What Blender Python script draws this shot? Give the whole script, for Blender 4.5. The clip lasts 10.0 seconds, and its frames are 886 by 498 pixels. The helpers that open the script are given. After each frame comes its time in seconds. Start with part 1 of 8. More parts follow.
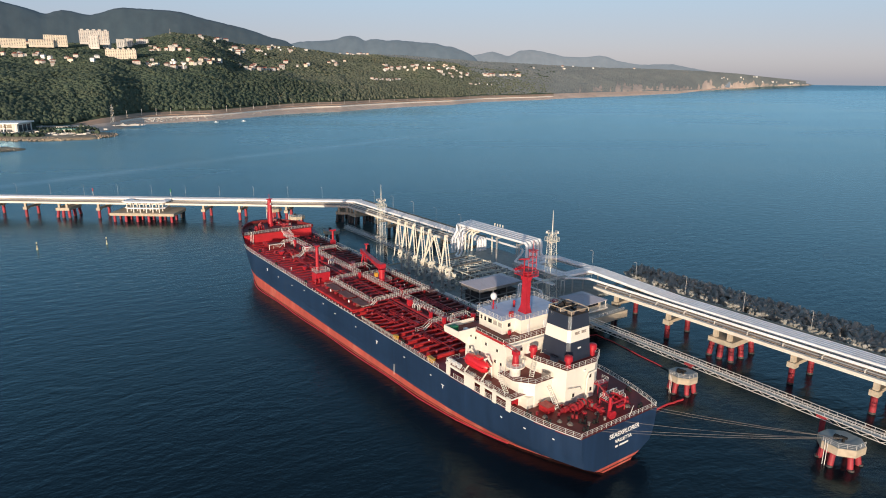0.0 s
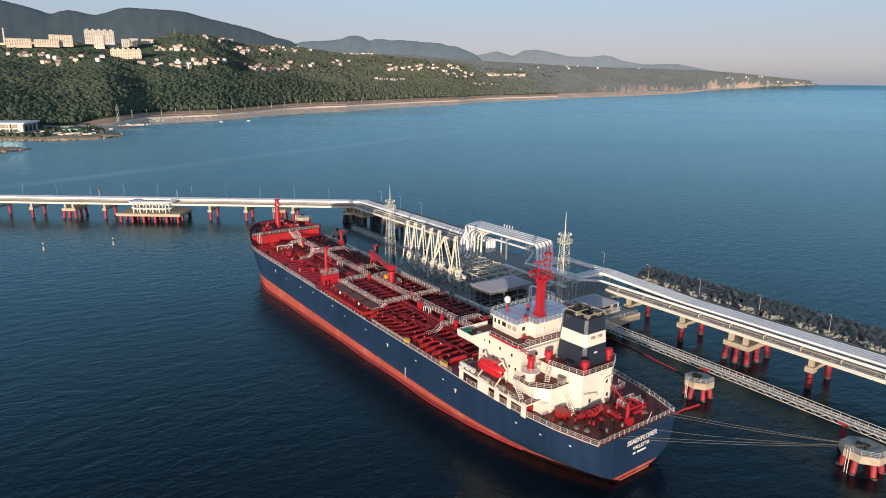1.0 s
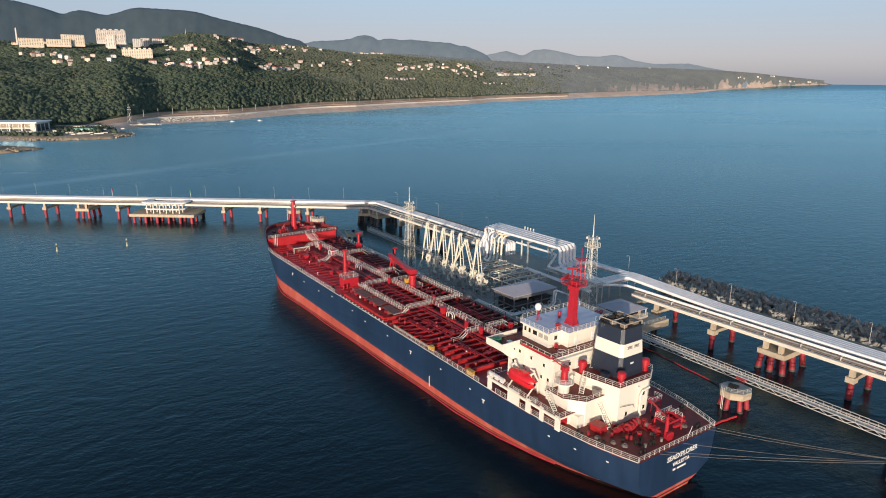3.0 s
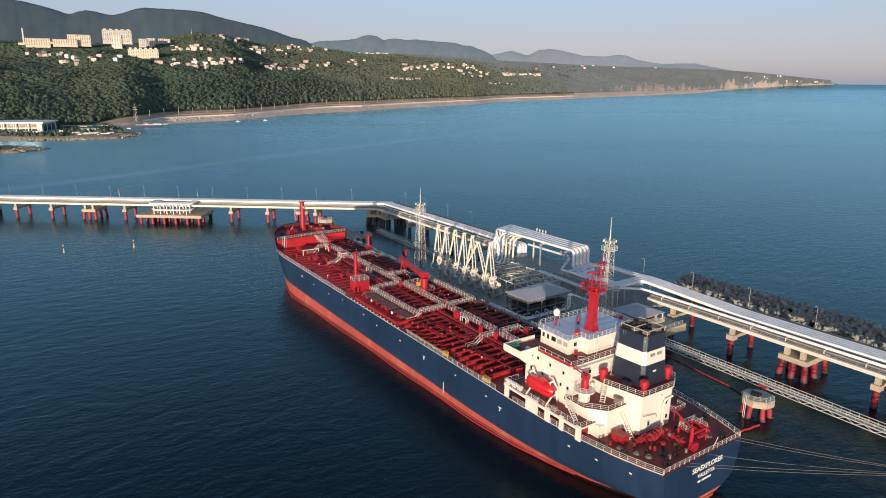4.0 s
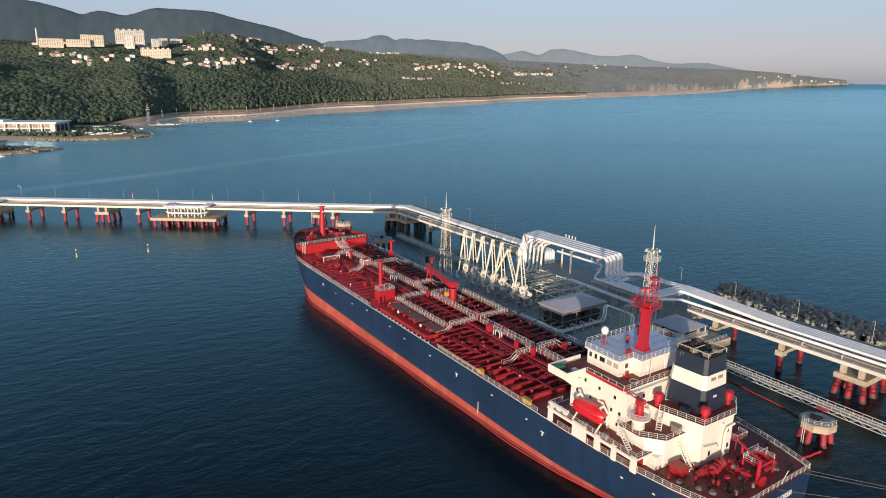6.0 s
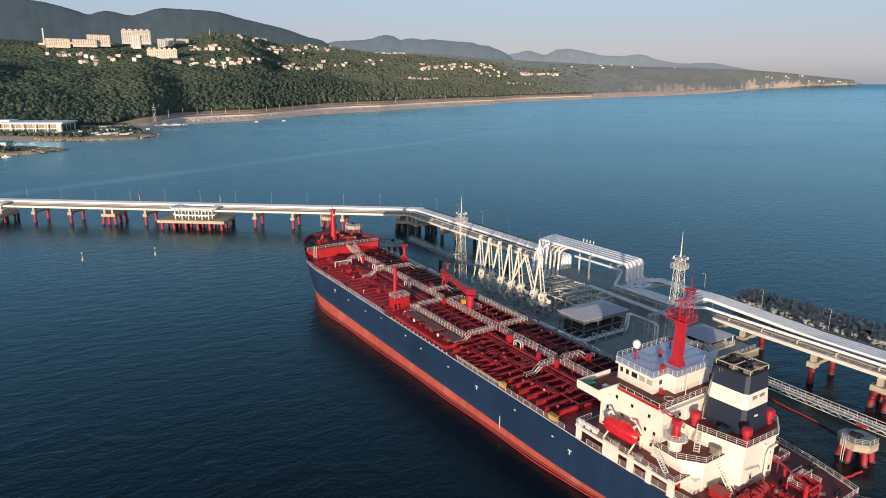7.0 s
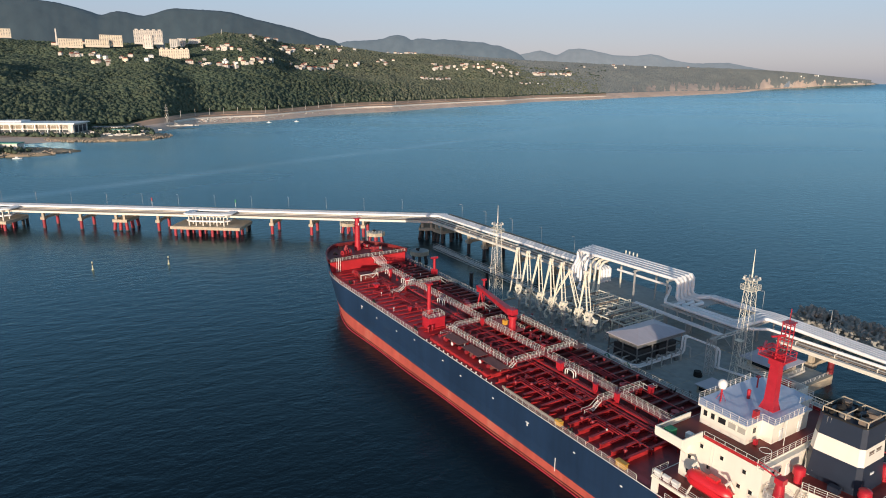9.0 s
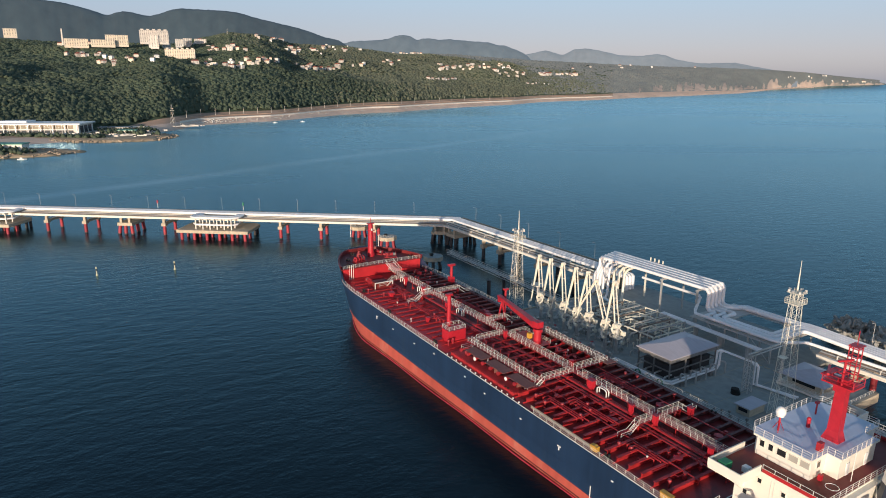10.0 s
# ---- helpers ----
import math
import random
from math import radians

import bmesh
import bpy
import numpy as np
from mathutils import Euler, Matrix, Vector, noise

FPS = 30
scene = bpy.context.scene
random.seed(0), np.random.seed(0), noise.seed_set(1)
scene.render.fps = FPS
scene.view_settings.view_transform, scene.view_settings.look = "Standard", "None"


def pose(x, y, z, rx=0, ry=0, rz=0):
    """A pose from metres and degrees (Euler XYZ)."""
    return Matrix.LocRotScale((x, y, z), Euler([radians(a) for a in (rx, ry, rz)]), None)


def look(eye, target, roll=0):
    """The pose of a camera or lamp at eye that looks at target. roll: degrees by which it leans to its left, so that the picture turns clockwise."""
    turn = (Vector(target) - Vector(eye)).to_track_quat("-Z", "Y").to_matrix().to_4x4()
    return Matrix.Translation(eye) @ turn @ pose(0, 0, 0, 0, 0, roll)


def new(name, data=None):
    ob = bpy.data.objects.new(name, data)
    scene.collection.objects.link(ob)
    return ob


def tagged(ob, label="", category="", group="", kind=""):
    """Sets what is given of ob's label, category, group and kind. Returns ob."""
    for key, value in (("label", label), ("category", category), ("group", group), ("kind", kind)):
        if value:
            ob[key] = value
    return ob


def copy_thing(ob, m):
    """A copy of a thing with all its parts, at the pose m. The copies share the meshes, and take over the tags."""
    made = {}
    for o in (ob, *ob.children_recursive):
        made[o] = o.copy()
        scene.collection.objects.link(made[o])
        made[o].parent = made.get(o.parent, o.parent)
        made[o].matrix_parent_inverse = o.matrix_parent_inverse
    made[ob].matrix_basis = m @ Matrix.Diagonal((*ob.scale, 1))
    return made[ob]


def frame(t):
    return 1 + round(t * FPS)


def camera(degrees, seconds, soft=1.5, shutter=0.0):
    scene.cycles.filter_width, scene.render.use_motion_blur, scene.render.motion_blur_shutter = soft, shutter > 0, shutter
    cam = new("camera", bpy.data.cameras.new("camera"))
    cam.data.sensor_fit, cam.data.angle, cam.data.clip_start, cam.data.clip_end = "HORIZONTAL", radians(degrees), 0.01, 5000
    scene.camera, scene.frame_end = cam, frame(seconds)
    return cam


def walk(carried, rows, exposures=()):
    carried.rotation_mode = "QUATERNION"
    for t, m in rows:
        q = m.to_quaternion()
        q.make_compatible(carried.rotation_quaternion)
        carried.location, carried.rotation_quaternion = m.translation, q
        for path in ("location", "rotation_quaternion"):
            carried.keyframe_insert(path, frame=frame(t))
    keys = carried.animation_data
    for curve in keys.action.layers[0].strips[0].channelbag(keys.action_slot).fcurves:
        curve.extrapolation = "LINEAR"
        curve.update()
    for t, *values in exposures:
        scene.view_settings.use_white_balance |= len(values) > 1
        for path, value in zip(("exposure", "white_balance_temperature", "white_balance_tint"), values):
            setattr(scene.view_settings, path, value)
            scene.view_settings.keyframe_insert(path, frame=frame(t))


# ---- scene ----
cam = camera(67.5, 10.0, soft=1.0)
PATH = [
    (0.0, (1.022, -0.536, 79.158), (-1.248, 96.272, 54.199), 0.52),
    (0.5, (-0.132, 0.752, 79.136), (-2.669, 97.55, 54.162), 0.52),
    (1.0, (-1.255, 2.009, 79.085), (-4.073, 98.796, 54.098), 0.51),
    (1.5, (-2.373, 3.286, 79.016), (-5.486, 100.06, 54.015), 0.51),
    (2.0, (-3.51, 4.628, 78.935), (-6.928, 101.389, 53.922), 0.5),
    (2.5, (-4.685, 6.076, 78.849), (-8.42, 102.822, 53.825), 0.5),
    (4.0, (-8.611, 11.388, 78.619), (-13.347, 108.084, 53.569), 0.49),
    (4.5, (-10.096, 13.568, 78.563), (-15.18, 110.245, 53.505), 0.48),
    (5.0, (-11.686, 15.984, 78.519), (-17.121, 112.639, 53.456), 0.48),
    (5.5, (-13.385, 18.646, 78.488), (-19.176, 115.279, 53.42), 0.47),
    (7.0, (-19.158, 28.146, 78.452), (-26.025, 124.707, 53.376), 0.46),
    (7.5, (-21.302, 31.805, 78.447), (-28.527, 128.34, 53.37), 0.45),
    (8.0, (-23.546, 35.692, 78.435), (-31.126, 132.199, 53.359), 0.45),
    (8.5, (-25.88, 39.787, 78.411), (-33.813, 136.267, 53.336), 0.44),
    (9.0, (-28.294, 44.068, 78.366), (-36.575, 140.519, 53.293), 0.44),
    (9.5, (-30.773, 48.505, 78.29), (-39.395, 144.927, 53.22), 0.44),
    (10.0, (-33.299, 53.065, 78.172), (-42.257, 149.457, 53.107), 0.43),
]
walk(cam, [(t, look(eye, target, roll)) for t, eye, target, roll in PATH])

# ---- light ----
SUN_EL, SUN_AZ = 5.4, 189.5          # degrees; azimuth clockwise from +y
world = bpy.data.worlds.new("world")
scene.world = world
world.use_nodes = True
sky = world.node_tree.nodes.new("ShaderNodeTexSky")
sky.sky_type, sky.sun_disc = "NISHITA", False
sky.sun_elevation, sky.sun_rotation = radians(SUN_EL), radians(SUN_AZ)
sky.altitude, sky.air_density, sky.dust_density, sky.ozone_density = 1000, 0.5, 2.0, 1.0
background = world.node_tree.nodes["Background"]
background.inputs["Strength"].default_value = 0.15
evening = world.node_tree.nodes.new("ShaderNodeMix")
evening.data_type, evening.blend_type = "RGBA", "MULTIPLY"
evening.inputs[0].default_value, evening.inputs[7].default_value = 1.0, (0.58, 0.34, 0.21, 1)
world.node_tree.links.new(sky.outputs[0], evening.inputs[6])
veil = world.node_tree.nodes.new("ShaderNodeMix")     # summer haze: dull at the horizon, brightest some way up, thin overhead
veil.data_type, veil.blend_type = "RGBA", "ADD"
tint = world.node_tree.nodes.new("ShaderNodeValToRGB")   # the haze is pinkish low down and bluer overhead
tint.color_ramp.elements[0].color = (1.5, 2.1, 3.1, 1)
tint.color_ramp.elements[1].position, tint.color_ramp.elements[1].color = 0.40, (0.85, 2.1, 3.65, 1)
for where, colour in ((0.035, (1.75, 2.2, 3.2, 1)), (0.14, (1.4, 2.55, 3.6, 1))):
    tint.color_ramp.elements.new(where).color = colour
world.node_tree.links.new(tint.outputs[0], veil.inputs[7])
world.node_tree.links.new(evening.outputs[2], veil.inputs[6])
up, height, lift, thin, share = (world.node_tree.nodes.new(k) for k in ("ShaderNodeTexCoord", "ShaderNodeSeparateXYZ", "ShaderNodeMapRange", "ShaderNodeMapRange", "ShaderNodeMath"))
share.operation = "MULTIPLY"
lift.interpolation_type = thin.interpolation_type = "SMOOTHSTEP"
for node, values in ((lift, (0.0, 0.22, 0.58, 1.0)), (thin, (0.25, 0.58, 1.0, 0.28))):
    for key, value in zip(("From Min", "From Max", "To Min", "To Max"), values):
        node.inputs[key].default_value = value
    world.node_tree.links.new(height.outputs[2], node.inputs["Value"])
world.node_tree.links.new(up.outputs["Generated"], height.inputs[0])
world.node_tree.links.new(height.outputs[2], tint.inputs[0])
world.node_tree.links.new(lift.outputs[0], share.inputs[0])
world.node_tree.links.new(thin.outputs[0], share.inputs[1])
world.node_tree.links.new(share.outputs[0], veil.inputs[0])
world.node_tree.links.new(veil.outputs[2], background.inputs["Color"])
sun = new("sun", bpy.data.lights.new("sun", "SUN"))
sun.data.energy, sun.data.angle, sun.data.color = 3.6, radians(0.6), (1.0, 0.83, 0.65)
sun_to = Vector((math.sin(radians(SUN_AZ)) * math.cos(radians(SUN_EL)), math.cos(radians(SUN_AZ)) * math.cos(radians(SUN_EL)), math.sin(radians(SUN_EL))))
sun.rotation_mode = "QUATERNION"
sun.rotation_quaternion = sun_to.to_track_quat("Z", "Y")
scene.view_settings.exposure = 0.40


# ---- materials ----
def mat(name, col, rough=0.6, metal=0.0, var=0.18, scale=1.0, bump=0.0, stain=None, amount=0.5, island=0.0, obj=0.0, spec=0.5, stretch=(1, 1, 1)):
    """Base colour with fine grain and broad patches; stain: a second colour in patches of its own."""
    m = bpy.data.materials.new(name)
    m.use_nodes = True
    nt = m.node_tree
    n, l = nt.nodes, nt.links
    b = n["Principled BSDF"]
    b.inputs["Roughness"].default_value = rough
    b.inputs["Metallic"].default_value = metal
    b.inputs["Specular IOR Level"].default_value = spec
    tc = n.new("ShaderNodeTexCoord")
    mp = n.new("ShaderNodeMapping")
    mp.inputs["Scale"].default_value = stretch
    l.new(tc.outputs["Object"], mp.inputs["Vector"])
    fine = n.new("ShaderNodeTexNoise")
    fine.inputs["Scale"].default_value = scale
    fine.inputs["Detail"].default_value = 6
    broad = n.new("ShaderNodeTexNoise")
    broad.inputs["Scale"].default_value = scale * 0.13
    broad.inputs["Detail"].default_value = 4
    for t in (fine, broad):
        l.new(mp.outputs[0], t.inputs["Vector"])
    add = n.new("ShaderNodeMath")
    add.operation = "ADD"
    l.new(fine.outputs[0], add.inputs[0])
    l.new(broad.outputs[0], add.inputs[1])
    last = add.outputs[0]
    if island or obj:
        info = n.new("ShaderNodeNewGeometry" if island else "ShaderNodeObjectInfo")
        sc = n.new("ShaderNodeMath")
        sc.operation = "MULTIPLY_ADD"
        sc.inputs[1].default_value = island or obj
        l.new(info.outputs["Random Per Island" if island else "Random"], sc.inputs[0])
        l.new(last, sc.inputs[2])
        last = sc.outputs[0]
    ramp = n.new("ShaderNodeMapRange")
    ramp.inputs["From Min"].default_value, ramp.inputs["From Max"].default_value = 0.6, 1.4 + (island or obj)
    l.new(last, ramp.inputs["Value"])
    mix = n.new("ShaderNodeMix")
    mix.data_type = "RGBA"
    mix.inputs[6].default_value = (*[c * (1 - var) for c in col], 1)
    mix.inputs[7].default_value = (*[min(1, c * (1 + var)) for c in col], 1)
    l.new(ramp.outputs[0], mix.inputs[0])
    out = mix.outputs[2]
    if stain:
        sn = n.new("ShaderNodeTexNoise")
        sn.inputs["Scale"].default_value = scale * 0.35
        sn.inputs["Detail"].default_value = 8
        sn.inputs["Roughness"].default_value = 0.7
        l.new(mp.outputs[0], sn.inputs["Vector"])
        sr = n.new("ShaderNodeMapRange")
        sr.inputs["From Min"].default_value, sr.inputs["From Max"].default_value = 0.72 - 0.3 * amount, 0.9 - 0.3 * amount
        l.new(sn.outputs[0], sr.inputs["Value"])
        mx = n.new("ShaderNodeMix")
        mx.data_type = "RGBA"
        l.new(sr.outputs[0], mx.inputs[0])
        l.new(out, mx.inputs[6])
        mx.inputs[7].default_value = (*stain, 1)
        out = mx.outputs[2]
    l.new(out, b.inputs["Base Color"])
    if bump:
        bp = n.new("ShaderNodeBump")
        bp.inputs["Strength"].default_value, bp.inputs["Distance"].default_value = 1.0, bump
        l.new(fine.outputs[0], bp.inputs["Height"])
        l.new(bp.outputs[0], b.inputs["Normal"])
    return m


M_BLUE = mat("hull_blue_paint", (0.015, 0.036, 0.082), 0.4, var=0.3, scale=0.6, stretch=(1, 1, 0.12), stain=(0.035, 0.055, 0.09), amount=0.35)
M_FOUL = mat("oil_stained_paint", (0.05, 0.014, 0.012), 0.6, var=0.4, scale=0.4)
M_BOOT = mat("boot_red_paint", (0.43, 0.085, 0.062), 0.6, var=0.3, scale=0.5, stretch=(1, 1, 0.3), stain=(0.52, 0.23, 0.17), amount=0.6)
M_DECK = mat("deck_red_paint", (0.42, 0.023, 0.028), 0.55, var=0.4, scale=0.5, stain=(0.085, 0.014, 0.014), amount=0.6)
M_PLATE = mat("deck_plate_red", (0.19, 0.019, 0.021), 0.5, var=0.4, scale=0.45, stain=(0.055, 0.014, 0.014), amount=0.58)
M_MARGIN = mat("faded_deck_margin", (0.24, 0.045, 0.052), 0.6, var=0.3, scale=0.5, stain=(0.13, 0.03, 0.035), amount=0.5)
M_DECKD = mat("deck_brown_paint", (0.17, 0.024, 0.022), 0.6, var=0.3, scale=0.7, stain=(0.09, 0.03, 0.025), amount=0.45)
M_FRESH = mat("fresh_deck_red", (0.54, 0.027, 0.036), 0.5, var=0.2, scale=0.3, stain=(0.30, 0.02, 0.026), amount=0.4)
# Shade over the starboard half of the deck, put into a darker red.
M_STBD = mat("shaded_starboard_red", (0.095, 0.02, 0.022), 0.6, var=0.3, scale=0.6, stain=(0.05, 0.02, 0.02), amount=0.5)
M_COVER = mat("faded_brown_cover", (0.21, 0.085, 0.075), 0.7, var=0.2, scale=0.8)
M_GEAR = mat("deck_gear_red", (0.30, 0.02, 0.03), 0.5, var=0.25, scale=1.5, stain=(0.12, 0.02, 0.02), amount=0.4)
M_RED = mat("bright_red_paint", (0.43, 0.018, 0.032), 0.42, var=0.2, scale=1.2)
M_BOAT = mat("boat_orange_red", (0.62, 0.02, 0.03), 0.35, var=0.08, scale=1.0)
M_CREAM = mat("cream_white_paint", (0.80, 0.77, 0.68), 0.45, var=0.06, scale=0.5, stretch=(1, 1, 0.2), stain=(0.55, 0.46, 0.34), amount=0.12)
M_WHITE = mat("white_paint", (0.82, 0.82, 0.80), 0.45, var=0.08, scale=1.0)
M_RAIL = mat("railing_paint", (0.72, 0.70, 0.66), 0.5, var=0.12, scale=1.5)
M_NAVY = mat("funnel_navy_paint", (0.022, 0.032, 0.055), 0.4, var=0.15, scale=0.6)
M_BLACK = mat("sooty_black", (0.015, 0.014, 0.013), 0.8, var=0.3, scale=2)
M_COMPASS = mat("light_blue_grey_deck", (0.64, 0.71, 0.86), 0.6, var=0.08, scale=0.6)
M_PIPE = mat("deck_pipe_red", (0.37, 0.021, 0.026), 0.45, var=0.3, scale=1.5)
M_STEEL = mat("weathered_steel", (0.25, 0.24, 0.23), 0.55, 0.3, var=0.25, scale=2)
M_YELLOW = mat("yellow_paint", (0.60, 0.33, 0.05), 0.5, var=0.15, scale=2)
M_GREEN = mat("green_paint", (0.03, 0.22, 0.10), 0.5, var=0.1, scale=2)
M_ROPE = mat("mooring_rope", (0.26, 0.22, 0.19), 0.8, var=0.2, scale=5)
M_CONC = mat("concrete", (0.48, 0.41, 0.31), 0.85, var=0.2, scale=1.2, stain=(0.22, 0.19, 0.15), amount=0.4, bump=0.02)
M_CONCW = mat("pale_concrete_girder", (0.74, 0.70, 0.62), 0.8, var=0.12, scale=0.8, stain=(0.42, 0.38, 0.31), amount=0.25)
M_DECKC = mat("berth_concrete_floor", (0.33, 0.35, 0.335), 0.85, var=0.25, scale=0.5, stain=(0.25, 0.26, 0.255), amount=0.5)
M_PILE = mat("red_pile_paint", (0.34, 0.034, 0.048), 0.6, var=0.3, scale=0.8, stretch=(1, 1, 0.3), stain=(0.16, 0.045, 0.04), amount=0.12)
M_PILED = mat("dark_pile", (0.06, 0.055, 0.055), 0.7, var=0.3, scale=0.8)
M_CLAD = mat("white_pipe_cladding", (0.88, 0.87, 0.87), 0.38, 0.0, var=0.14, scale=0.5, stain=(0.52, 0.50, 0.48), amount=0.22)
M_CLADG = mat("grey_pipe_cladding", (0.50, 0.49, 0.47), 0.4, 0.3, var=0.15, scale=0.7)
M_RUST = mat("rusty_pipe", (0.21, 0.17, 0.14), 0.65, var=0.25, scale=1.0)
M_ARM = mat("loading_arm_paint", (0.78, 0.74, 0.62), 0.45, var=0.1, scale=1.2)
M_GALV = mat("galvanised_steel", (0.52, 0.51, 0.49), 0.5, 0.4, var=0.15, scale=1.5)
M_ROOF = mat("lilac_grey_metal_roof", (0.50, 0.47, 0.52), 0.5, 0.2, var=0.1, scale=0.5, stretch=(1, 4, 1))
M_BLIND = mat("window_with_pale_blind", (0.40, 0.39, 0.35), 0.25, var=0.15)
M_DARK = mat("dark_window", (0.02, 0.022, 0.025), 0.15, var=0.1)
M_ROCK = mat("breakwater_concrete_block", (0.32, 0.31, 0.28), 0.9, var=0.5, scale=0.6, bump=0.05, obj=0.8)
M_ROCKS = mat("breakwater_block_far", (0.32, 0.31, 0.28), 0.9, var=0.5, scale=0.6, bump=0.05, island=0.8)
M_ORANGE = mat("boom_orange_red", (0.50, 0.035, 0.045), 0.5, var=0.12)
M_BOOM = mat("wet_boom_red", (0.40, 0.03, 0.045), 0.5, var=0.25, scale=0.5)
M_BUOY = mat("buoy_pale_yellow", (0.66, 0.58, 0.38), 0.5, var=0.1)


# ---- mesh builders ----
class Mesh:
    """Gathers vertices and faces of one part."""

    def __init__(self):
        self.v, self.f = [], []

    def add(self, verts, faces):
        k = len(self.v)
        self.v += [tuple(p) for p in verts]
        self.f += [tuple(i + k for i in q) for q in faces]
        return self

    def box(self, c, s, rz=0.0, taper=1.0, m=None):
        x, y, z = (a / 2 for a in s)
        co, si = math.cos(radians(rz)), math.sin(radians(rz))
        out = []
        for dz, t in ((-z, 1.0), (z, taper)):
            for dx, dy in ((-x, -y), (x, -y), (x, y), (-x, y)):
                dx, dy = dx * t, dy * t
                p = Vector((c[0] + dx * co - dy * si, c[1] + dx * si + dy * co, c[2] + dz))
                out.append(m @ p if m else p)
        return self.add(out, [(3, 2, 1, 0), (4, 5, 6, 7), (0, 1, 5, 4), (1, 2, 6, 5), (2, 3, 7, 6), (3, 0, 4, 7)])

    def prism(self, poly, z0, z1, grow=0.0):
        """A counter-clockwise outline between two heights; grow: how much the top is scaled about its middle."""
        n = len(poly)
        cx, cy = sum(p[0] for p in poly) / n, sum(p[1] for p in poly) / n
        top = [(cx + (p[0] - cx) * (1 + grow), cy + (p[1] - cy) * (1 + grow), z1) for p in poly]
        return self.add([(p[0], p[1], z0) for p in poly] + top,
                        [tuple(range(n - 1, -1, -1)), tuple(range(n, 2 * n))] + [(i, (i + 1) % n, n + (i + 1) % n, n + i) for i in range(n)])

    def cyl(self, p0, p1, r0, r1=None, n=8):
        return self.tube([p0, p1], r0, n, r1)

    def tube(self, pts, r, n=8, r1=None):
        """A round bar along a line of points, mitred at its bends."""
        pts = [Vector(p) for p in pts]
        r1 = r if r1 is None else r1
        rings = []
        up = None
        for i, p in enumerate(pts):
            a = (pts[i] - pts[i - 1]).normalized() if i else (pts[1] - pts[0]).normalized()
            b = (pts[i + 1] - pts[i]).normalized() if i + 1 < len(pts) else a
            d = (a + b)
            d = d.normalized() if d.length > 1e-6 else a
            if up is None:
                up = Vector((0, 0, 1)) if abs(a.z) < 0.9 else Vector((1, 0, 0))
            sx = d.cross(up).normalized()
            sy = sx.cross(d).normalized()
            up = sy
            stretch = 1 / max(0.5, d.dot(a))
            rr = r + (r1 - r) * i / (len(pts) - 1)
            rings.append([p + (sx * math.cos(2 * math.pi * k / n) * stretch + sy * math.sin(2 * math.pi * k / n)) * rr for k in range(n)])
        v = [q for g in rings for q in g]
        fs = [tuple(range(n - 1, -1, -1)), tuple(range(len(v) - n, len(v)))]
        for i in range(len(rings) - 1):
            for k in range(n):
                fs.append((i * n + k, i * n + (k + 1) % n, (i + 1) * n + (k + 1) % n, (i + 1) * n + k))
        return self.add(v, fs)

    def bar(self, p0, p1, w, h=None):
        """A square bar between two points."""
        return self.tube([p0, p1], w * 0.7, 4)

    def ball(self, c, r, n=10, k=6, squash=1.0):
        v, fs = [], []
        for i in range(k + 1):
            a = math.pi * i / k
            for j in range(n):
                b = 2 * math.pi * j / n
                v.append((c[0] + r * math.sin(a) * math.cos(b), c[1] + r * math.sin(a) * math.sin(b), c[2] - r * squash * math.cos(a)))
        for i in range(k):
            for j in range(n):
                fs.append((i * n + j, i * n + (j + 1) % n, (i + 1) * n + (j + 1) % n, (i + 1) * n + j))
        return self.add(v, fs)

    def data(self, name, material, smooth=False):
        me = bpy.data.meshes.new(name)
        me.from_pydata(self.v, [], self.f)
        for m in material if isinstance(material, (list, tuple)) else [material]:
            me.materials.append(m)
        me.validate()
        if smooth:
            me.shade_smooth()
            me.set_sharp_from_angle(angle=radians(38))
        return me


def part(name, mesh, material, parent, label="", smooth=False, kind=""):
    """One mesh object under a thing or a part."""
    ob = new(name, mesh.data(name, material, smooth) if isinstance(mesh, Mesh) else mesh)
    ob.parent = parent
    return tagged(ob, label, kind=kind)


def thing(name, m, label, category, group="", kind=""):
    ob = new(name)
    ob.empty_display_size = 0.5
    ob.matrix_world = m
    ob.matrix_basis = m
    return tagged(ob, label, category, group, kind)


def lone(name, mesh, material, m, label, category, group="", kind="", smooth=False):
    """A thing that is one mesh."""
    ob = new(name, mesh.data(name, material, smooth) if isinstance(mesh, Mesh) else mesh)
    ob.matrix_basis = m
    return tagged(ob, label, category, group, kind)


post_mesh = {}
post_count = {}


def resample(pts, step):
    """Points along a line at about even steps, corners kept."""
    out = []
    for a, b in zip(pts, pts[1:]):
        a, b = Vector(a), Vector(b)
        k = max(1, round((b - a).length / step))
        out += [a.lerp(b, i / k) for i in range(k)]
    return out + [Vector(pts[-1])]


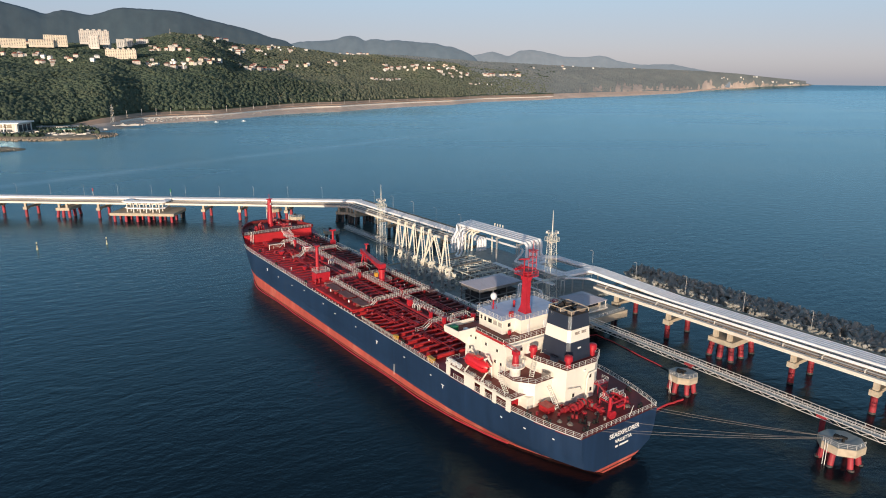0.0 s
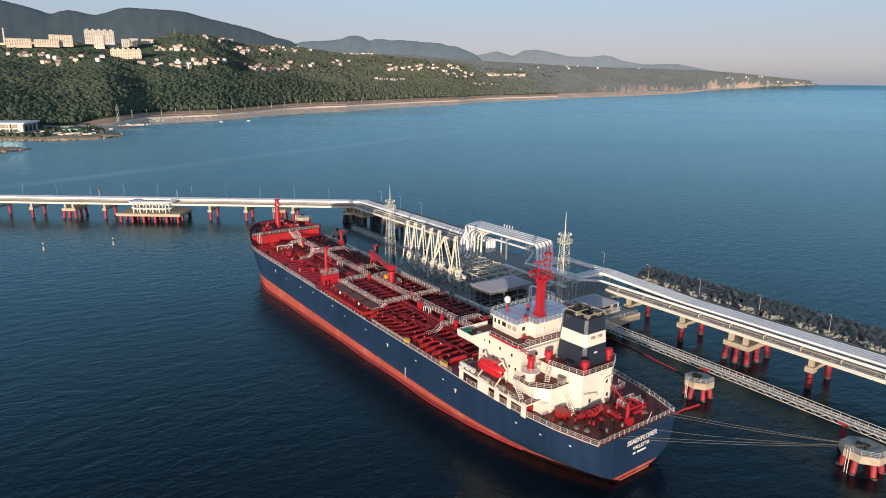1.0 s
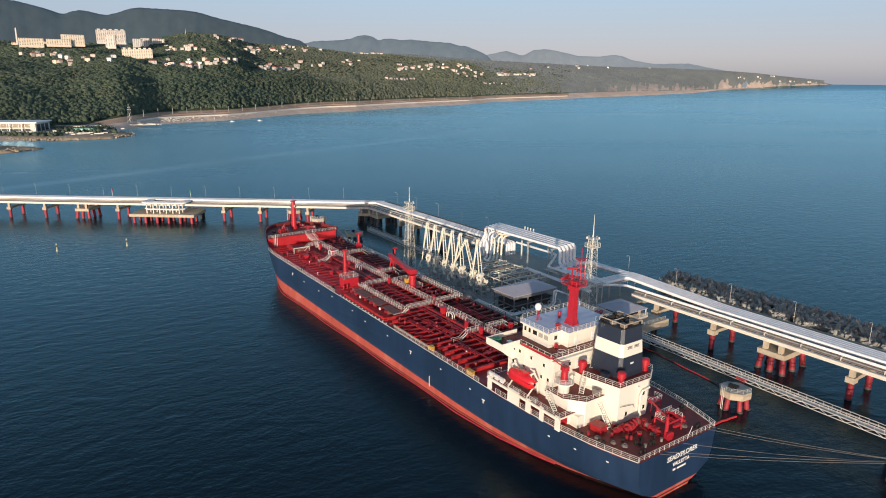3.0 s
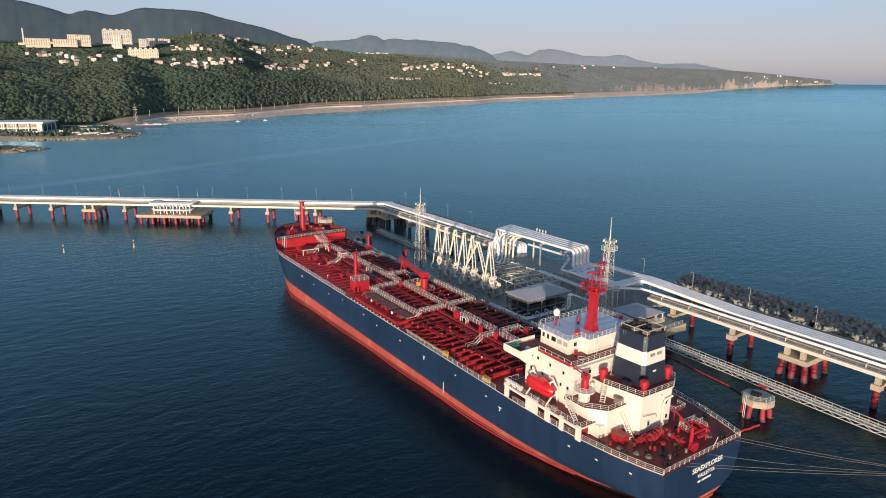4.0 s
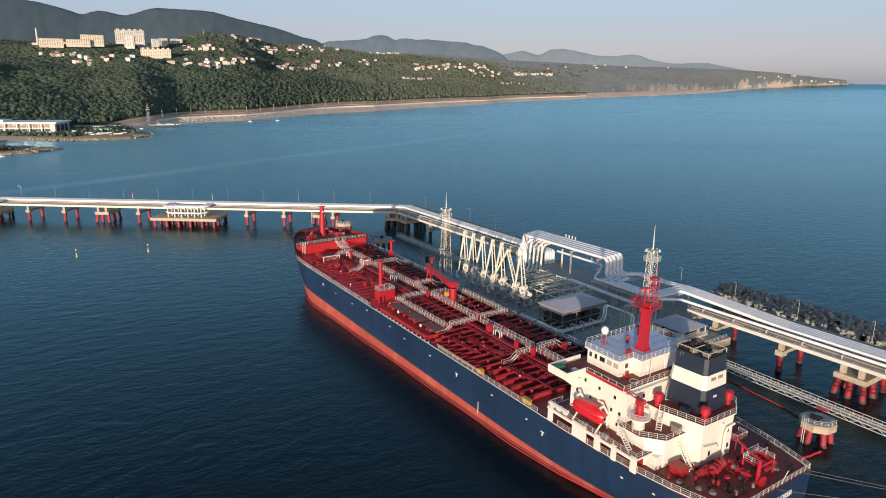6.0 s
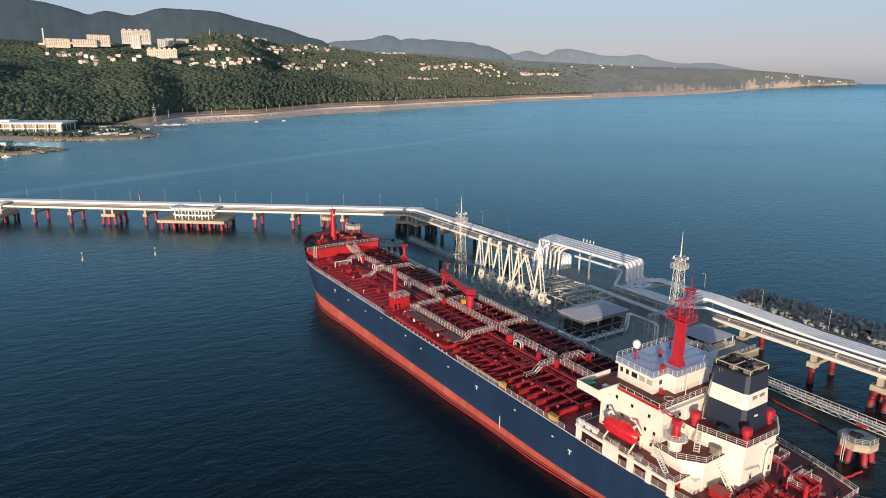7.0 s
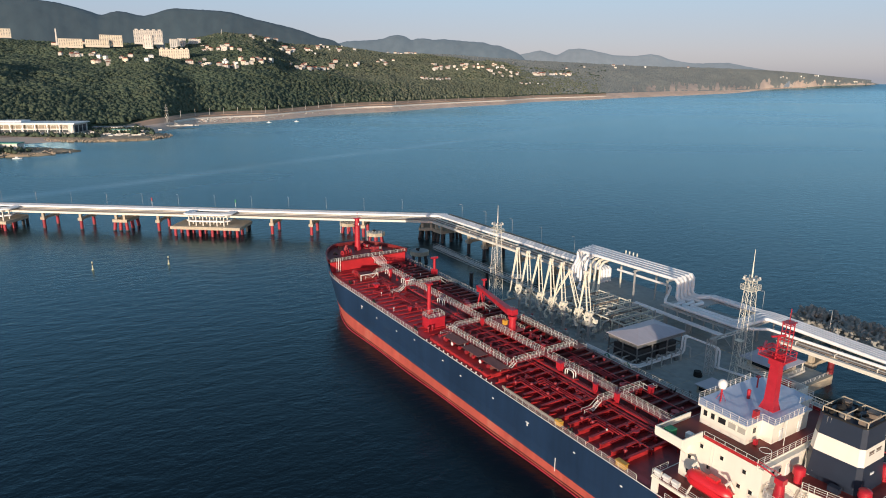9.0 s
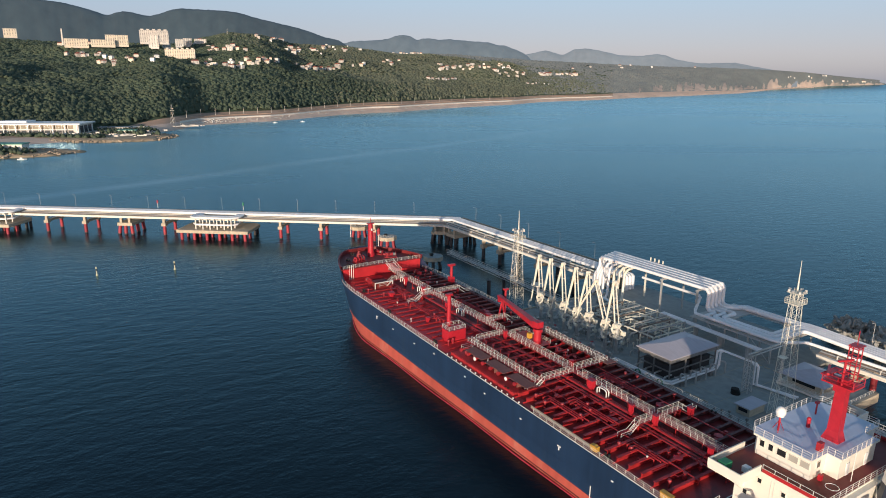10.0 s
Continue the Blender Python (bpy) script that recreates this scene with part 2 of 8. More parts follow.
def railing(parent, pts, h=1.1, bars=3, step=1.7, material=None, r=0.03, label=""):
    """A railing part: its bars in one mesh, each post a piece under it."""
    material = material or M_RAIL
    m = Mesh()
    for k in range(bars):
        z = h * (k + 1) / bars
        m.tube([(p[0], p[1], p[2] + z) for p in pts], r if k < bars - 1 else r * 1.25, 4)
    at = resample(pts, step)
    root = parent
    while root.parent:
        root = root.parent
    used = post_count.get(root.name, 0)
    depth = 1 if parent.parent is None else 2
    single = used + len(at) <= 300 and depth == 1
    if not single:
        for p in at:
            m.box((p.x, p.y, p.z + h / 2), (0.06, 0.06, h))
    ob = part("railing", m, material, parent, label)
    if single:
        post_count[root.name] = used + len(at)
        key = (round(h, 2), material.name)
        if key not in post_mesh:
            post_mesh[key] = Mesh().box((0, 0, h / 2), (0.06, 0.06, h)).data("post", material)
        for p in at:
            po = new("post", post_mesh[key])
            po.parent = ob
            po.location = p
    return ob

# ---- sea, coast and distance ----
EYE_Z, NEAR_R, FALL = 79.0, 2400.0, 2400.0


def squeeze(r):
    """Distances past NEAR_R drawn together, so that the horizon lies within five kilometres."""
    return np.where(r < NEAR_R, r, NEAR_R + FALL * (1 - np.exp(-(np.maximum(r, NEAR_R) - NEAR_R) / FALL)))


def sea_level(R):
    """The height of the sea sheet: flat near by, lifted far off to where the horizon stands."""
    R = np.asarray(R, float)
    d = np.clip((R - NEAR_R) / FALL, 0, 0.9985)
    r = np.where(R < NEAR_R, np.maximum(R, 1.0), NEAR_R - FALL * np.log(1 - d))
    return np.where(R < NEAR_R, 0.0, EYE_Z * (1 - R / r))


def grid_mesh(name, X, Y, Z, materials, slot=None, smooth=True, wrap=False):
    nr, nc = X.shape
    v = np.stack([X, Y, Z], -1).reshape(-1, 3)
    fs, sl = [], []
    for i in range(nr - 1):
        for j in range(nc if wrap else nc - 1):
            k = (j + 1) % nc
            fs.append((i * nc + j, i * nc + k, (i + 1) * nc + k, (i + 1) * nc + j))
            sl.append(0 if slot is None else int(slot[i, j]))
    me = bpy.data.meshes.new(name)
    me.from_pydata(v.tolist(), [], fs)
    for m in materials:
        me.materials.append(m)
    me.polygons.foreach_set("material_index", sl)
    if smooth:
        me.shade_smooth()
    return me


SLICK = (-0.865, 0.502, 521.8)              # unit normal and distance of the slick


def water_material():
    m = bpy.data.materials.new("sea_water")
    m.use_nodes = True
    n, l = m.node_tree.nodes, m.node_tree.links
    n.remove(n["Principled BSDF"])
    body, gloss = n.new("ShaderNodeBsdfDiffuse"), n.new("ShaderNodeBsdfGlossy")
    gloss.inputs["Color"].default_value = (0.60, 0.86, 0.93, 1)
    rim, both = n.new("ShaderNodeFresnel"), n.new("ShaderNodeMixShader")
    rim.inputs["IOR"].default_value = 1.45
    l.new(rim.outputs[0], both.inputs[0])
    l.new(body.outputs[0], both.inputs[1])
    l.new(gloss.outputs[0], both.inputs[2])
    l.new(both.outputs[0], n["Material Output"].inputs["Surface"])
    tc = n.new("ShaderNodeTexCoord")

    def waves(scale, sx, sy, turn, detail):
        mp = n.new("ShaderNodeMapping")
        mp.vector_type = "TEXTURE"
        mp.inputs["Scale"].default_value = (1 / sx, 1 / sy, 1)
        mp.inputs["Rotation"].default_value = (0, 0, radians(turn))
        t = n.new("ShaderNodeTexNoise")
        t.inputs["Scale"].default_value, t.inputs["Detail"].default_value = scale, detail
        t.inputs["Distortion"].default_value = 0.4
        l.new(tc.outputs["Object"], mp.inputs["Vector"])
        l.new(mp.outputs[0], t.inputs["Vector"])
        return t.outputs[0]

    big = waves(0.27, 0.55, 1.0, 33, 4)
    small = waves(0.9, 0.7, 1.0, 10, 3)
    patches = waves(0.0035, 0.35, 1.0, 10, 5)
    b1 = n.new("ShaderNodeBump")
    b1.inputs["Distance"].default_value = 0.6
    b1.inputs["Strength"].default_value = 0.36
    b2 = n.new("ShaderNodeBump")
    b2.inputs["Distance"].default_value = 0.3
    b2.inputs["Strength"].default_value = 0.28
    l.new(big, b1.inputs["Height"])
    l.new(small, b2.inputs["Height"])
    l.new(b1.outputs[0], b2.inputs["Normal"])
    for q in (rim, body, gloss):
        l.new(b2.outputs[0], q.inputs["Normal"])
    rg = n.new("ShaderNodeMapRange")
    rg.inputs["From Min"].default_value, rg.inputs["From Max"].default_value = 0.35, 0.65
    rg.inputs["To Min"].default_value, rg.inputs["To Max"].default_value = 0.2, 0.31
    l.new(patches, rg.inputs["Value"])
    l.new(rg.outputs[0], gloss.inputs["Roughness"])
    mx = n.new("ShaderNodeMix")
    mx.data_type = "RGBA"
    mx.inputs[6].default_value = (0.0022, 0.0040, 0.007, 1)
    mx.inputs[7].default_value = (0.0026, 0.0075, 0.013, 1)
    l.new(patches, mx.inputs[0])
    # one thin pale slick drawn out across the bay
    bent = n.new("ShaderNodeVectorMath")
    bent.operation = "DOT_PRODUCT"
    bent.inputs[1].default_value = (SLICK[0], SLICK[1], 0)
    l.new(tc.outputs["Object"], bent.inputs[0])
    wob = n.new("ShaderNodeMath")
    wob.operation = "MULTIPLY_ADD"
    wob.inputs[1].default_value = 50.0
    l.new(waves(0.0022, 1.0, 1.0, 0, 3), wob.inputs[0])
    l.new(bent.outputs["Value"], wob.inputs[2])
    off = n.new("ShaderNodeMath")
    off.operation = "SUBTRACT"
    off.inputs[1].default_value = SLICK[2] + 25.0
    l.new(wob.outputs[0], off.inputs[0])
    ab = n.new("ShaderNodeMath")
    ab.operation = "ABSOLUTE"
    l.new(off.outputs[0], ab.inputs[0])
    line = n.new("ShaderNodeMapRange")
    line.inputs["From Min"].default_value, line.inputs["From Max"].default_value = 2.0, 16.0
    line.inputs["To Min"].default_value, line.inputs["To Max"].default_value = 0.9, 0.0
    l.new(ab.outputs[0], line.inputs["Value"])
    gate = n.new("ShaderNodeMath")
    gate.operation = "MULTIPLY"
    l.new(line.outputs[0], gate.inputs[0])
    l.new(patches, gate.inputs[1])
    slick = n.new("ShaderNodeMix")
    slick.data_type = "RGBA"
    slick.inputs[7].default_value = (0.34, 0.38, 0.40, 1)
    l.new(gate.outputs[0], slick.inputs[0])
    l.new(mx.outputs[2], slick.inputs[6])
    l.new(slick.outputs[2], body.inputs["Color"])
    return m


M_SEA = water_material()
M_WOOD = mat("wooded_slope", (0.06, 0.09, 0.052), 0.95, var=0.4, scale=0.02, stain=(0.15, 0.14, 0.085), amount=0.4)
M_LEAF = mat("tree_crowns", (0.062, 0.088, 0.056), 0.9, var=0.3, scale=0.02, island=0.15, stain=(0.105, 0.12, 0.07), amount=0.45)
# middle hills paler than the near woods: distance haze in the base colour
M_SCRUB = mat("hazed_olive_woods", (0.112, 0.130, 0.090), 0.95, var=0.25, scale=0.015, island=0.15, stain=(0.16, 0.15, 0.115), amount=0.4)
M_BEACH = mat("shingle_beach", (0.74, 0.55, 0.43), 0.95, var=0.25, scale=0.05, stain=(0.50, 0.37, 0.28), amount=0.45)
M_BANK = mat("railway_bank", (0.50, 0.34, 0.24), 0.95, var=0.35, scale=0.05, stain=(0.22, 0.17, 0.10), amount=0.45)
M_CLIFF = mat("pale_cliff", (0.62, 0.49, 0.38), 0.95, bump=5.0, var=0.45, scale=0.06, stain=(0.12, 0.12, 0.07), amount=0.6)


# Airlight: distance haze put into a paler base colour and a faint glow.
def hazed_material(name, col, glow, k, stain=None):
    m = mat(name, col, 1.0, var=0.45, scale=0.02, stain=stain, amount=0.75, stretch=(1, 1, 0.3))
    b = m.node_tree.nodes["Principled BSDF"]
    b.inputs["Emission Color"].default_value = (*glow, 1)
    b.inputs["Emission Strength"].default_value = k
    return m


M_MOUNT = hazed_material("hazed_mountain_forest", (0.03, 0.045, 0.048), (0.17, 0.28, 0.40), 0.13)
M_MOUNT2 = hazed_material("farther_hazed_forest", (0.055, 0.07, 0.075), (0.28, 0.37, 0.46), 0.27)
M_MOUNT3 = hazed_material("palest_hazed_forest", (0.08, 0.09, 0.095), (0.36, 0.42, 0.48), 0.38)
M_CAPE = hazed_material("hazed_cape_scrub", (0.085, 0.09, 0.072), (0.32, 0.37, 0.43), 0.19)
M_CAPE_CLIFF = hazed_material("hazed_cape_cliff", (0.36, 0.28, 0.22), (0.34, 0.36, 0.42), 0.14, (0.13, 0.12, 0.095))

radii = np.concatenate([[0.01], np.linspace(40, 600, 15), np.geomspace(680, 4796, 46)])
turns = np.radians(np.arange(0, 360, 3.0))
RR, AA = np.meshgrid(radii, turns, indexing="ij")
sea = new("water", grid_mesh("water", RR * np.sin(AA), RR * np.cos(AA), sea_level(RR), [M_SEA], wrap=True))
tagged(sea, "calm blue sea with small ripples to the horizon", "sea", kind="structure")

# the coast: azimuth (degrees from +y), distance of the waterline, distance and elevation angle of the wooded crest
COAST = [(-75, 950), (-50, 930), (-39, 950), (-34, 985), (-30.5, 1030), (-29.4, 1068), (-28, 1101), (-27.2, 1135), (-25.6, 1219), (-23.5, 1258), (-20.3, 1301), (-18.1, 1364), (-14.7, 1499), (-12.4, 1569), (-10, 1622), (-7.6, 1742), (-3.8, 1931), (-0.5, 2100), (1.9, 2357), (6.6, 2680), (8.9, 2960), (13.3, 3500), (17.6, 4450), (19.7, 6108), (21.7, 7714), (23.6, 9473), (27.3, 15200)]
CREST = [(-75, 2300, 2.2), (-50, 2300, 2.2), (-36, 2300, 2.1), (-32.5, 2250, 2.02), (-28.8, 2250, 2.12), (-26.9, 2350, 2.15), (-24.9, 2450, 2.6), (-22.8, 2550, 3.08), (-20.7, 2650, 3.0), (-19.4, 2750, 2.8), (-18.2, 2850, 2.42), (-16.4, 2950, 2.33), (-14.2, 3050, 2.25), (-11.9, 3150, 1.96), (-9.6, 3300, 1.78), (-4.9, 3500, 1.75), (-2.6, 3600, 1.56), (2.1, 3800, 1.28), (6.7, 4000, 1.08), (11.2, 4200, 0.88), (15.5, 4400, 0.8), (19.7, 4550, 0.65), (21.7, 4640, 0.52), (23.6, 4700, 0.30), (25.5, 4760, 0.11), (26.6, 4785, 0.0), (27.3, 4792, -0.2)]


def coast_at(a):
    return np.interp(a, [c[0] for c in COAST], [float(squeeze(np.float64(c[1]))) for c in COAST])


def shore_scale(a):
    """How broad the beach and the railway bank are: narrower below the town, drawn in with distance."""
    c = float(coast_at(a))
    return min(1.0, (4800 - c) / 1500) * (0.76 + 0.24 * min(1.0, max(0.0, (a + 20) / 8, (-27.5 - a) / 4)))


def crest_at(a):
    return np.interp(a, [c[0] for c in CREST], [c[1] for c in CREST]), np.interp(a, [c[0] for c in CREST], [c[2] for c in CREST])


def fbm(x, y, s):
    return noise.fractal(Vector((x * s, y * s, 1.7)), 1.0, 2.0, 4)


def land_height(a, R):
    """Height of the land at azimuth a (degrees) and drawn-in distance R, or None on the water."""
    c = float(coast_at(a))
    if R < c:
        return None
    rt, el = (float(v) for v in crest_at(a))
    rt = max(rt, c + 60)
    base = float(sea_level(c))
    zt = EYE_Z + rt * math.tan(radians(el)) + 2 * min(1.0, (4800 - c) / 1500)
    d = R - c
    x, y = R * math.sin(radians(a)), R * math.cos(radians(a))
    near = min(1.0, (4800 - c) / 1500)
    wide = shore_scale(a)
    low = min(1.0, max(0.3, (a + 32) / 4))                # flat made ground round the hall
    beach = min(d / (60 * wide), 1) * 9 * wide * low
    if d < 60 * wide:
        return base + beach
    bank = min((d - 60 * wide) / (78 * wide), 1) * (1 + 8 * min(1, max(0, (a + 31) / 4))) * wide
    if d < 140 * wide:
        return base + beach + bank
    u = (d - 140 * wide) / max(1.0, rt - c - 140 * wide)
    z0 = base + beach + bank
    if u <= 1:
        k = u ** 0.72
        fold = noise.fractal(Vector((x * 0.0035, y * 0.0035, 1.7)), 1.0, 2.0, 3) * 27 + noise.fractal(Vector((x * 0.013, y * 0.013, 5.2)), 1.0, 2.0, 2) * 9
        return z0 + (zt - z0) * k + fold * near * min(1, u * 3) * (1 - u) ** 0.4
    return zt - (R - rt) * 0.06


def cliff_top(a):
    """How far up the slope the bare cliff reaches at an azimuth, as a share of its breadth."""
    if a < 9.8:
        return 0.0
    v = 0.6 * noise.noise(Vector((a * 1.5, 0.3, 0))) + 0.6 * noise.noise(Vector((a * 5.1, 2.3, 0))) + 0.3 * noise.noise(Vector((a * 13, 4.1, 0)))
    base = 0.12 if a < 13 else 0.26 + 0.015 * (a - 13)
    return 0.5 * max(0.0, min(1.0, v + base))


def build_land(far):
    az = np.arange(-75, 8.1, 0.3) if not far else np.arange(7.8, 27.31, 0.05)
    steps = np.concatenate([np.array([-0.02, 0.0]), np.linspace(0.006, 0.14, 10), np.linspace(0.0, 0.5, 44)[1:], np.linspace(0.53, 1.0, 14), [1.06, 1.2]])
    X, Y, Z, S = (np.zeros((len(steps), len(az))) for _ in range(4))
    for j, a in enumerate(az):
        c = float(coast_at(a))
        rt = max(float(crest_at(a)[0]), c + 60)
        near = shore_scale(a)
        for i, u in enumerate(steps):
            if i < 2:
                R, z = c + u * 400 * near, float(sea_level(c)) + (-4 if i == 0 else 0.2)
            elif i < 12:
                R = c + (i - 1) / 10 * 140 * near + 0.1
                z = land_height(a, R)
            else:
                R = min(c + 140 * near + (rt - c - 140 * near) * u, 4797)
                z = land_height(a, R)
            X[i, j], Y[i, j], Z[i, j] = R * math.sin(radians(a)), R * math.cos(radians(a)), z
            S[i, j] = 1 if i < 6 or (far and i < 11) else 2 if i < 11 else 0
            if 11 <= i and u < cliff_top(a):
                S[i, j] = 3
    if far:
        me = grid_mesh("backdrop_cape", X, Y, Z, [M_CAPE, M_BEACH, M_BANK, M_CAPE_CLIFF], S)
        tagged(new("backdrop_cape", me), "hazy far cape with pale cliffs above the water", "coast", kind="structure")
    else:
        me = grid_mesh("ground", X, Y, Z, [M_WOOD, M_BEACH, M_BANK, M_CLIFF], S)
        tagged(new("ground", me), "wooded coastal slopes above a shingle beach and railway bank", "ground", kind="structure")


build_land(False)
build_land(True)


def ridge(name, R, line, material, label):
    """A far mountain range as a long ridge: its skyline by azimuth and elevation in degrees."""
    az = np.arange(line[0][0], line[-1][0], 0.15)
    crest = np.interp(az, [p[0] for p in line], [p[1] for p in line])
    crest = (np.roll(crest, 1) + 2 * crest + np.roll(crest, -1)) / 4
    crest[0], crest[-1] = line[0][1], line[-1][1]
    crest = crest + np.array([0.035 * noise.noise(Vector((a * 2.6, R * 0.01, 0))) + 0.02 * noise.noise(Vector((a * 7, 1, 0))) for a in az])
    rows = [(0.0, 0.0), (0.25, 0.35), (0.5, 0.65), (0.75, 0.87), (0.92, 0.97), (1.0, 1.0), (1.1, 0.9)]
    X, Y, Z = (np.zeros((len(rows), len(az))) for _ in range(3))
    for j, a in enumerate(az):
        for i, (u, h) in enumerate(rows):
            r = R + 260 * u
            top = EYE_Z + (R + 260) * math.tan(radians(crest[j]))
            x, y = r * math.sin(radians(a)), r * math.cos(radians(a))
            z = 40 + (top - 40) * h + (fbm(x, y, 0.008) * 22 if 0 < i < 4 else 0)
            X[i, j], Y[i, j], Z[i, j] = x, y, z
    tagged(new(name, grid_mesh(name, X, Y, Z, [material])), label, "mountains", kind="structure")


NEAR_RIDGE = [(-80, 4.2), (-62, 5.2), (-48, 5.3), (-40, 5.2), (-35.5, 5.02), (-33.9, 4.90), (-33.1, 4.73), (-32.2, 4.51), (-31.5, 4.28), (-31.0, 4.16), (-30.6, 4.33), (-30.0, 4.51), (-29.4, 4.43), (-28.6, 4.26), (-28.1, 4.25), (-27.5, 4.43), (-26.7, 4.74), (-26.0, 4.86), (-24.7, 4.83), (-22.7, 4.79), (-21.7, 4.66), (-20.7, 4.37), (-18.6, 3.93), (-17.5, 3.70), (-16.4, 3.39), (-15.4, 3.02), (-14.3, 2.83), (-13.9, 2.57), (-12.0, 1.4)]
FAR_RIDGE = [(-17, 2.0), (-13.9, 2.57), (-13.1, 2.76), (-12.0, 2.82), (-10.8, 2.89), (-10.1, 3.03), (-9.5, 3.26), (-9.0, 3.29), (-8.5, 3.23), (-7.9, 2.88), (-7.5, 3.02), (-6.9, 3.07), (-6.2, 2.94), (-5.3, 3.00), (-3.9, 2.88), (-2.0, 2.76), (-1.3, 2.54), (-0.8, 2.55), (0.3, 2.15), (1.0, 1.84), (1.5, 1.3), (3.5, 0.8)]
LAST_RIDGE = [(-0.4, 1.70), (1.0, 1.84), (2.1, 2.07), (2.6, 2.16), (3.1, 2.03), (4.0, 1.77), (4.4, 2.04), (4.9, 2.26), (5.8, 2.31), (6.7, 2.18), (7.6, 2.00), (8.5, 1.78), (10.1, 1.74), (11.2, 1.87), (11.9, 1.79), (12.7, 1.48), (13.6, 1.31), (14.5, 1.18), (17.0, 1.23), (17.8, 1.06), (19.5, 0.73), (21.5, 0.3)]
# each range farther back is painted paler and glows more, for haze
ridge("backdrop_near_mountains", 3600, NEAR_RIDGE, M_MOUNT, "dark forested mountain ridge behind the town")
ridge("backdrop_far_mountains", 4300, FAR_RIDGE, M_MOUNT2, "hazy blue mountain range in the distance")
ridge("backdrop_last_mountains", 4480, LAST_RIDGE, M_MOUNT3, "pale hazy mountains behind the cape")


# ---- woods on the slopes ----
OCTA = ([(1, 0, 0), (0, 1, 0), (-1, 0, 0), (0, -1, 0), (0, 0, 1), (0, 0, -1)], [(0, 1, 4), (1, 2, 4), (2, 3, 4), (3, 0, 4), (1, 0, 5), (2, 1, 5), (3, 2, 5), (0, 3, 5)])


def dome_shape():
    """A crown's upper part: a ring, a shoulder and a top."""
    v = [(math.cos(k * 1.0472), math.sin(k * 1.0472), -0.5) for k in range(6)]
    v += [(0.8 * math.cos(k * 1.0472 + 0.52), 0.8 * math.sin(k * 1.0472 + 0.52), 0.45) for k in range(6)] + [(0, 0, 1)]
    f = []
    for k in range(6):
        n = (k + 1) % 6
        f += [(k, n, 6 + k), (n, 6 + n, 6 + k), (6 + k, 6 + n, 12)]
    return v, f


def clumps(name, at, radius, tall, material, label, seed, shape=OCTA):
    """Many small leaf clumps in one mesh."""
    rng = np.random.default_rng(seed)
    v, f = np.array(shape[0], float), np.array(shape[1])
    n, q = len(at), len(shape[0])
    V = v[None] * (1 + rng.uniform(-0.3, 0.3, (n, q, 1))) + rng.uniform(-0.2, 0.2, (n, q, 3))
    a = rng.uniform(0, 6.283, n)
    X = V[..., 0] * np.cos(a)[:, None] - V[..., 1] * np.sin(a)[:, None]
    Y = V[..., 0] * np.sin(a)[:, None] + V[..., 1] * np.cos(a)[:, None]
    V = np.stack([X, Y, V[..., 2]], -1) * np.stack([radius, radius, radius * tall], -1)[:, None, :] * 1.15 + np.array(at)[:, None, :]
    F = f[None] + (np.arange(n) * q)[:, None, None]
    me = bpy.data.meshes.new(name)
    me.vertices.add(n * q)
    me.vertices.foreach_set("co", V.astype(np.float32).ravel())
    me.loops.add(n * f.size)
    me.loops.foreach_set("vertex_index", F.astype(np.int32).ravel())
    me.polygons.add(n * len(f))
    me.polygons.foreach_set("loop_start", np.arange(0, n * f.size, 3, dtype=np.int32))
    me.materials.append(material)
    me.update(calc_edges=True)
    me.validate()
    me.shade_smooth()
    return tagged(new(name, me), label, "woods", kind="stuff")



CLEAR = {}                        # building plots: 40 m squares -> (x, y, radius)


def keep_clear(x, y, r):
    k = math.hypot(x, y)
    for back in (0.0, 9.0):
        px, py = x * (1 - back / k), y * (1 - back / k)
        CLEAR.setdefault((int(px // 40), int(py // 40)), []).append((px, py, r))


def is_clear(x, y):
    i, j = int(x // 40), int(y // 40)
    for di in (-1, 0, 1):
        for dj in (-1, 0, 1):
            for px, py, r in CLEAR.get((i + di, j + dj), ()):
                if (x - px) ** 2 + (y - py) ** 2 < r * r:
                    return True
    return False


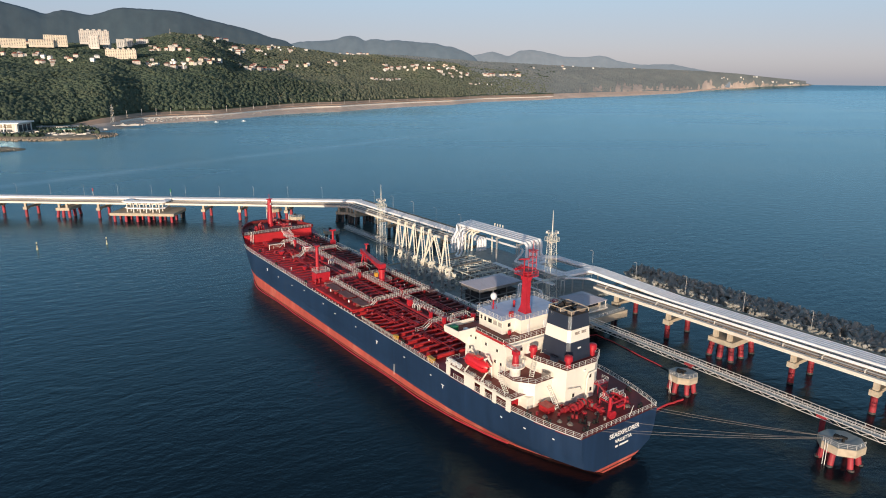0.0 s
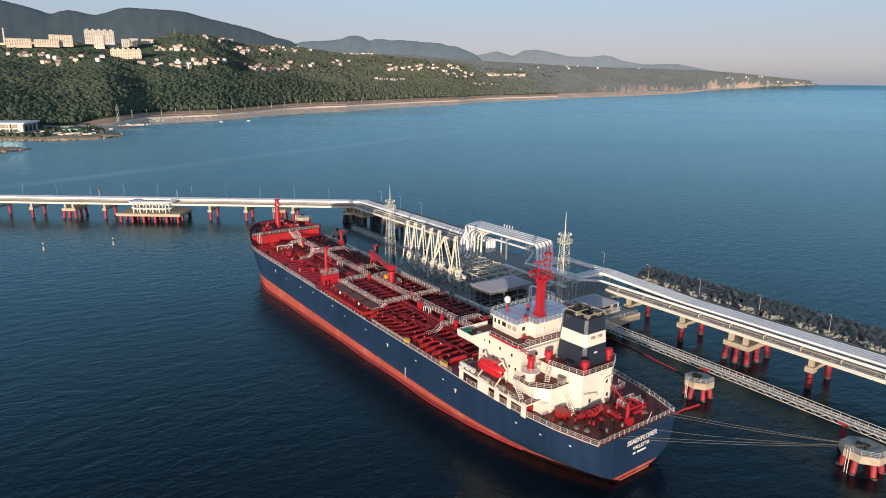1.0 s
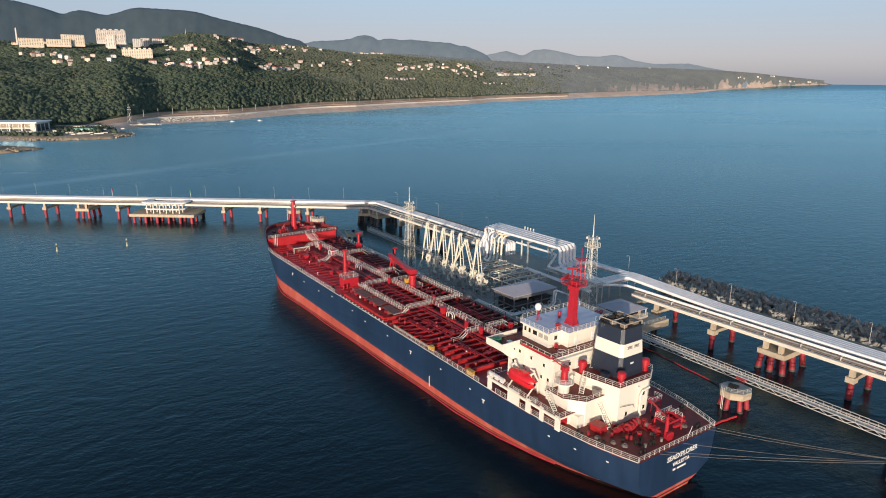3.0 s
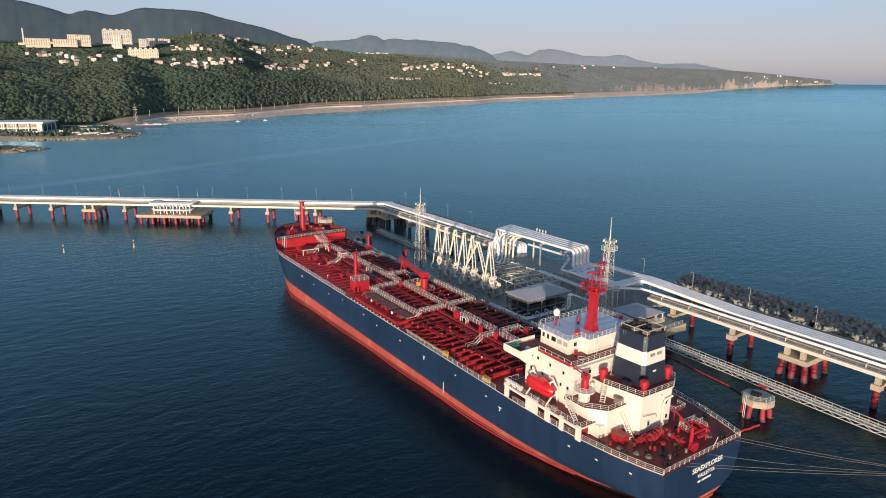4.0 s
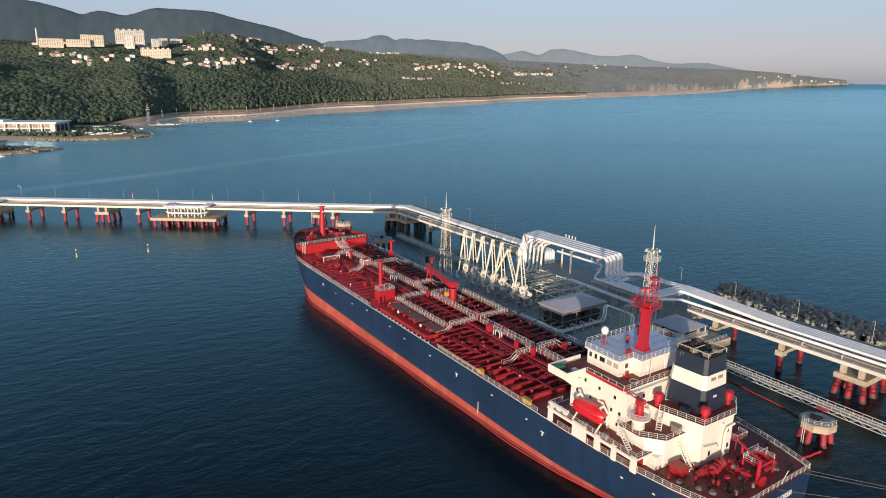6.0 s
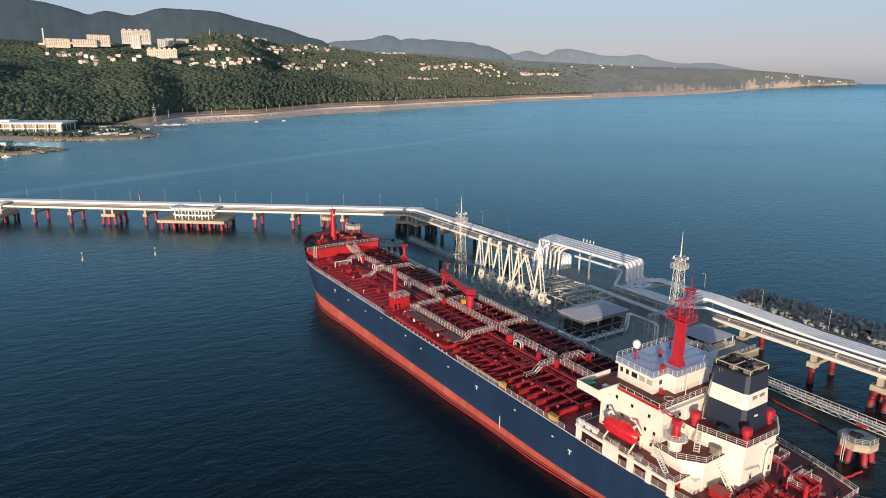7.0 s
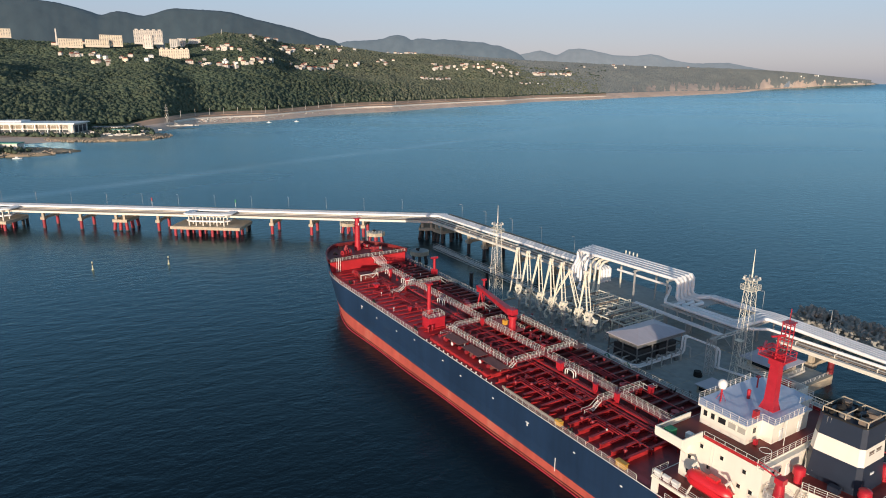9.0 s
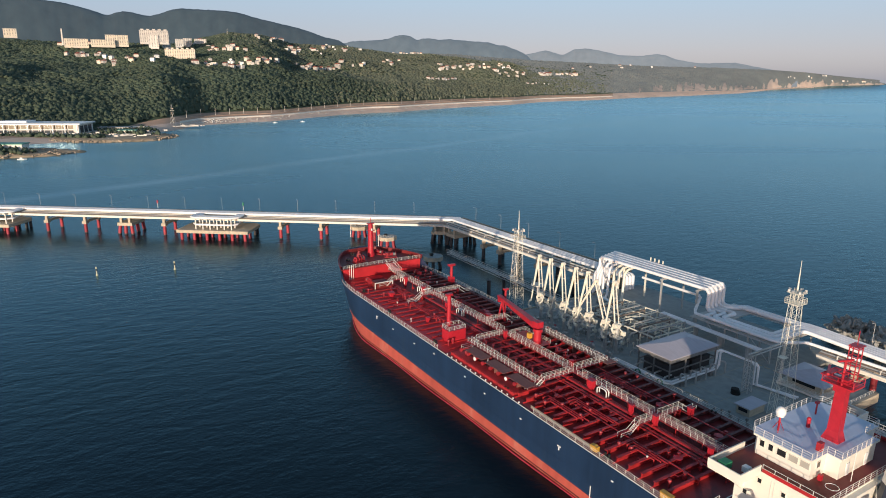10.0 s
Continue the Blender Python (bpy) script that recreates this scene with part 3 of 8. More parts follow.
def scatter_woods():
    """Crowns of the hillside woods with smaller clumps breaking their outlines."""
    rng = np.random.default_rng(4)
    crowns, tufts = [[[], [], []] for _ in range(3)], [[[], [], []] for _ in range(3)]
    total = 0
    while total < 74000:
        a = rng.uniform(-43, 26.5)
        c = float(coast_at(a))
        rt = max(float(crest_at(a)[0]), c + 60)
        near = min(1.0, (4800 - c) / 1500)
        u = rng.uniform(0, 1) ** 1.1
        lo = c + 146 * shore_scale(a)
        R = lo + u * (rt + 30 - lo)
        x, y = R * math.sin(radians(a)), R * math.cos(radians(a))
        if (u > 0.12 and fbm(x, y, 0.006) > 0.7) or is_clear(x, y) or u < cliff_top(a) * 1.04:
            continue
        z = land_height(a, R)
        # farther crowns take the paler materials, so the painted haze grows with range
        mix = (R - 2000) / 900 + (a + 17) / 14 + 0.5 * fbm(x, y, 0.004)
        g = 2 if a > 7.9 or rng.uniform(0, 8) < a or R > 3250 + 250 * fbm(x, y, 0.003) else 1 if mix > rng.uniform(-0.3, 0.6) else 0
        belt = u < 0.13 and g < 2                      # taller pines behind the railway
        r = rng.uniform(2.8, 5.6) * (0.45 + 0.55 * near) * (0.8 if belt else 1.0)
        k = rng.uniform(0.9, 1.3) if belt else rng.uniform(0.38, 0.62)
        for store, px, py, pz, pr, pk in [(crowns, x, y, z + r * k * 0.55, r, k)] + [(tufts, x + dx * r, y + dy * r, z + r * k * (0.75 + dz * 0.5), r * f, 0.8) for dx, dy, dz, f in rng.uniform((-0.8, -0.8, -0.3, 0.3), (0.8, 0.8, 0.8, 0.55), (2, 4))]:
            store[g][0].append((px, py, pz)), store[g][1].append(pr), store[g][2].append(pk)
        total += 1
    dome = dome_shape()
    for g, m, label in ((0, M_LEAF, "dense dark green broadleaf woods on the near slopes"), (1, M_SCRUB, "olive woods on the middle hills, paled for haze"), (2, M_CAPE, "hazy grey-green scrub on the far cape")):
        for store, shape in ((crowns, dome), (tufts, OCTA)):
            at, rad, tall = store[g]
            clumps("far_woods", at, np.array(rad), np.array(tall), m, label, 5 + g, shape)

# ---- the tanker; local x runs forward from the transom, y to port, z up from the sea at the stern ----
BERTH = pose(35.35, 124.75, 0, 0, 0, 127.6)
SHIP = BERTH @ pose(0, 0, 0, 0, -0.985, 0)
D0 = 10.3                         # main deck
DA, DB, DC, DN, DT = 13.2, 16.0, 18.7, 22.0, 25.5   # boat, upper, casing, bridge and compass decks
HALF = 16.7

ship = thing("oil_tanker", SHIP, "dark blue and red oil tanker with cream superstructure at its berth", "ship")


def half_breadth(s, z):
    """Half the hull's breadth at a place along the ship and a height."""
    k = min(1.0, max(0.0, (z + 3) / 13.3))
    keel = np.interp(s, [0, 5, 10, 17, 25, 35, 50], [1.0, 3.0, 5.5, 9.0, 12.2, 14.8, HALF])
    water = np.interp(s, [0, 5, 10, 17, 25, 35, 50], [3.6, 6.4, 9.2, 12.0, 14.3, 15.9, HALF])
    belt = np.interp(s, [0, 5, 10, 17, 25, 34, 45], [10.6, 12.6, 13.9, 15.2, 16.1, 16.6, HALF])
    high = np.interp(s, [0, 5, 10, 17, 25, 34], [11.9, 13.5, 14.7, 15.8, 16.4, HALF])
    bilge = np.interp(s, [0, 5, 10, 17, 25, 34, 45], [7.4, 9.8, 11.8, 13.8, 15.3, 16.3, HALF])
    aft = np.interp(z, [-3, 0, 1.4, 3, 6, 10.3], [keel, water, bilge, belt * 0.985, (belt + 2 * high) / 3, high])
    stem = 189.0 + 0.52 * (z + 3)
    start = 157.0 + 6.0 * k
    if s <= start:
        return float(aft)
    u = min(1.0, (s - start) / (stem - start))
    return float(HALF * max(0.0, 1 - u ** (1.5 + 0.7 * k)) ** 0.5)


def top_edge(s):
    return D0 + 4.9 * min(1.0, max(0.0, (s - 171) / 8)) ** 1.5 if s > 171 else D0


STRIPE = {"stripe_top": 0.72, "stripe_foot": 0.42}     # heights over the water of an oil-stained line


def hull_shell(levels, top=None):
    m = Mesh()
    ts = [0, 0.012, 0.03, 0.055, 0.085, 0.12, 0.16, 0.2, 0.26, 0.34, 0.45, 0.56, 0.66, 0.75, 0.8, 0.83, 0.855, 0.88, 0.9, 0.915, 0.93, 0.945, 0.957, 0.967, 0.976, 0.984, 0.99, 0.995, 0.998, 1.0]
    rows = []
    for side in (1, -1):
        grid = []
        for t in ts:
            col = []
            for z in levels:
                zz = boot_line(t * 190) if z == "boot" else STRIPE[z] - 0.0172 * t * 190 if z in STRIPE else z
                s0 = t * (189.0 + 0.52 * (zz + 3))
                if top and z == levels[-1]:
                    zz = top_edge(s0)
                    s0 = t * (189.0 + 0.52 * (zz + 3))
                col.append((s0, side * half_breadth(s0, zz), zz))
            grid.append(col)
        rows.append(grid)
        n = len(levels)
        v = [p for c in grid for p in c]
        fs = []
        for i in range(len(ts) - 1):
            for j in range(n - 1):
                q = (i * n + j, (i + 1) * n + j, (i + 1) * n + j + 1, i * n + j + 1)
                fs.append(q if side < 0 else q[::-1])
        m.add(v, fs)
    a, b = rows[0][0], rows[1][0]
    n = len(levels)
    m.add(a + b, [(j, j + 1, n + j + 1, n + j) for j in range(n - 1)])
    return m


def boot_line(s):
    """The height of the paint line between blue side and red boot."""
    return float(np.interp(s, [0, 25, 50, 110, 170], [1.3, 1.65, 1.4, 1.35, 1.75]))


part("hull_side", hull_shell(["boot", 3.0, 4.5, 6.0, 8.4, D0], True), M_BLUE, ship, "dark blue painted hull sides", True)
part("boot_band", hull_shell(["stripe_top", "boot"]), M_BOOT, ship, "weathered orange-red boot paint above the waterline", True)
part("waterline_stripe", hull_shell(["stripe_foot", "stripe_top"]), M_FOUL, ship, "dark oil-stained line along the hull", True)
part("hull_bottom", hull_shell([-5.5, -4.5, "stripe_foot"]), M_BOOT, ship, "orange-red bottom paint at the waterline", True)




def deck_plate(z, s0, s1, thick=0.25, inset=0.02, step=2.5, inner=None):
    """A deck as one closed plate with the hull's outline; inner: the y of its inboard edge, for one on the port side."""
    m = Mesh()
    ss = [float(v) for v in np.linspace(s0, s1, max(2, int((s1 - s0) / step) + 1))]
    v = []
    for s in ss:
        h = max(0.05, half_breadth(s, z) - inset)
        e = -h if inner is None else min(inner, h - 0.1)
        v += [(s, e, z), (s, h, z), (s, h, z - thick), (s, e, z - thick)]
    fs = [(0, 1, 2, 3), tuple(len(v) - k for k in (1, 2, 3, 4))]
    for i in range(len(ss) - 1):
        a, b = 4 * i, 4 * i + 4
        fs += [(a, b, b + 1, a + 1), (a + 1, b + 1, b + 2, a + 2), (a + 2, b + 2, b + 3, a + 3), (a + 3, b + 3, b, a)]
    return m.add(v, fs)


part("main_deck", deck_plate(D0, 0.05, 181), M_PLATE, ship, "worn red cargo deck")
FC = D0 + 3.7                     # forecastle deck
# port side only; the starboard half keeps the darker plate for its shade
part("forward_deck_coating", deck_plate(D0 + 0.02, 113.5, 178.4, 0.02, 0.5, inner=1.2), M_FRESH, ship, "brighter red paint on the forward deck")
part("deck_margin_coating", deck_plate(D0 + 0.02, 40.2, 113.3, 0.02, 0.4, inner=14.6), M_MARGIN, ship, "faded purple-red paint along the deck edge")
part("poop_deck_coating", deck_plate(D0 + 0.03, 0.2, 40, 0.03, 0.3), M_DECKD, ship, "brown-red painted poop deck")
part("forecastle_deck", deck_plate(FC, 178.5, 196.6, step=1.2), M_DECKD, ship, "dark red forecastle deck")

# forecastle break: a bulkhead bowed towards the bow in the middle
brk = Mesh()
bv = []
for i in range(17):
    y = -14.6 + i * 29.2 / 16
    x = 178.6 + 0.6 * math.cos(y / 10)
    bv += [(x, y, D0), (x, y, FC + 0.02), (x + 0.2, y, FC + 0.02), (x + 0.2, y, D0)]
brk.add(bv, [f for i in range(16) for f in ((4 * i, 4 * i + 1, 4 * i + 5, 4 * i + 4)[::-1], (4 * i + 1, 4 * i + 2, 4 * i + 6, 4 * i + 5)[::-1], (4 * i + 2, 4 * i + 3, 4 * i + 7, 4 * i + 6)[::-1])] + [(0, 1, 2, 3), (67, 66, 65, 64)])
part("forecastle_bulkhead", brk, M_FRESH, ship)
bul = Mesh()
prev = None
for i in range(41):
    a = -1 + i / 20
    t = 1 - abs(a) ** 1.6
    s = 178.5 + t * 18.3
    y = math.copysign(half_breadth(s, FC), a) if abs(a) > 0.02 else 0.0
    p = ((s, y, FC - 0.2), (s + 0.25 * t, y * 1.015, FC + 1.15), (s - 0.22, y * 0.985, FC + 1.15), (s - 0.22, y * 0.985, FC - 0.2))
    if prev:
        bul.add(prev + p, [(0, 4, 5, 1)[::-1], (1, 5, 6, 2)[::-1], (2, 6, 7, 3)[::-1]])
    prev = p
part("bow_bulwark", bul, M_PLATE, ship, "red bulwark round the bow", True)

# gunwale strip and edge rails
for side in (1, -1):
    pts = [(float(s), side * (half_breadth(float(s), D0) - 0.12), D0) for s in np.concatenate([np.linspace(0.3, 36, 12), np.linspace(42, 160, 20), np.linspace(164, 178, 8)])]
    m = Mesh()
    m.tube([(p[0], p[1] + side * 0.1, p[2] + 0.02) for p in pts], 0.1, 4)
    part("gunwale_bar", m, M_RAIL, ship, "pale gunwale edge strip")
    railing(ship, pts[:12], 1.1)
    railing(ship, [p for p in pts if 39 < p[0] < 84], 1.1, step=2.0)
    railing(ship, [p for p in pts if 112 < p[0]], 1.1, step=1.5)
    # low fish-plate rail with white stanchion heads by the manifold
    for s in np.linspace(84, 112, 15):
        part("stanchion_stub", Mesh().box((s, side * (HALF - 0.15), D0 + 0.35), (0.2, 0.2, 0.36)), M_WHITE, ship)
railing(ship, [(0.3, y, D0) for y in np.linspace(-11.6, 11.6, 9)], 1.1)
railing(ship, [(178.4 + 0.6 * math.cos(y / 10), y, FC) for y in np.linspace(-14.4, 14.4, 11)], 1.1)

# ---- cargo deck ----
girder = {}
GIRDERS = [46.7 + 2.84 * k for k in range(46)]
for s in GIRDERS:
    for side in (1, -1):
        if side > 0 and 87 < s < 113:
            continue
        hb = half_breadth(s, D0) - (1.9 if s < 87 else 2.8)
        y0, y1 = (1.6, hb) if side > 0 else (-hb, -4.6)
        key = (round(y0, 1), round(y1, 1))
        if key not in girder:
            m = Mesh().box((0, (y0 + y1) / 2, 0.46), (0.2, y1 - y0, 0.92)).box((0, (y0 + y1) / 2, 0.95), (0.6, y1 - y0, 0.08))
            e, d = (y1, 1) if side > 0 else (y0, -1)
            m.prism([(-0.1, e), (0.1, e), (0.1, e + d * 0.9), (-0.1, e + d * 0.9)][::d], 0.0, 0.3)
            n = int((y1 - y0) / 4.2)
            for k in range(n):
                m.box((0.4, y0 + (k + 0.5) * (y1 - y0) / n, 0.35), (0.6, 0.07, 0.7))
            # starboard copies darker: the shade of catwalk and pipes in their paint
            girder[key] = m.data("deck_girder", M_DECK if side > 0 else M_STBD)
        g = new("deck_girder", girder[key])
        g.parent, g.location = ship, (s, 0, D0)
        g.scale.z = 0.3 if side > 0 and s > 113 else 1.0          # the forward port girders are low
for y in (-14.6,):
    part("deck_longitudinal", Mesh().box((110, y, D0 + 0.3), (134, 0.18, 0.6)).box((110, y, D0 + 0.62), (134, 0.5, 0.06)), M_STBD, ship)

# cargo lines along the middle
for y, z, r, s0, s1 in ((0.9, 1.1, 0.32, 44, 150), (0.0, 1.0, 0.28, 44, 168), (-3.0, 1.15, 0.36, 44, 172), (-3.9, 1.05, 0.26, 44, 140), (-4.7, 0.95, 0.18, 44, 172), (2.2, 0.95, 0.2, 44, 130), (3.1, 1.0, 0.16, 44, 174), (7.9, 1.0, 0.14, 46, 116), (-9.2, 1.0, 0.14, 46, 170)):
    m = Mesh().tube([(s0, y, D0), (s0, y, D0 + z), (s1, y, D0 + z), (s1, y, D0)], r, 10)
    for s in np.arange(s0 + 6, s1, 12):
        m.cyl((s - 0.12, y, D0 + z), (s + 0.12, y, D0 + z), r * 1.55, n=10)
    part("cargo_pipe", m, M_PIPE, ship, "", True)

# catwalk over the pipes
CW, CY = D0 + 2.0, -1.6
part("catwalk_grating", Mesh().box((110, CY, CW - 0.06), (134, 1.5, 0.12)), M_PIPE, ship)
leg = Mesh().box((0, -0.7, 1.0), (0.14, 0.14, 2)).box((0, 0.7, 1.0), (0.14, 0.14, 2)).box((0, 0, 1.9), (0.12, 1.6, 0.12)).data("catwalk_support", M_PIPE)
for s in np.arange(46, 177, 6.0):
    o = new("catwalk_support", leg)
    o.parent, o.location = ship, (s, CY, D0)
for y in (CY - 0.75, CY + 0.75):
    for s0, s1 in ((43, 62), (64.5, 85), (88.5, 111), (114, 147), (150, 176)):
        railing(ship, [(s0, y, CW), (s1, y, CW)], 1.1, step=1.5)


def crossing(s, y0, y1, stair):
    """A side walkway of the catwalk with railings and a stair down to the deck at its end."""
    lo, hi = min(y0, y1), max(y0, y1)
    d = 1 if y1 > y0 else -1
    part("crosswalk_grating", Mesh().box((s, (lo + hi) / 2, CW - 0.06), (1.1, hi - lo, 0.12)).box((s, y1 - d * 0.3, CW / 2 + D0 / 2), (0.9, 0.12, CW - D0)), M_PIPE, ship)
    for dx in (-0.55, 0.55):
        railing(ship, [(s + dx, y0, CW), (s + dx, y1, CW)], 1.1, step=1.5)
    if stair:
        e = y1 + d * 2.2
        m = Mesh()
        for dx in (-0.45, 0.45):
            m.bar((s + dx, y1, CW), (s + dx, e, D0 + 0.4), 0.12)
            m.tube([(s + dx, y1, CW + 1), (s + dx, e, D0 + 1.4), (s + dx, e + d * 2.4, D0 + 1.4), (s + dx, e + d * 2.4, D0 + 0.3)], 0.05, 4)
            m.tube([(s + dx, e, D0 + 0.9), (s + dx, e + d * 2.4, D0 + 0.9)], 0.04, 4)
        for k in range(6):
            m.box((s, y1 + (e - y1) * (k + 0.5) / 6, CW - (CW - D0 - 0.4) * (k + 0.5) / 6), (0.9, 0.25, 0.05))
        part("deck_stair", m, M_RAIL, ship, "pale steel stair with handrails")


for s, y in ((63.2, 4.2), (87.0, 7.6), (112.5, 7.2), (148.5, 2.6), (166, 3.2)):
    crossing(s, CY + 0.75, y, True)
for s, y in ((63.2, -8.6), (87.5, -11.0), (121.5, -8.5), (148.5, -10.8)):
    crossing(s, CY - 0.75, y, True)

# manifold walkways and lines
for side in (1, -1):
    y = 9.4 if side > 0 else -11.4
    part("manifold_platform", Mesh().box((99.8, y, CW - 0.06), (26, 1.1, 0.12)), M_PIPE, ship)
    for dy in (-0.55, 0.55):
        railing(ship, [(86.8, y + dy, CW), (112.8, y + dy, CW)], 1.1, step=1.4)
    part("drip_tray", Mesh().box((99.5, side * 14.0, D0 + 0.35), (25, 3.0, 0.7)).box((99.5, side * 14.0, D0 + 0.72), (24.4, 2.4, 0.04)), M_DECK, ship)
    for k in range(8):
        s = 89 + k * 3.0
        m = Mesh().tube([(s, -2.5, D0 + 1.1), (s, side * 9.5, D0 + 1.1), (s, side * 12.2, D0 + 1.7), (s, side * 13.8, D0 + 1.7)], 0.26, 8)
        m.cyl((s, side * 13.7, D0 + 1.7), (s, side * 13.95, D0 + 1.7), 0.48, n=10).cyl((s, side * 11.0, D0 + 1.4), (s, side * 11.2, D0 + 1.45), 0.46, n=10)
        m.cyl((s, side * 6.4, D0 + 1.1), (s, side * 6.4, D0 + 2.4), 0.12).cyl((s, side * 6.4, D0 + 2.4), (s, side * 6.4, D0 + 2.46), 0.42, n=10).box((s, side * 6.4, D0 + 1.1), (0.7, 0.9, 0.8))
        part("manifold_pipe", m, M_PIPE, ship, "", True)
        part("blank_flange", Mesh().cyl((s, side * 13.96, D0 + 1.7), (s, side * 14.1, D0 + 1.7), 0.44, n=10), M_WHITE if k % 4 == 1 else M_GEAR, ship)
    for s in (105.5, 97.2, 88.9):
        part("spill_cover", Mesh().box((s, side * 12.0, D0 + 2.06), (7.0, 3.0, 0.1)).box((s, side * 12.0, D0 + 1.0), (0.14, 2.6, 2.0)), M_COVER, ship, "faded brown grating over the manifold")

# hose crane
cr = Mesh().cyl((103.1, -4.3, D0), (103.1, -4.3, D0 + 5.2), 1.05, 0.95, n=16).cyl((103.1, -4.3, D0 + 5.2), (103.1, -4.3, D0 + 6.0), 1.25, n=16)
part("crane_pedestal", cr, M_RED, ship, "bright red crane pedestal", True)
jib = Mesh()
a, b = Vector((103.6, -4.6, D0 + 6.2)), Vector((126.5, -9.8, D0 + 6.4))
d = (b - a).normalized()
sx = d.cross(Vector((0, 0, 1))).normalized()
for k, (w0, w1) in enumerate(((0.95, 0.55),)):
    v = [a + sx * w0 + Vector((0, 0, -0.6)), a - sx * w0 + Vector((0, 0, -0.6)), a - sx * w0 + Vector((0, 0, 0.9)), a + sx * w0 + Vector((0, 0, 0.9)),
         b + sx * w1 + Vector((0, 0, -0.3)), b - sx * w1 + Vector((0, 0, -0.3)), b - sx * w1 + Vector((0, 0, 0.4)), b + sx * w1 + Vector((0, 0, 0.4))]
    jib.add(v, [(0, 1, 2, 3)[::-1], (4, 5, 6, 7), (0, 4, 5, 1)[::-1], (1, 5, 6, 2)[::-1], (2, 6, 7, 3)[::-1], (3, 7, 4, 0)[::-1]])
jib.box((103.2, -4.3, D0 + 7.1), (2.0, 1.9, 1.5)).cyl((103.6, -4.6, D0 + 5.3), (111, -6.2, D0 + 5.9), 0.22)
part("crane_jib", jib, M_RED, ship)
part("crane_hook_block", Mesh().box((126.2, -9.7, D0 + 5.4), (0.7, 0.6, 1.2)), M_RED, ship)
part("jib_rest", Mesh().tube([(124.5, -10.6, D0), (124.5, -9.4, D0 + 5.9)], 0.25, 8).tube([(124.5, -8.2, D0), (124.5, -9.4, D0 + 5.9)], 0.25, 8).box((124.5, -9.4, D0 + 6.0), (0.6, 1.8, 0.3)).tube([(125.4, -11.2, D0), (125.4, -11.2, D0 + 8.4)], 0.3, 10).box((125.4, -11.2, D0 + 8.5), (0.8, 1.4, 0.5)), M_RED, ship)
part("crane_cab", Mesh().box((104.6, -3.0, D0 + 3.9), (1.1, 0.9, 1.3)), M_YELLOW, ship, "yellow crane control box")
pl = Mesh().box((106.0, -4.3, CW + 0.1), (10, 5.0, 0.1))
part("crane_platform", pl, M_PIPE, ship)
railing(ship, [(101.0, -6.8, CW + 0.15), (111, -6.8, CW + 0.15), (111, -1.8, CW + 0.15)], 1.1)

# deck house with a rail on its roof and a tall post
part("deck_locker", Mesh().box((119.7, 9.7, D0 + 1.55), (3.3, 5.2, 3.1)).box((119.7, 9.7, D0 + 3.12), (3.5, 5.4, 0.08)), M_RED, ship, "bright red deck house with railed roof")
railing(ship, [(118.1, 7.2, D0 + 3.15), (121.3, 7.2, D0 + 3.15), (121.3, 12.2, D0 + 3.15), (118.1, 12.2, D0 + 3.15), (118.1, 7.2, D0 + 3.15)], 1.1)
part("vent_mast", Mesh().cyl((121.9, 9.9, D0), (121.9, 9.9, D0 + 11.5), 0.62, 0.5, n=14).box((121.9, 9.9, D0 + 11.6), (0.9, 1.8, 0.5)).box((121.9, 9.9, D0 + 8.2), (0.5, 1.5, 0.2)), M_RED, ship, "", True)
part("vent_post", Mesh().cyl((158.5, -14.6, D0), (158.5, -14.6, D0 + 6.3), 0.5, 0.42, n=12).box((158.5, -14.6, D0 + 6.4), (0.9, 2.4, 0.6)).box((158.5, -14.6, D0 + 1.2), (1.6, 1.6, 2.4)), M_RED, ship, "", True)
part("deck_lamp_bar", Mesh().box((148, 1.0, D0 + 3.9), (0.3, 2.4, 0.2)), M_WHITE, ship)

# red valve cabinets and posts along the catwalk
for s, y, h, w in ((124, -4.6, 2.9, 2.0), (89.6, -1.9 - 1.4, 3.2, 1.3), (79.6, 0.2, 3.4, 2.1), (67.6, 0.9, 3.3, 1.3), (62.0, 0.3, 3.4, 1.4), (61.4, -9.6, 2.6, 1.6), (110.8, -0.2, 3.6, 1.3), (138, 0.3, 2.7, 1.2), (152, -0.2, 3.3, 1.6), (163, -0.1, 3.4, 1.5), (133, 9.6, 1.6, 1.5), (157, 8.2, 1.4, 2.6), (49.5, 0.2, 3.0, 1.3)):
    m = Mesh().box((s, y, D0 + h * 0.3), (w * 0.42, w * 0.42, h * 0.6)).box((s, y, D0 + h * 0.72), (w * 0.66, w * 0.6, h * 0.44), 0, 0.92).box((s, y, D0 + h * 0.97), (w * 0.8, w * 0.7, 0.12)).cyl((s + w * 0.4, y, D0), (s + w * 0.4, y, D0 + h * 0.9), 0.07).cyl((s - w * 0.4, y, D0), (s - w * 0.4, y, D0 + h * 0.9), 0.07)
    part("tank_vent", m, M_RED, ship, "bright red tank vent")
rng = random.Random(11)
hatch = Mesh().cyl((0, 0, 0), (0, 0, 0.9), 0.7, n=14).cyl((0, 0, 0.9), (0, 0, 1.0), 0.85, n=14).box((0.7, 0, 0.95), (0.5, 0.2, 0.2)).data("tank_hatch", M_RED, True)
for k in range(8):
    for y in (5.2, -7.6):
        o = new("tank_hatch", hatch)
        o.parent, o.location = ship, (52.5 + k * 15.5 + rng.uniform(-1, 1), y + rng.uniform(-0.6, 0.6), D0)
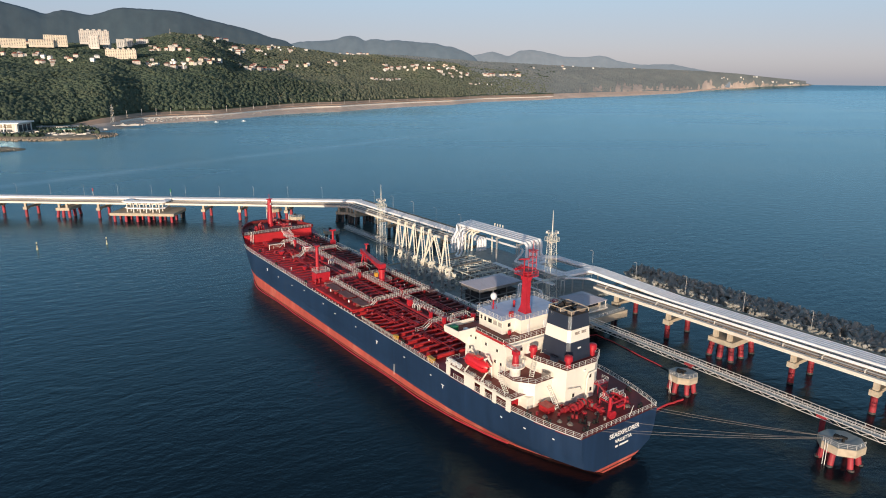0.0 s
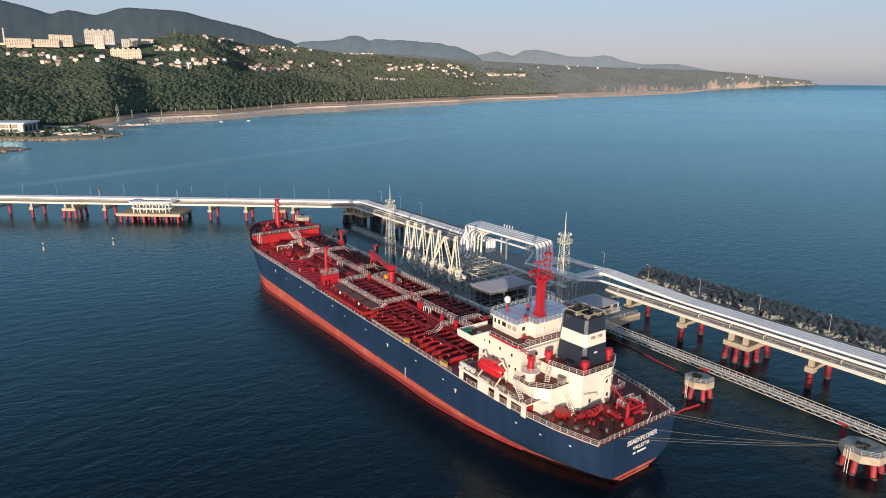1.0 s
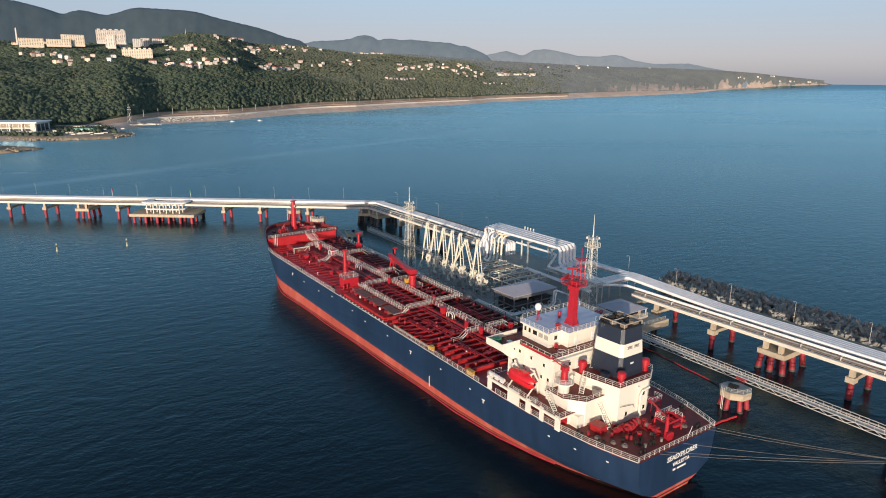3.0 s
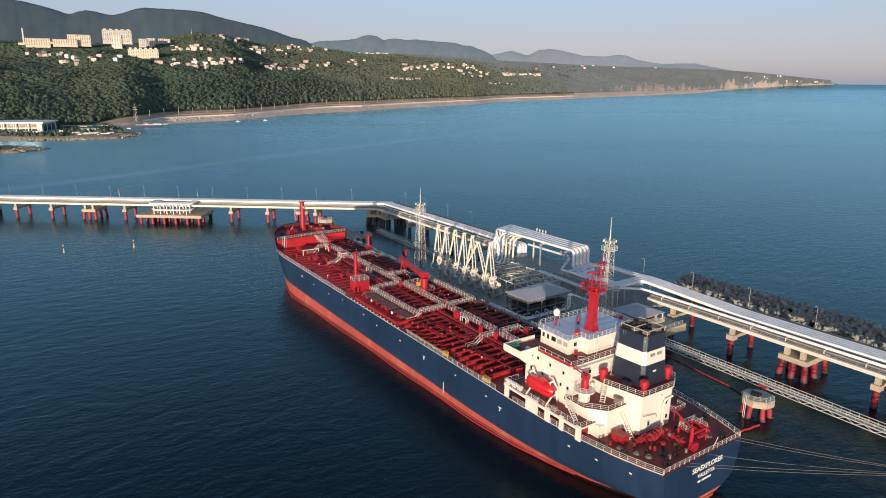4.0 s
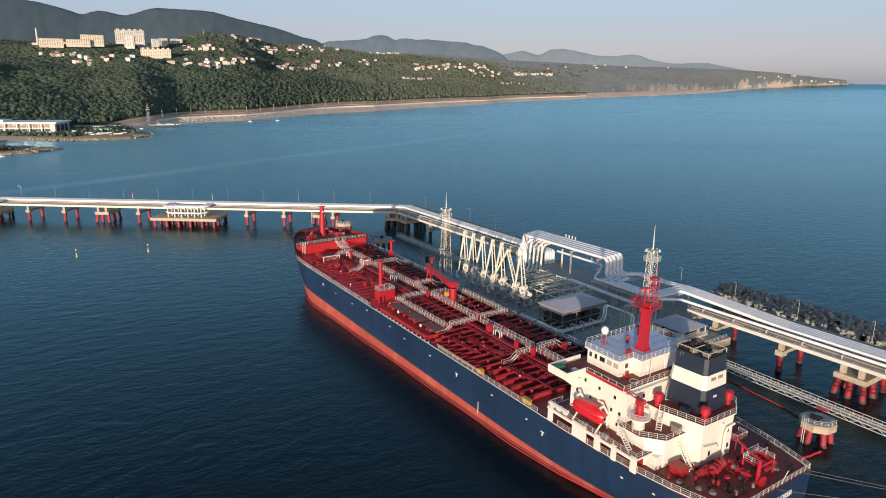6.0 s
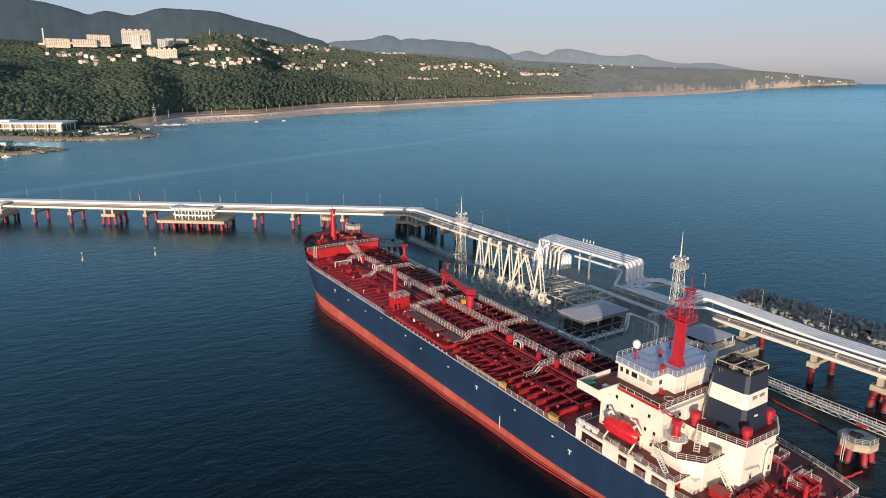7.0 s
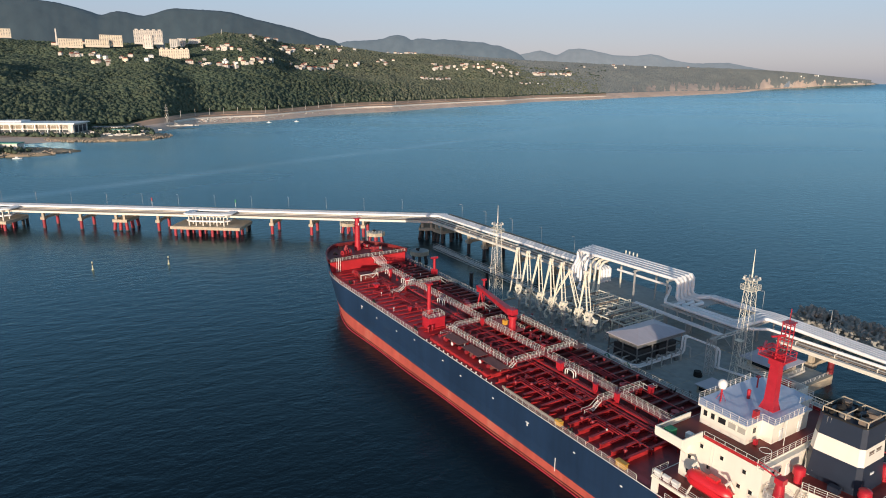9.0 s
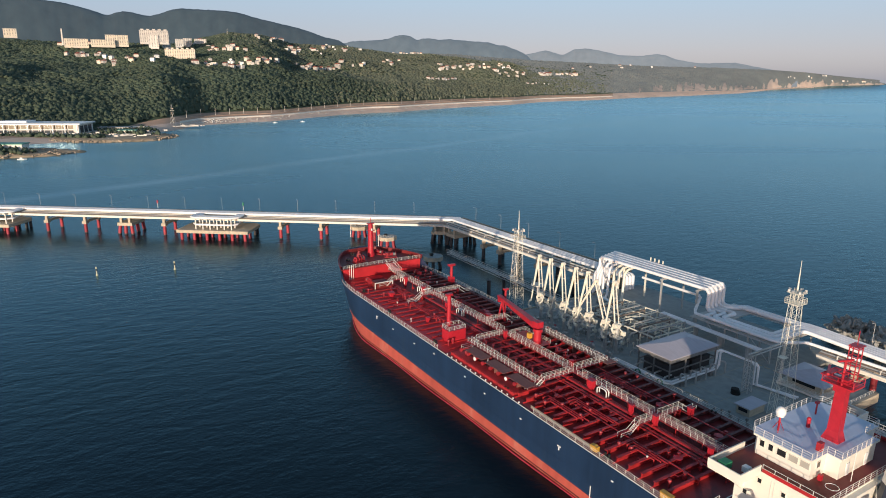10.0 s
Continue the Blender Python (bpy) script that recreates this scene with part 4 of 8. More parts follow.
vent = Mesh().cyl((0, 0, 0), (0, 0, 1.3), 0.22, n=8).cyl((0, 0, 1.3), (0, 0, 1.6), 0.42, 0.3, n=10).data("air_vent", M_GEAR, True)
for k in range(36):
    o = new("air_vent", vent)
    o.parent, o.location = ship, (rng.uniform(46, 172), rng.choice((13.2, 11.0, 6.5, -6.5, -12.8)) + rng.uniform(-0.8, 0.8), D0)
valve = Mesh().cyl((0, 0, 0), (0, 0, 1.2), 0.1, n=6).cyl((0, 0, 1.2), (0, 0, 1.27), 0.36, n=10).box((0, 0, 0.35), (0.6, 0.5, 0.7)).data("deck_valve", M_PIPE)
for k in range(80):
    o = new("deck_valve", valve)
    o.parent, o.location = ship, (rng.choice((rng.uniform(46, 84), rng.uniform(86, 114), rng.uniform(114, 172))), rng.choice((3.9, 5.5, 8.6, -5.8, -8.2, -10)) + rng.uniform(-0.5, 0.5), D0)
for s0, y, s1 in ((66, 5.9, 79), (70, 10.2, 82), (130, 6.2, 146), (152, 4.6, 160), (52, 8.6, 60), (126, -7.4, 142), (70, -8.2, 84)):
    for k in range(3):
        part("stripping_pipe", Mesh().tube([(s0 + k, y + k * 0.6, D0), (s0 + k, y + k * 0.6, D0 + 1.05), (s1 - k, y + k * 0.6, D0 + 1.05), (s1 - k, y + k * 0.6 + 1.5, D0 + 1.05), (s1 - k, y + k * 0.6 + 1.5, D0)], 0.13, 6), M_PIPE, ship, "", True)
pale = Mesh().cyl((0, 0, 0), (0, 0, 1.1), 0.09, n=6).cyl((0, 0, 1.1), (0, 0, 1.35), 0.2, n=8).data("sounding_cap", M_RAIL)
for k in range(14):
    o = new("sounding_cap", pale)
    o.parent, o.location = ship, (rng.uniform(46, 172), rng.choice((13.6, 10.2, 4.4, 2.6, -6.2, -9.4, -13.4)) + rng.uniform(-0.5, 0.5), D0)
for k in range(34):                       # short branch lines between the girders
    s, y, w = 47.5 + k * 3.55 + rng.uniform(0.4, 1.6), rng.choice((4.5, 6.5, 8.5, -7.5, -9.5)), rng.uniform(2.0, 4.5)
    part("branch_pipe", Mesh().tube([(s, y, D0), (s, y, D0 + 0.6), (s, y + w, D0 + 0.6), (s + 0.6, y + w, D0 + 0.6), (s + 0.6, y + w, D0)], 0.12, 6), M_GEAR, ship, "", True)
for s in (75, 130, 152, 163):
    m = Mesh()
    for dy in (0, 0.7):
        m.tube([(s, -0.4 + dy, D0 + 1.0), (s, -0.4 + dy, D0 + 2.3), (s + 0.5, -0.4 + dy, D0 + 2.7), (s + 2.2, -0.4 + dy, D0 + 2.7), (s + 2.7, -0.4 + dy, D0 + 2.3), (s + 2.7, -0.4 + dy, D0 + 1.0)], 0.13, 8)
    part("expansion_loop", m, M_RAIL, ship, "pale pipe expansion loop", True)

# life-raft gear and rope along the port edge, gangway stowed on its side
part("accommodation_ladder", Mesh().box((72, HALF - 0.7, D0 + 0.7), (17, 0.6, 0.18)).box((72, HALF - 0.45, D0 + 1.0), (17, 0.05, 0.5)), M_ROPE, ship, "stowed pale accommodation ladder along the rail")
part("rail_locker", Mesh().box((46.0, 15.9, D0 + 0.7), (2.2, 0.8, 1.0)).box((46.0, 15.9, D0 + 1.24), (2.4, 1.0, 0.1)), M_YELLOW, ship, "yellow equipment locker by the rail")
part("ladder_winch", Mesh().box((62.6, HALF - 0.9, D0 + 0.8), (1.6, 0.9, 1.0)).cyl((62.6, HALF - 1.4, D0 + 0.9), (62.6, HALF - 0.4, D0 + 0.9), 0.5, n=10), M_YELLOW, ship, "yellow ladder winch")


def mooring_winch(s, y, z, turn=0, scale=1.0, parent=ship):
    m = Mesh()
    mm = Matrix.Translation((s, y, z)) @ Matrix.Rotation(radians(turn), 4, "Z") @ Matrix.Scale(scale, 4)
    w = Mesh().box((0, 0, 0.15), (2.2, 4.4, 0.3)).cyl((0, -2.0, 1.05), (0, 2.0, 1.05), 0.3, n=8)
    for yy in (-1.9, -0.7, 0.5, 1.7):
        w.cyl((0, yy, 1.05), (0, yy + 0.1, 1.05), 0.9, n=12)
    w.cyl((0, -0.7, 1.05), (0, 0.5, 1.05), 0.55, n=12).box((0.2, 1.2, 0.9), (1.4, 0.8, 1.4)).cyl((0, 2.0, 1.05), (0, 2.6, 1.05), 0.4, 0.3, n=10)
    m.add([mm @ Vector(p) for p in w.v], w.f)
    part("mooring_winch", m, M_GEAR, parent, "red mooring winch", True)
    rope = Mesh().cyl((0, -1.75, 1.05), (0, -0.75, 1.05), 0.52, n=12)
    part("rope_drum", Mesh().add([mm @ Vector(p) for p in rope.v], rope.f), M_STEEL, parent, "", True)


bollard = Mesh().box((0, 0, 0.08), (1.6, 0.7, 0.16)).cyl((-0.45, 0, 0), (-0.45, 0, 0.8), 0.22, n=8).cyl((0.45, 0, 0), (0.45, 0, 0.8), 0.22, n=8).cyl((-0.45, 0, 0.8), (-0.45, 0, 0.88), 0.28, n=8).cyl((0.45, 0, 0.8), (0.45, 0, 0.88), 0.28, n=8).data("bollard", M_BLACK, True)


def put_bollards(places, z):
    for s, y, r in places:
        o = new("bollard", bollard)
        o.parent, o.location, o.rotation_euler = ship, (s, y, z), (0, 0, radians(r))


# ---- forecastle ----
mooring_winch(184.5, 6.0, FC, 20)
mooring_winch(184.5, -6.0, FC, -20)
mooring_winch(190.0, 3.4, FC, 60, 0.85)
mooring_winch(190.0, -4.2, FC, -60, 0.85)
put_bollards([(181, 11.5, 10), (181, -11.5, -10), (187, 9, 30), (187, -9, -30), (193, 4.6, 50), (193, -4.6, -50)], FC)
fm = Mesh().cyl((189.0, -0.6, FC), (189.0, -0.6, FC + 11.6), 1.15, 0.8, n=14).box((189.0, -0.6, FC + 11.7), (0.9, 2.6, 0.3)).cyl((189.0, -0.6, FC + 11.8), (189.0, -0.6, FC + 13.8), 0.1, n=6).box((189.0, -0.6, FC + 9.3), (2.4, 2.4, 0.1)).box((189, -0.6, FC + 0.6), (1.8, 1.8, 1.2))
part("foremast", fm, M_RED, ship, "bright red foremast", True)
part("mast_lamp", Mesh().cyl((187.95, -0.6, FC + 9.4), (187.95, -0.6, FC + 10.1), 0.2, n=8), M_WHITE, ship)
for y in (12.4, 11.7):
    part("forecastle_ladder", Mesh().bar((178.2, y, D0), (178.6, y - 0.2, FC + 1.0), 0.1).bar((178.2, y - 0.6, D0), (178.6, y - 0.8, FC + 1.0), 0.1), M_RAIL, ship)
stair = Mesh()
for dx in (-4.0, -1.0):
    stair.bar((173.0, dx, D0 + 2.0), (178.6, dx, FC), 0.12)
    stair.tube([(173.0, dx, D0 + 3.1), (178.6, dx, FC + 1.1)], 0.05, 4)
    for k in range(6):
        stair.bar((173.0 + k, dx, D0 + 2.0 + 0.3 * k), (173.0 + k, dx, D0 + 3.1 + 0.3 * k), 0.06)
for k in range(8):
    stair.box((173.4 + k * 0.65, -2.5, D0 + 2.2 + 0.2 * k), (0.3, 3.0, 0.05))
part("forecastle_stair", stair, M_RAIL, ship)
mooring_winch(171.5, 8.5, D0, 90, 0.9)
mooring_winch(171.5, -9.5, D0, 90, 0.9)
part("store_hatch", Mesh().box((167.5, 6.6, D0 + 0.8), (3.4, 4.4, 1.6)).box((167.5, 6.6, D0 + 1.65), (3.7, 4.7, 0.12)), M_DECKD, ship, "brown-red store hatch")
part("hatch_coaming", Mesh().tube([(165.2, 3.4, D0), (165.2, 3.4, D0 + 2.0), (165.2, 9.6, D0 + 2.0), (165.2, 9.6, D0)], 0.16, 6), M_RAIL, ship)
put_bollards([(60, 15.2, 0), (90, 15.2, 0), (120, 15.2, 0), (145, 15.2, 0), (165, 13.6, 10), (60, -15.2, 0), (90, -15.2, 0), (120, -15.2, 0), (145, -15.2, 0), (165, -13.6, -10)], D0)

# ---- superstructure ----
def slab(poly, z, thick, name, top, edge, parent=ship, label=""):
    """A deck plate: edge colour below, thin coating on top."""
    o = part(name, Mesh().prism(poly, z - thick, z), edge, parent, label)
    n = len(poly)
    cx, cy = sum(p[0] for p in poly) / n, sum(p[1] for p in poly) / n
    ins = [(cx + (p[0] - cx) * 0.985, cy + (p[1] - cy) * 0.985) for p in poly]
    part("deck_coating", Mesh().prism(ins, z, z + 0.03), top, o)
    return o


def rect(s0, s1, y0, y1):
    return [(s0, y0), (s1, y0), (s1, y1), (s0, y1)]


def window(parent, c, size, normal, material=None):
    """A dark pane with a raised frame; normal is one of +x -x +y -y."""
    w, h = size
    ax = 0 if normal[1] in "x" else 1
    d = 1 if normal[0] == "+" else -1
    fr, pane = Mesh(), Mesh()

    def bx(m, du, dz, su, sz, depth):
        cc = [c[0], c[1], c[2] + dz]
        ss = [depth, depth, sz]
        cc[1 - ax] += du
        ss[1 - ax] = su
        cc[ax] += d * depth / 2
        m.box(cc, ss)

    bx(pane, 0, 0, w, h, 0.05)
    t = 0.09
    for du in (-w / 2, w / 2):
        bx(fr, du, 0, t, h + t, 0.09)
    for dz in (-h / 2, h / 2):
        bx(fr, 0, dz, w + t, t, 0.09)
    o = part("window", fr, M_CREAM, parent)
    part("pane", pane, material or M_DARK, o) if parent.parent is None else None
    if parent.parent is not None:
        o.data = Mesh().add(fr.v, fr.f).data("window", M_CREAM)
        p = part("window_pane", pane, material or M_DARK, parent)
    return o


lower = part("house_lower_tier", Mesh().prism([(15.0, -7.3), (22.0, -7.3), (22.0, -12.6), (38.0, -12.6), (38.0, 12.6), (15.0, 12.6)], D0, DA - 0.3), M_CREAM, ship, "cream lower superstructure tier")
boat_deck = slab([(16.2, -7.0), (22.0, -7.0), (22.0, -16.75), (39.0, -16.75), (39.0, 16.75), (16.2, 16.75)], DA, 0.32, "boat_deck", M_DECKD, M_CREAM)
for side in (1, -1):
    for s0, s1 in ((37.6, 38.9), (28.4, 32.0), (24.8, 26.2), (20.9, 22.0), (16.2, 17.5)):
        if side < 0 and s0 < 22:
            continue
        part("side_column", Mesh().box(((s0 + s1) / 2, side * 16.42, (D0 + DA) / 2 + 0.1), (s1 - s0, 0.3, DA - D0 + 0.2)), M_CREAM, ship)
    e = 16.4 if side > 0 else 22.0
    part("side_lintel", Mesh().box(((e + 38.9) / 2, side * 16.45, DA - 0.45), (38.9 - e, 0.26, 0.55)), M_CREAM, ship)
    part("side_passage_wall", Mesh().box(((e + 38) / 2 + 0.6, side * 13.2, (D0 + DA) / 2 - 0.1), (37.4 - e, 0.1, DA - D0 - 0.5)), M_PIPE, ship, "red-brown inner wall of the side passage")
    railing(ship, [(e, side * 16.5, DA), (39, side * 16.5, DA)], 1.1)
    railing(ship, [(39, side * 16.5, DA), (39, side * 12.5, DA)], 1.1)
    railing(ship, [(e, side * 16.5, DA), (e, side * 13.0, DA)], 1.1)
tower = part("house_main_tier", Mesh().prism(rect(22.8, 37.0, -12.4, 12.4), DA, DN - 0.25), M_CREAM, ship, "cream accommodation block with portholes")
for s, z in ((35.0, 20.4), (33.2, 20.4), (29.5, 20.2), (25.6, 20.0), (35.2, 17.4), (31.6, 17.4), (26.2, 17.2), (24.2, 17.2), (35.2, 14.7), (24.6, 14.8)):
    for side in (1, -1):
        window(tower, (s, side * 12.4, z), (0.7, 0.8), "+y" if side > 0 else "-y")
for y in (-10, -7.5, -5, -2.5, 0, 2.5, 5, 7.5, 10):
    for z in (14.8, 17.5, 20.2):
        window(tower, (37.0, y, z), (0.9, 0.9), "+x")
for y, z in ((9.6, 20.3), (7.8, 20.3), (-9, 20.3), (10.4, 17.4)):
    window(tower, (22.8, y, z), (0.8, 0.9), "-x")
part("house_door", Mesh().box((22.76, 5.6, DC + 1.0), (0.1, 0.9, 2.0)), M_WHITE, tower)
part("wall_ladder", Mesh().bar((30.9, 12.52, DA), (30.9, 12.52, DN), 0.06).bar((31.4, 12.52, DA), (31.4, 12.52, DN), 0.06), M_RAIL, tower)

# stepped decks aft of the block
block = part("aft_port_block", Mesh().prism([(14.9, 5.2), (24.0, 5.2), (24.0, 13.0), (17.6, 13.0), (14.9, 10.7)], D0, DB - 0.2), M_CREAM, ship)
slab([(14.5, 5.2), (23.2, 5.2), (23.2, 14.0), (18.2, 14.0), (14.5, 10.9)], DB, 0.22, "upper_deck", M_DECKD, M_CREAM)
railing(ship, [(22.9, 13.9, DB), (18.2, 13.9, DB), (14.6, 10.9, DB), (14.6, 5.4, DB)], 1.1)
casing = part("engine_casing", Mesh().prism([(11.4, -4.0), (13.6, -7.4), (23.2, -7.4), (23.2, 6.8), (19.6, 6.8), (11.6, 4.8)], D0, DC - 0.2), M_CREAM, ship, "cream engine casing under the funnel")
slab([(11.1, -4.2), (13.4, -7.7), (24.0, -7.7), (24.0, 7.1), (19.4, 7.1), (11.3, 5.1)], DC, 0.24, "casing_deck", M_DECKD, M_CREAM)
railing(ship, [(19.5, 7.0, DC), (11.4, 5.0, DC), (11.2, -4.2, DC), (13.5, -7.6, DC), (20, -7.6, DC)], 1.1)
for y, z in ((2.5, 12.3), (-3.0, 12.3), (-2.6, 15.6)):
    window(casing, (11.42, y, z), (0.8, 1.0), "-x")
part("casing_vent_pipe", Mesh().tube([(11.0, -1.2, D0), (11.0, -1.2, D0 + 5.2), (11.0, -1.8, D0 + 6.2), (11.0, -3.9, D0 + 6.4)], 0.22, 8), M_CREAM, casing, "", True)
part("casing_rail_pipe", Mesh().tube([(11.2, 4.6, D0 + 4.2), (11.2, 0.6, D0 + 3.6), (11.2, 0.2, D0 + 2.9)], 0.07, 5), M_STEEL, casing)
part("casing_lamp", Mesh().box((11.2, -0.5, DC - 1.2), (0.4, 0.5, 0.4)), M_WHITE, casing)
st = Mesh()
for y in (6.6, 7.6):
    st.bar((11.4, y, D0), (14.6, y, D0 + 4.2), 0.14)
    st.tube([(11.4, y, D0 + 1.0), (14.6, y, D0 + 5.2)], 0.05, 4)
for k in range(11):
    st.box((11.6 + k * 0.29, 7.1, D0 + 0.3 + k * 0.38), (0.28, 1.0, 0.06))
part("poop_stair", st, M_CREAM, ship, "pale stair from the poop deck")


def flight(a, b, w, n):
    """A stair between two points of equal width, with handrails."""
    a, b = Vector(a), Vector(b)
    d = Vector((b.x - a.x, b.y - a.y, 0)).normalized()
    q = Vector((-d.y, d.x, 0)) * w / 2
    m = Mesh()
    for e in (q, -q):
        m.bar(a + e, b + e, 0.12)
        m.tube([a + e + Vector((0, 0, 1)), b + e + Vector((0, 0, 1))], 0.05, 4)
    ang = math.degrees(math.atan2(d.y, d.x))
    for k in range(n):
        p = a.lerp(b, (k + 0.5) / n)
        m.box(p, (0.26, w, 0.06), ang)
    return m


part("bridge_stair", flight((23.4, -1.2, DN), (21.0, 2.8, DC), 0.9, 12), M_CREAM, ship)
part("upper_stair", flight((19.3, 6.6, DC), (17.6, 9.4, DB), 0.9, 9), M_CREAM, ship)
part("boat_deck_stair", flight((22.2, 14.6, DB), (18.8, 15.2, DA), 0.9, 10), M_CREAM, ship)

# bridge deck with wings
bridge_deck = slab([(23.6, -12.6), (33.2, -12.6), (33.2, -17.7), (38.4, -17.7), (38.4, 17.7), (33.2, 17.7), (33.2, 12.6), (23.6, 12.6)], DN, 0.5, "bridge_deck", M_DECKD, M_CREAM)
for side in (1, -1):
    part("wing_bulwark", Mesh().box((38.35, side * 13.4, DN + 0.55), (0.2, 8.8, 1.15)).box((35.8, side * 17.65, DN + 0.45), (5.3, 0.2, 1.35)).box((33.2, side * 15.2, DN + 0.45), (0.2, 5.0, 1.35)), M_CREAM, ship)
    part("wing_bracket", Mesh().add([(35.6, side * 12.4, DN - 0.4), (35.6, side * 17.4, DN - 0.4), (35.6, side * 12.4, DN - 4.5), (36.2, side * 12.4, DN - 0.4), (36.2, side * 17.4, DN - 0.4), (36.2, side * 12.4, DN - 4.5)],
                                    [(0, 1, 2), (5, 4, 3), (0, 3, 4, 1), (1, 4, 5, 2), (2, 5, 3, 0)]), M_CREAM, ship)
    part("wing_console", Mesh().box((36.6, side * 16.3, DN + 0.6), (1.3, 1.6, 1.1)), M_GREEN if side > 0 else M_RED, ship, "green bridge-wing console cover" if side > 0 else "red bridge-wing console cover")
    part("wing_light_box", Mesh().box((34.2, side * 14.6, DN + 0.5), (1.0, 0.9, 0.9)), M_WHITE, ship)
    part("bridge_deck_screen", Mesh().box((28.4, side * 12.5, DN + 0.3), (9.2, 0.12, 0.55)), M_PIPE, ship, "dark red weather screen along the bridge deck")
    railing(ship, [(33.0, side * 12.5, DN), (23.7, side * 12.5, DN)], 1.25, 2)
railing(ship, [(23.7, 12.4, DN), (23.7, -12.4, DN)], 1.1)

# wheelhouse
WH = [(26.2, -5.0), (28.2, -5.0), (28.2, -8.8), (36.6, -8.8), (37.6, -7.4), (37.6, 7.4), (36.6, 8.8), (28.2, 8.8), (28.2, 5.0), (26.2, 5.0)]
wheel = part("wheelhouse", Mesh().prism(WH, DN + 0.03, DT - 0.25), M_CREAM, ship, "cream wheelhouse with square windows")
for side in (1, -1):
    for k, s in enumerate((35.7, 34.3, 32.6, 30.8, 29.1)):
        window(wheel, (s, side * 8.8, DN + 2.15), (0.8 if k < 2 else 1.45, 1.1), "+y" if side > 0 else "-y", M_BLIND if k > 2 else None)
    window(wheel, (28.2, side * 6.9, DN + 2.1), (1.0, 1.0), "-x")
    part("wheelhouse_door", Mesh().box((26.17, side * 2.6, DN + 1.05), (0.1, 0.9, 2.0)), M_WHITE, wheel)
for k in range(9):
    window(wheel, (37.6, -6.6 + k * 1.65, DN + 2.15), (1.3, 1.1), "+x")
eave = [(28 + (x - 31.5) * 1.06 + 3.5, y * 1.07) for x, y in WH]
slab(eave, DT, 0.3, "compass_deck", M_COMPASS, M_CREAM, label="pale blue-grey compass deck")
railing(ship, [(x, y, DT) for x, y in [(31.5 + (x - 31.5) * 1.05, y * 1.06) for x, y in WH + WH[:1]]], 1.1, step=1.4)
part("fire_box", Mesh().box((27.4, 7.4, DN + 0.6), (0.5, 0.6, 0.9)), M_RED, ship)

# radar mast
mast = Mesh().add([(28.4, -0.35, DT), (31.0, -0.35, DT), (31.0, 1.75, DT), (28.4, 1.75, DT), (28.8, 0.0, DT + 1.6), (30.5, 0.0, DT + 1.6), (30.5, 1.4, DT + 1.6), (28.8, 1.4, DT + 1.6), (28.9, 0.05, DT + 10), (30.3, 0.05, DT + 10), (30.3, 1.35, DT + 10), (28.9, 1.35, DT + 10)],
                  [(0, 1, 5, 4), (1, 2, 6, 5), (2, 3, 7, 6), (3, 0, 4, 7), (4, 5, 9, 8), (5, 6, 10, 9), (6, 7, 11, 10), (7, 4, 8, 11), (8, 9, 10, 11)])
part("radar_mast", mast, M_RED, ship, "tall bright red radar mast")
plat = Mesh().box((29.8, 0.7, DT + 9.2), (4.6, 3.4, 0.2)).box((29.7, 0.7, DT + 8.5), (1.9, 1.7, 1.2)).box((31.6, 0.7, DT + 10.3), (1.0, 4.2, 0.18))
for x, y in ((27.6, -0.9), (27.6, 2.3), (32.0, -0.9), (32.0, 2.3)):
    plat.bar((x, y, DT + 9.3), (x, y, DT + 10.4), 0.1)
for z in (9.8, 10.4):
    plat.tube([(27.6, -0.9, DT + z), (32.0, -0.9, DT + z), (32.0, 2.3, DT + z), (27.6, 2.3, DT + z), (27.6, -0.9, DT + z)], 0.06, 4)
part("mast_platform", plat, M_RED, ship)
up = Mesh()
for x, y in ((28.9, -0.5), (28.9, 0.7), (30.2, -0.5), (30.2, 0.7)):
    up.bar((x, y - 0.9, DT + 9.3), (x, y - 0.9, DT + 15), 0.13)
for z in (10.6, 11.9, 13.2, 14.5):
    up.tube([(28.9, -1.4, DT + z), (30.2, -1.4, DT + z), (30.2, -0.2, DT + z), (28.9, -0.2, DT + z), (28.9, -1.4, DT + z)], 0.09, 4)
up.cyl((29.5, -0.8, DT + 14.8), (29.5, -0.8, DT + 17.2), 0.07).box((29.5, -0.8, DT + 14.9), (1.6, 2.0, 0.1)).cyl((29.4, 1.9, DT + 9.3), (29.4, 1.9, DT + 13.0), 0.16, n=8).box((29.4, 1.9, DT + 11.2), (0.9, 0.9, 0.12))
part("mast_top", up, M_RED, ship)
part("radar_scanner", Mesh().box((31.7, 1.4, DT + 10.7), (0.35, 3.6, 0.3), 25).cyl((31.7, 1.4, DT + 10.3), (31.7, 1.4, DT + 10.7), 0.2), M_RED, ship)
part("radar_scanner", Mesh().box((29.4, 1.9, DT + 13.2), (0.3, 2.6, 0.28), -20).cyl((29.4, 1.9, DT + 12.8), (29.4, 1.9, DT + 13.2), 0.18), M_RED, ship)
for s, y, r, h in ((35.4, 5.6, 0.78, 2.6),):
    m = Mesh().cyl((s, y, DT), (s, y, DT + h), 0.16, n=8)
    for k in range(3):
        a = k * 2.09
        m.bar((s + 0.9 * math.cos(a), y + 0.9 * math.sin(a), DT), (s, y, DT + h * 0.7), 0.07)
    part("dome_tripod", m, M_RED, ship)
    part("satellite_dome", Mesh().ball((s, y, DT + h + r * 0.75), r, 14, 8, 1.1).cyl((s, y, DT + h - 0.1), (s, y, DT + h + 0.3), r * 0.75, n=14), M_WHITE, ship, "white satellite dome", True)
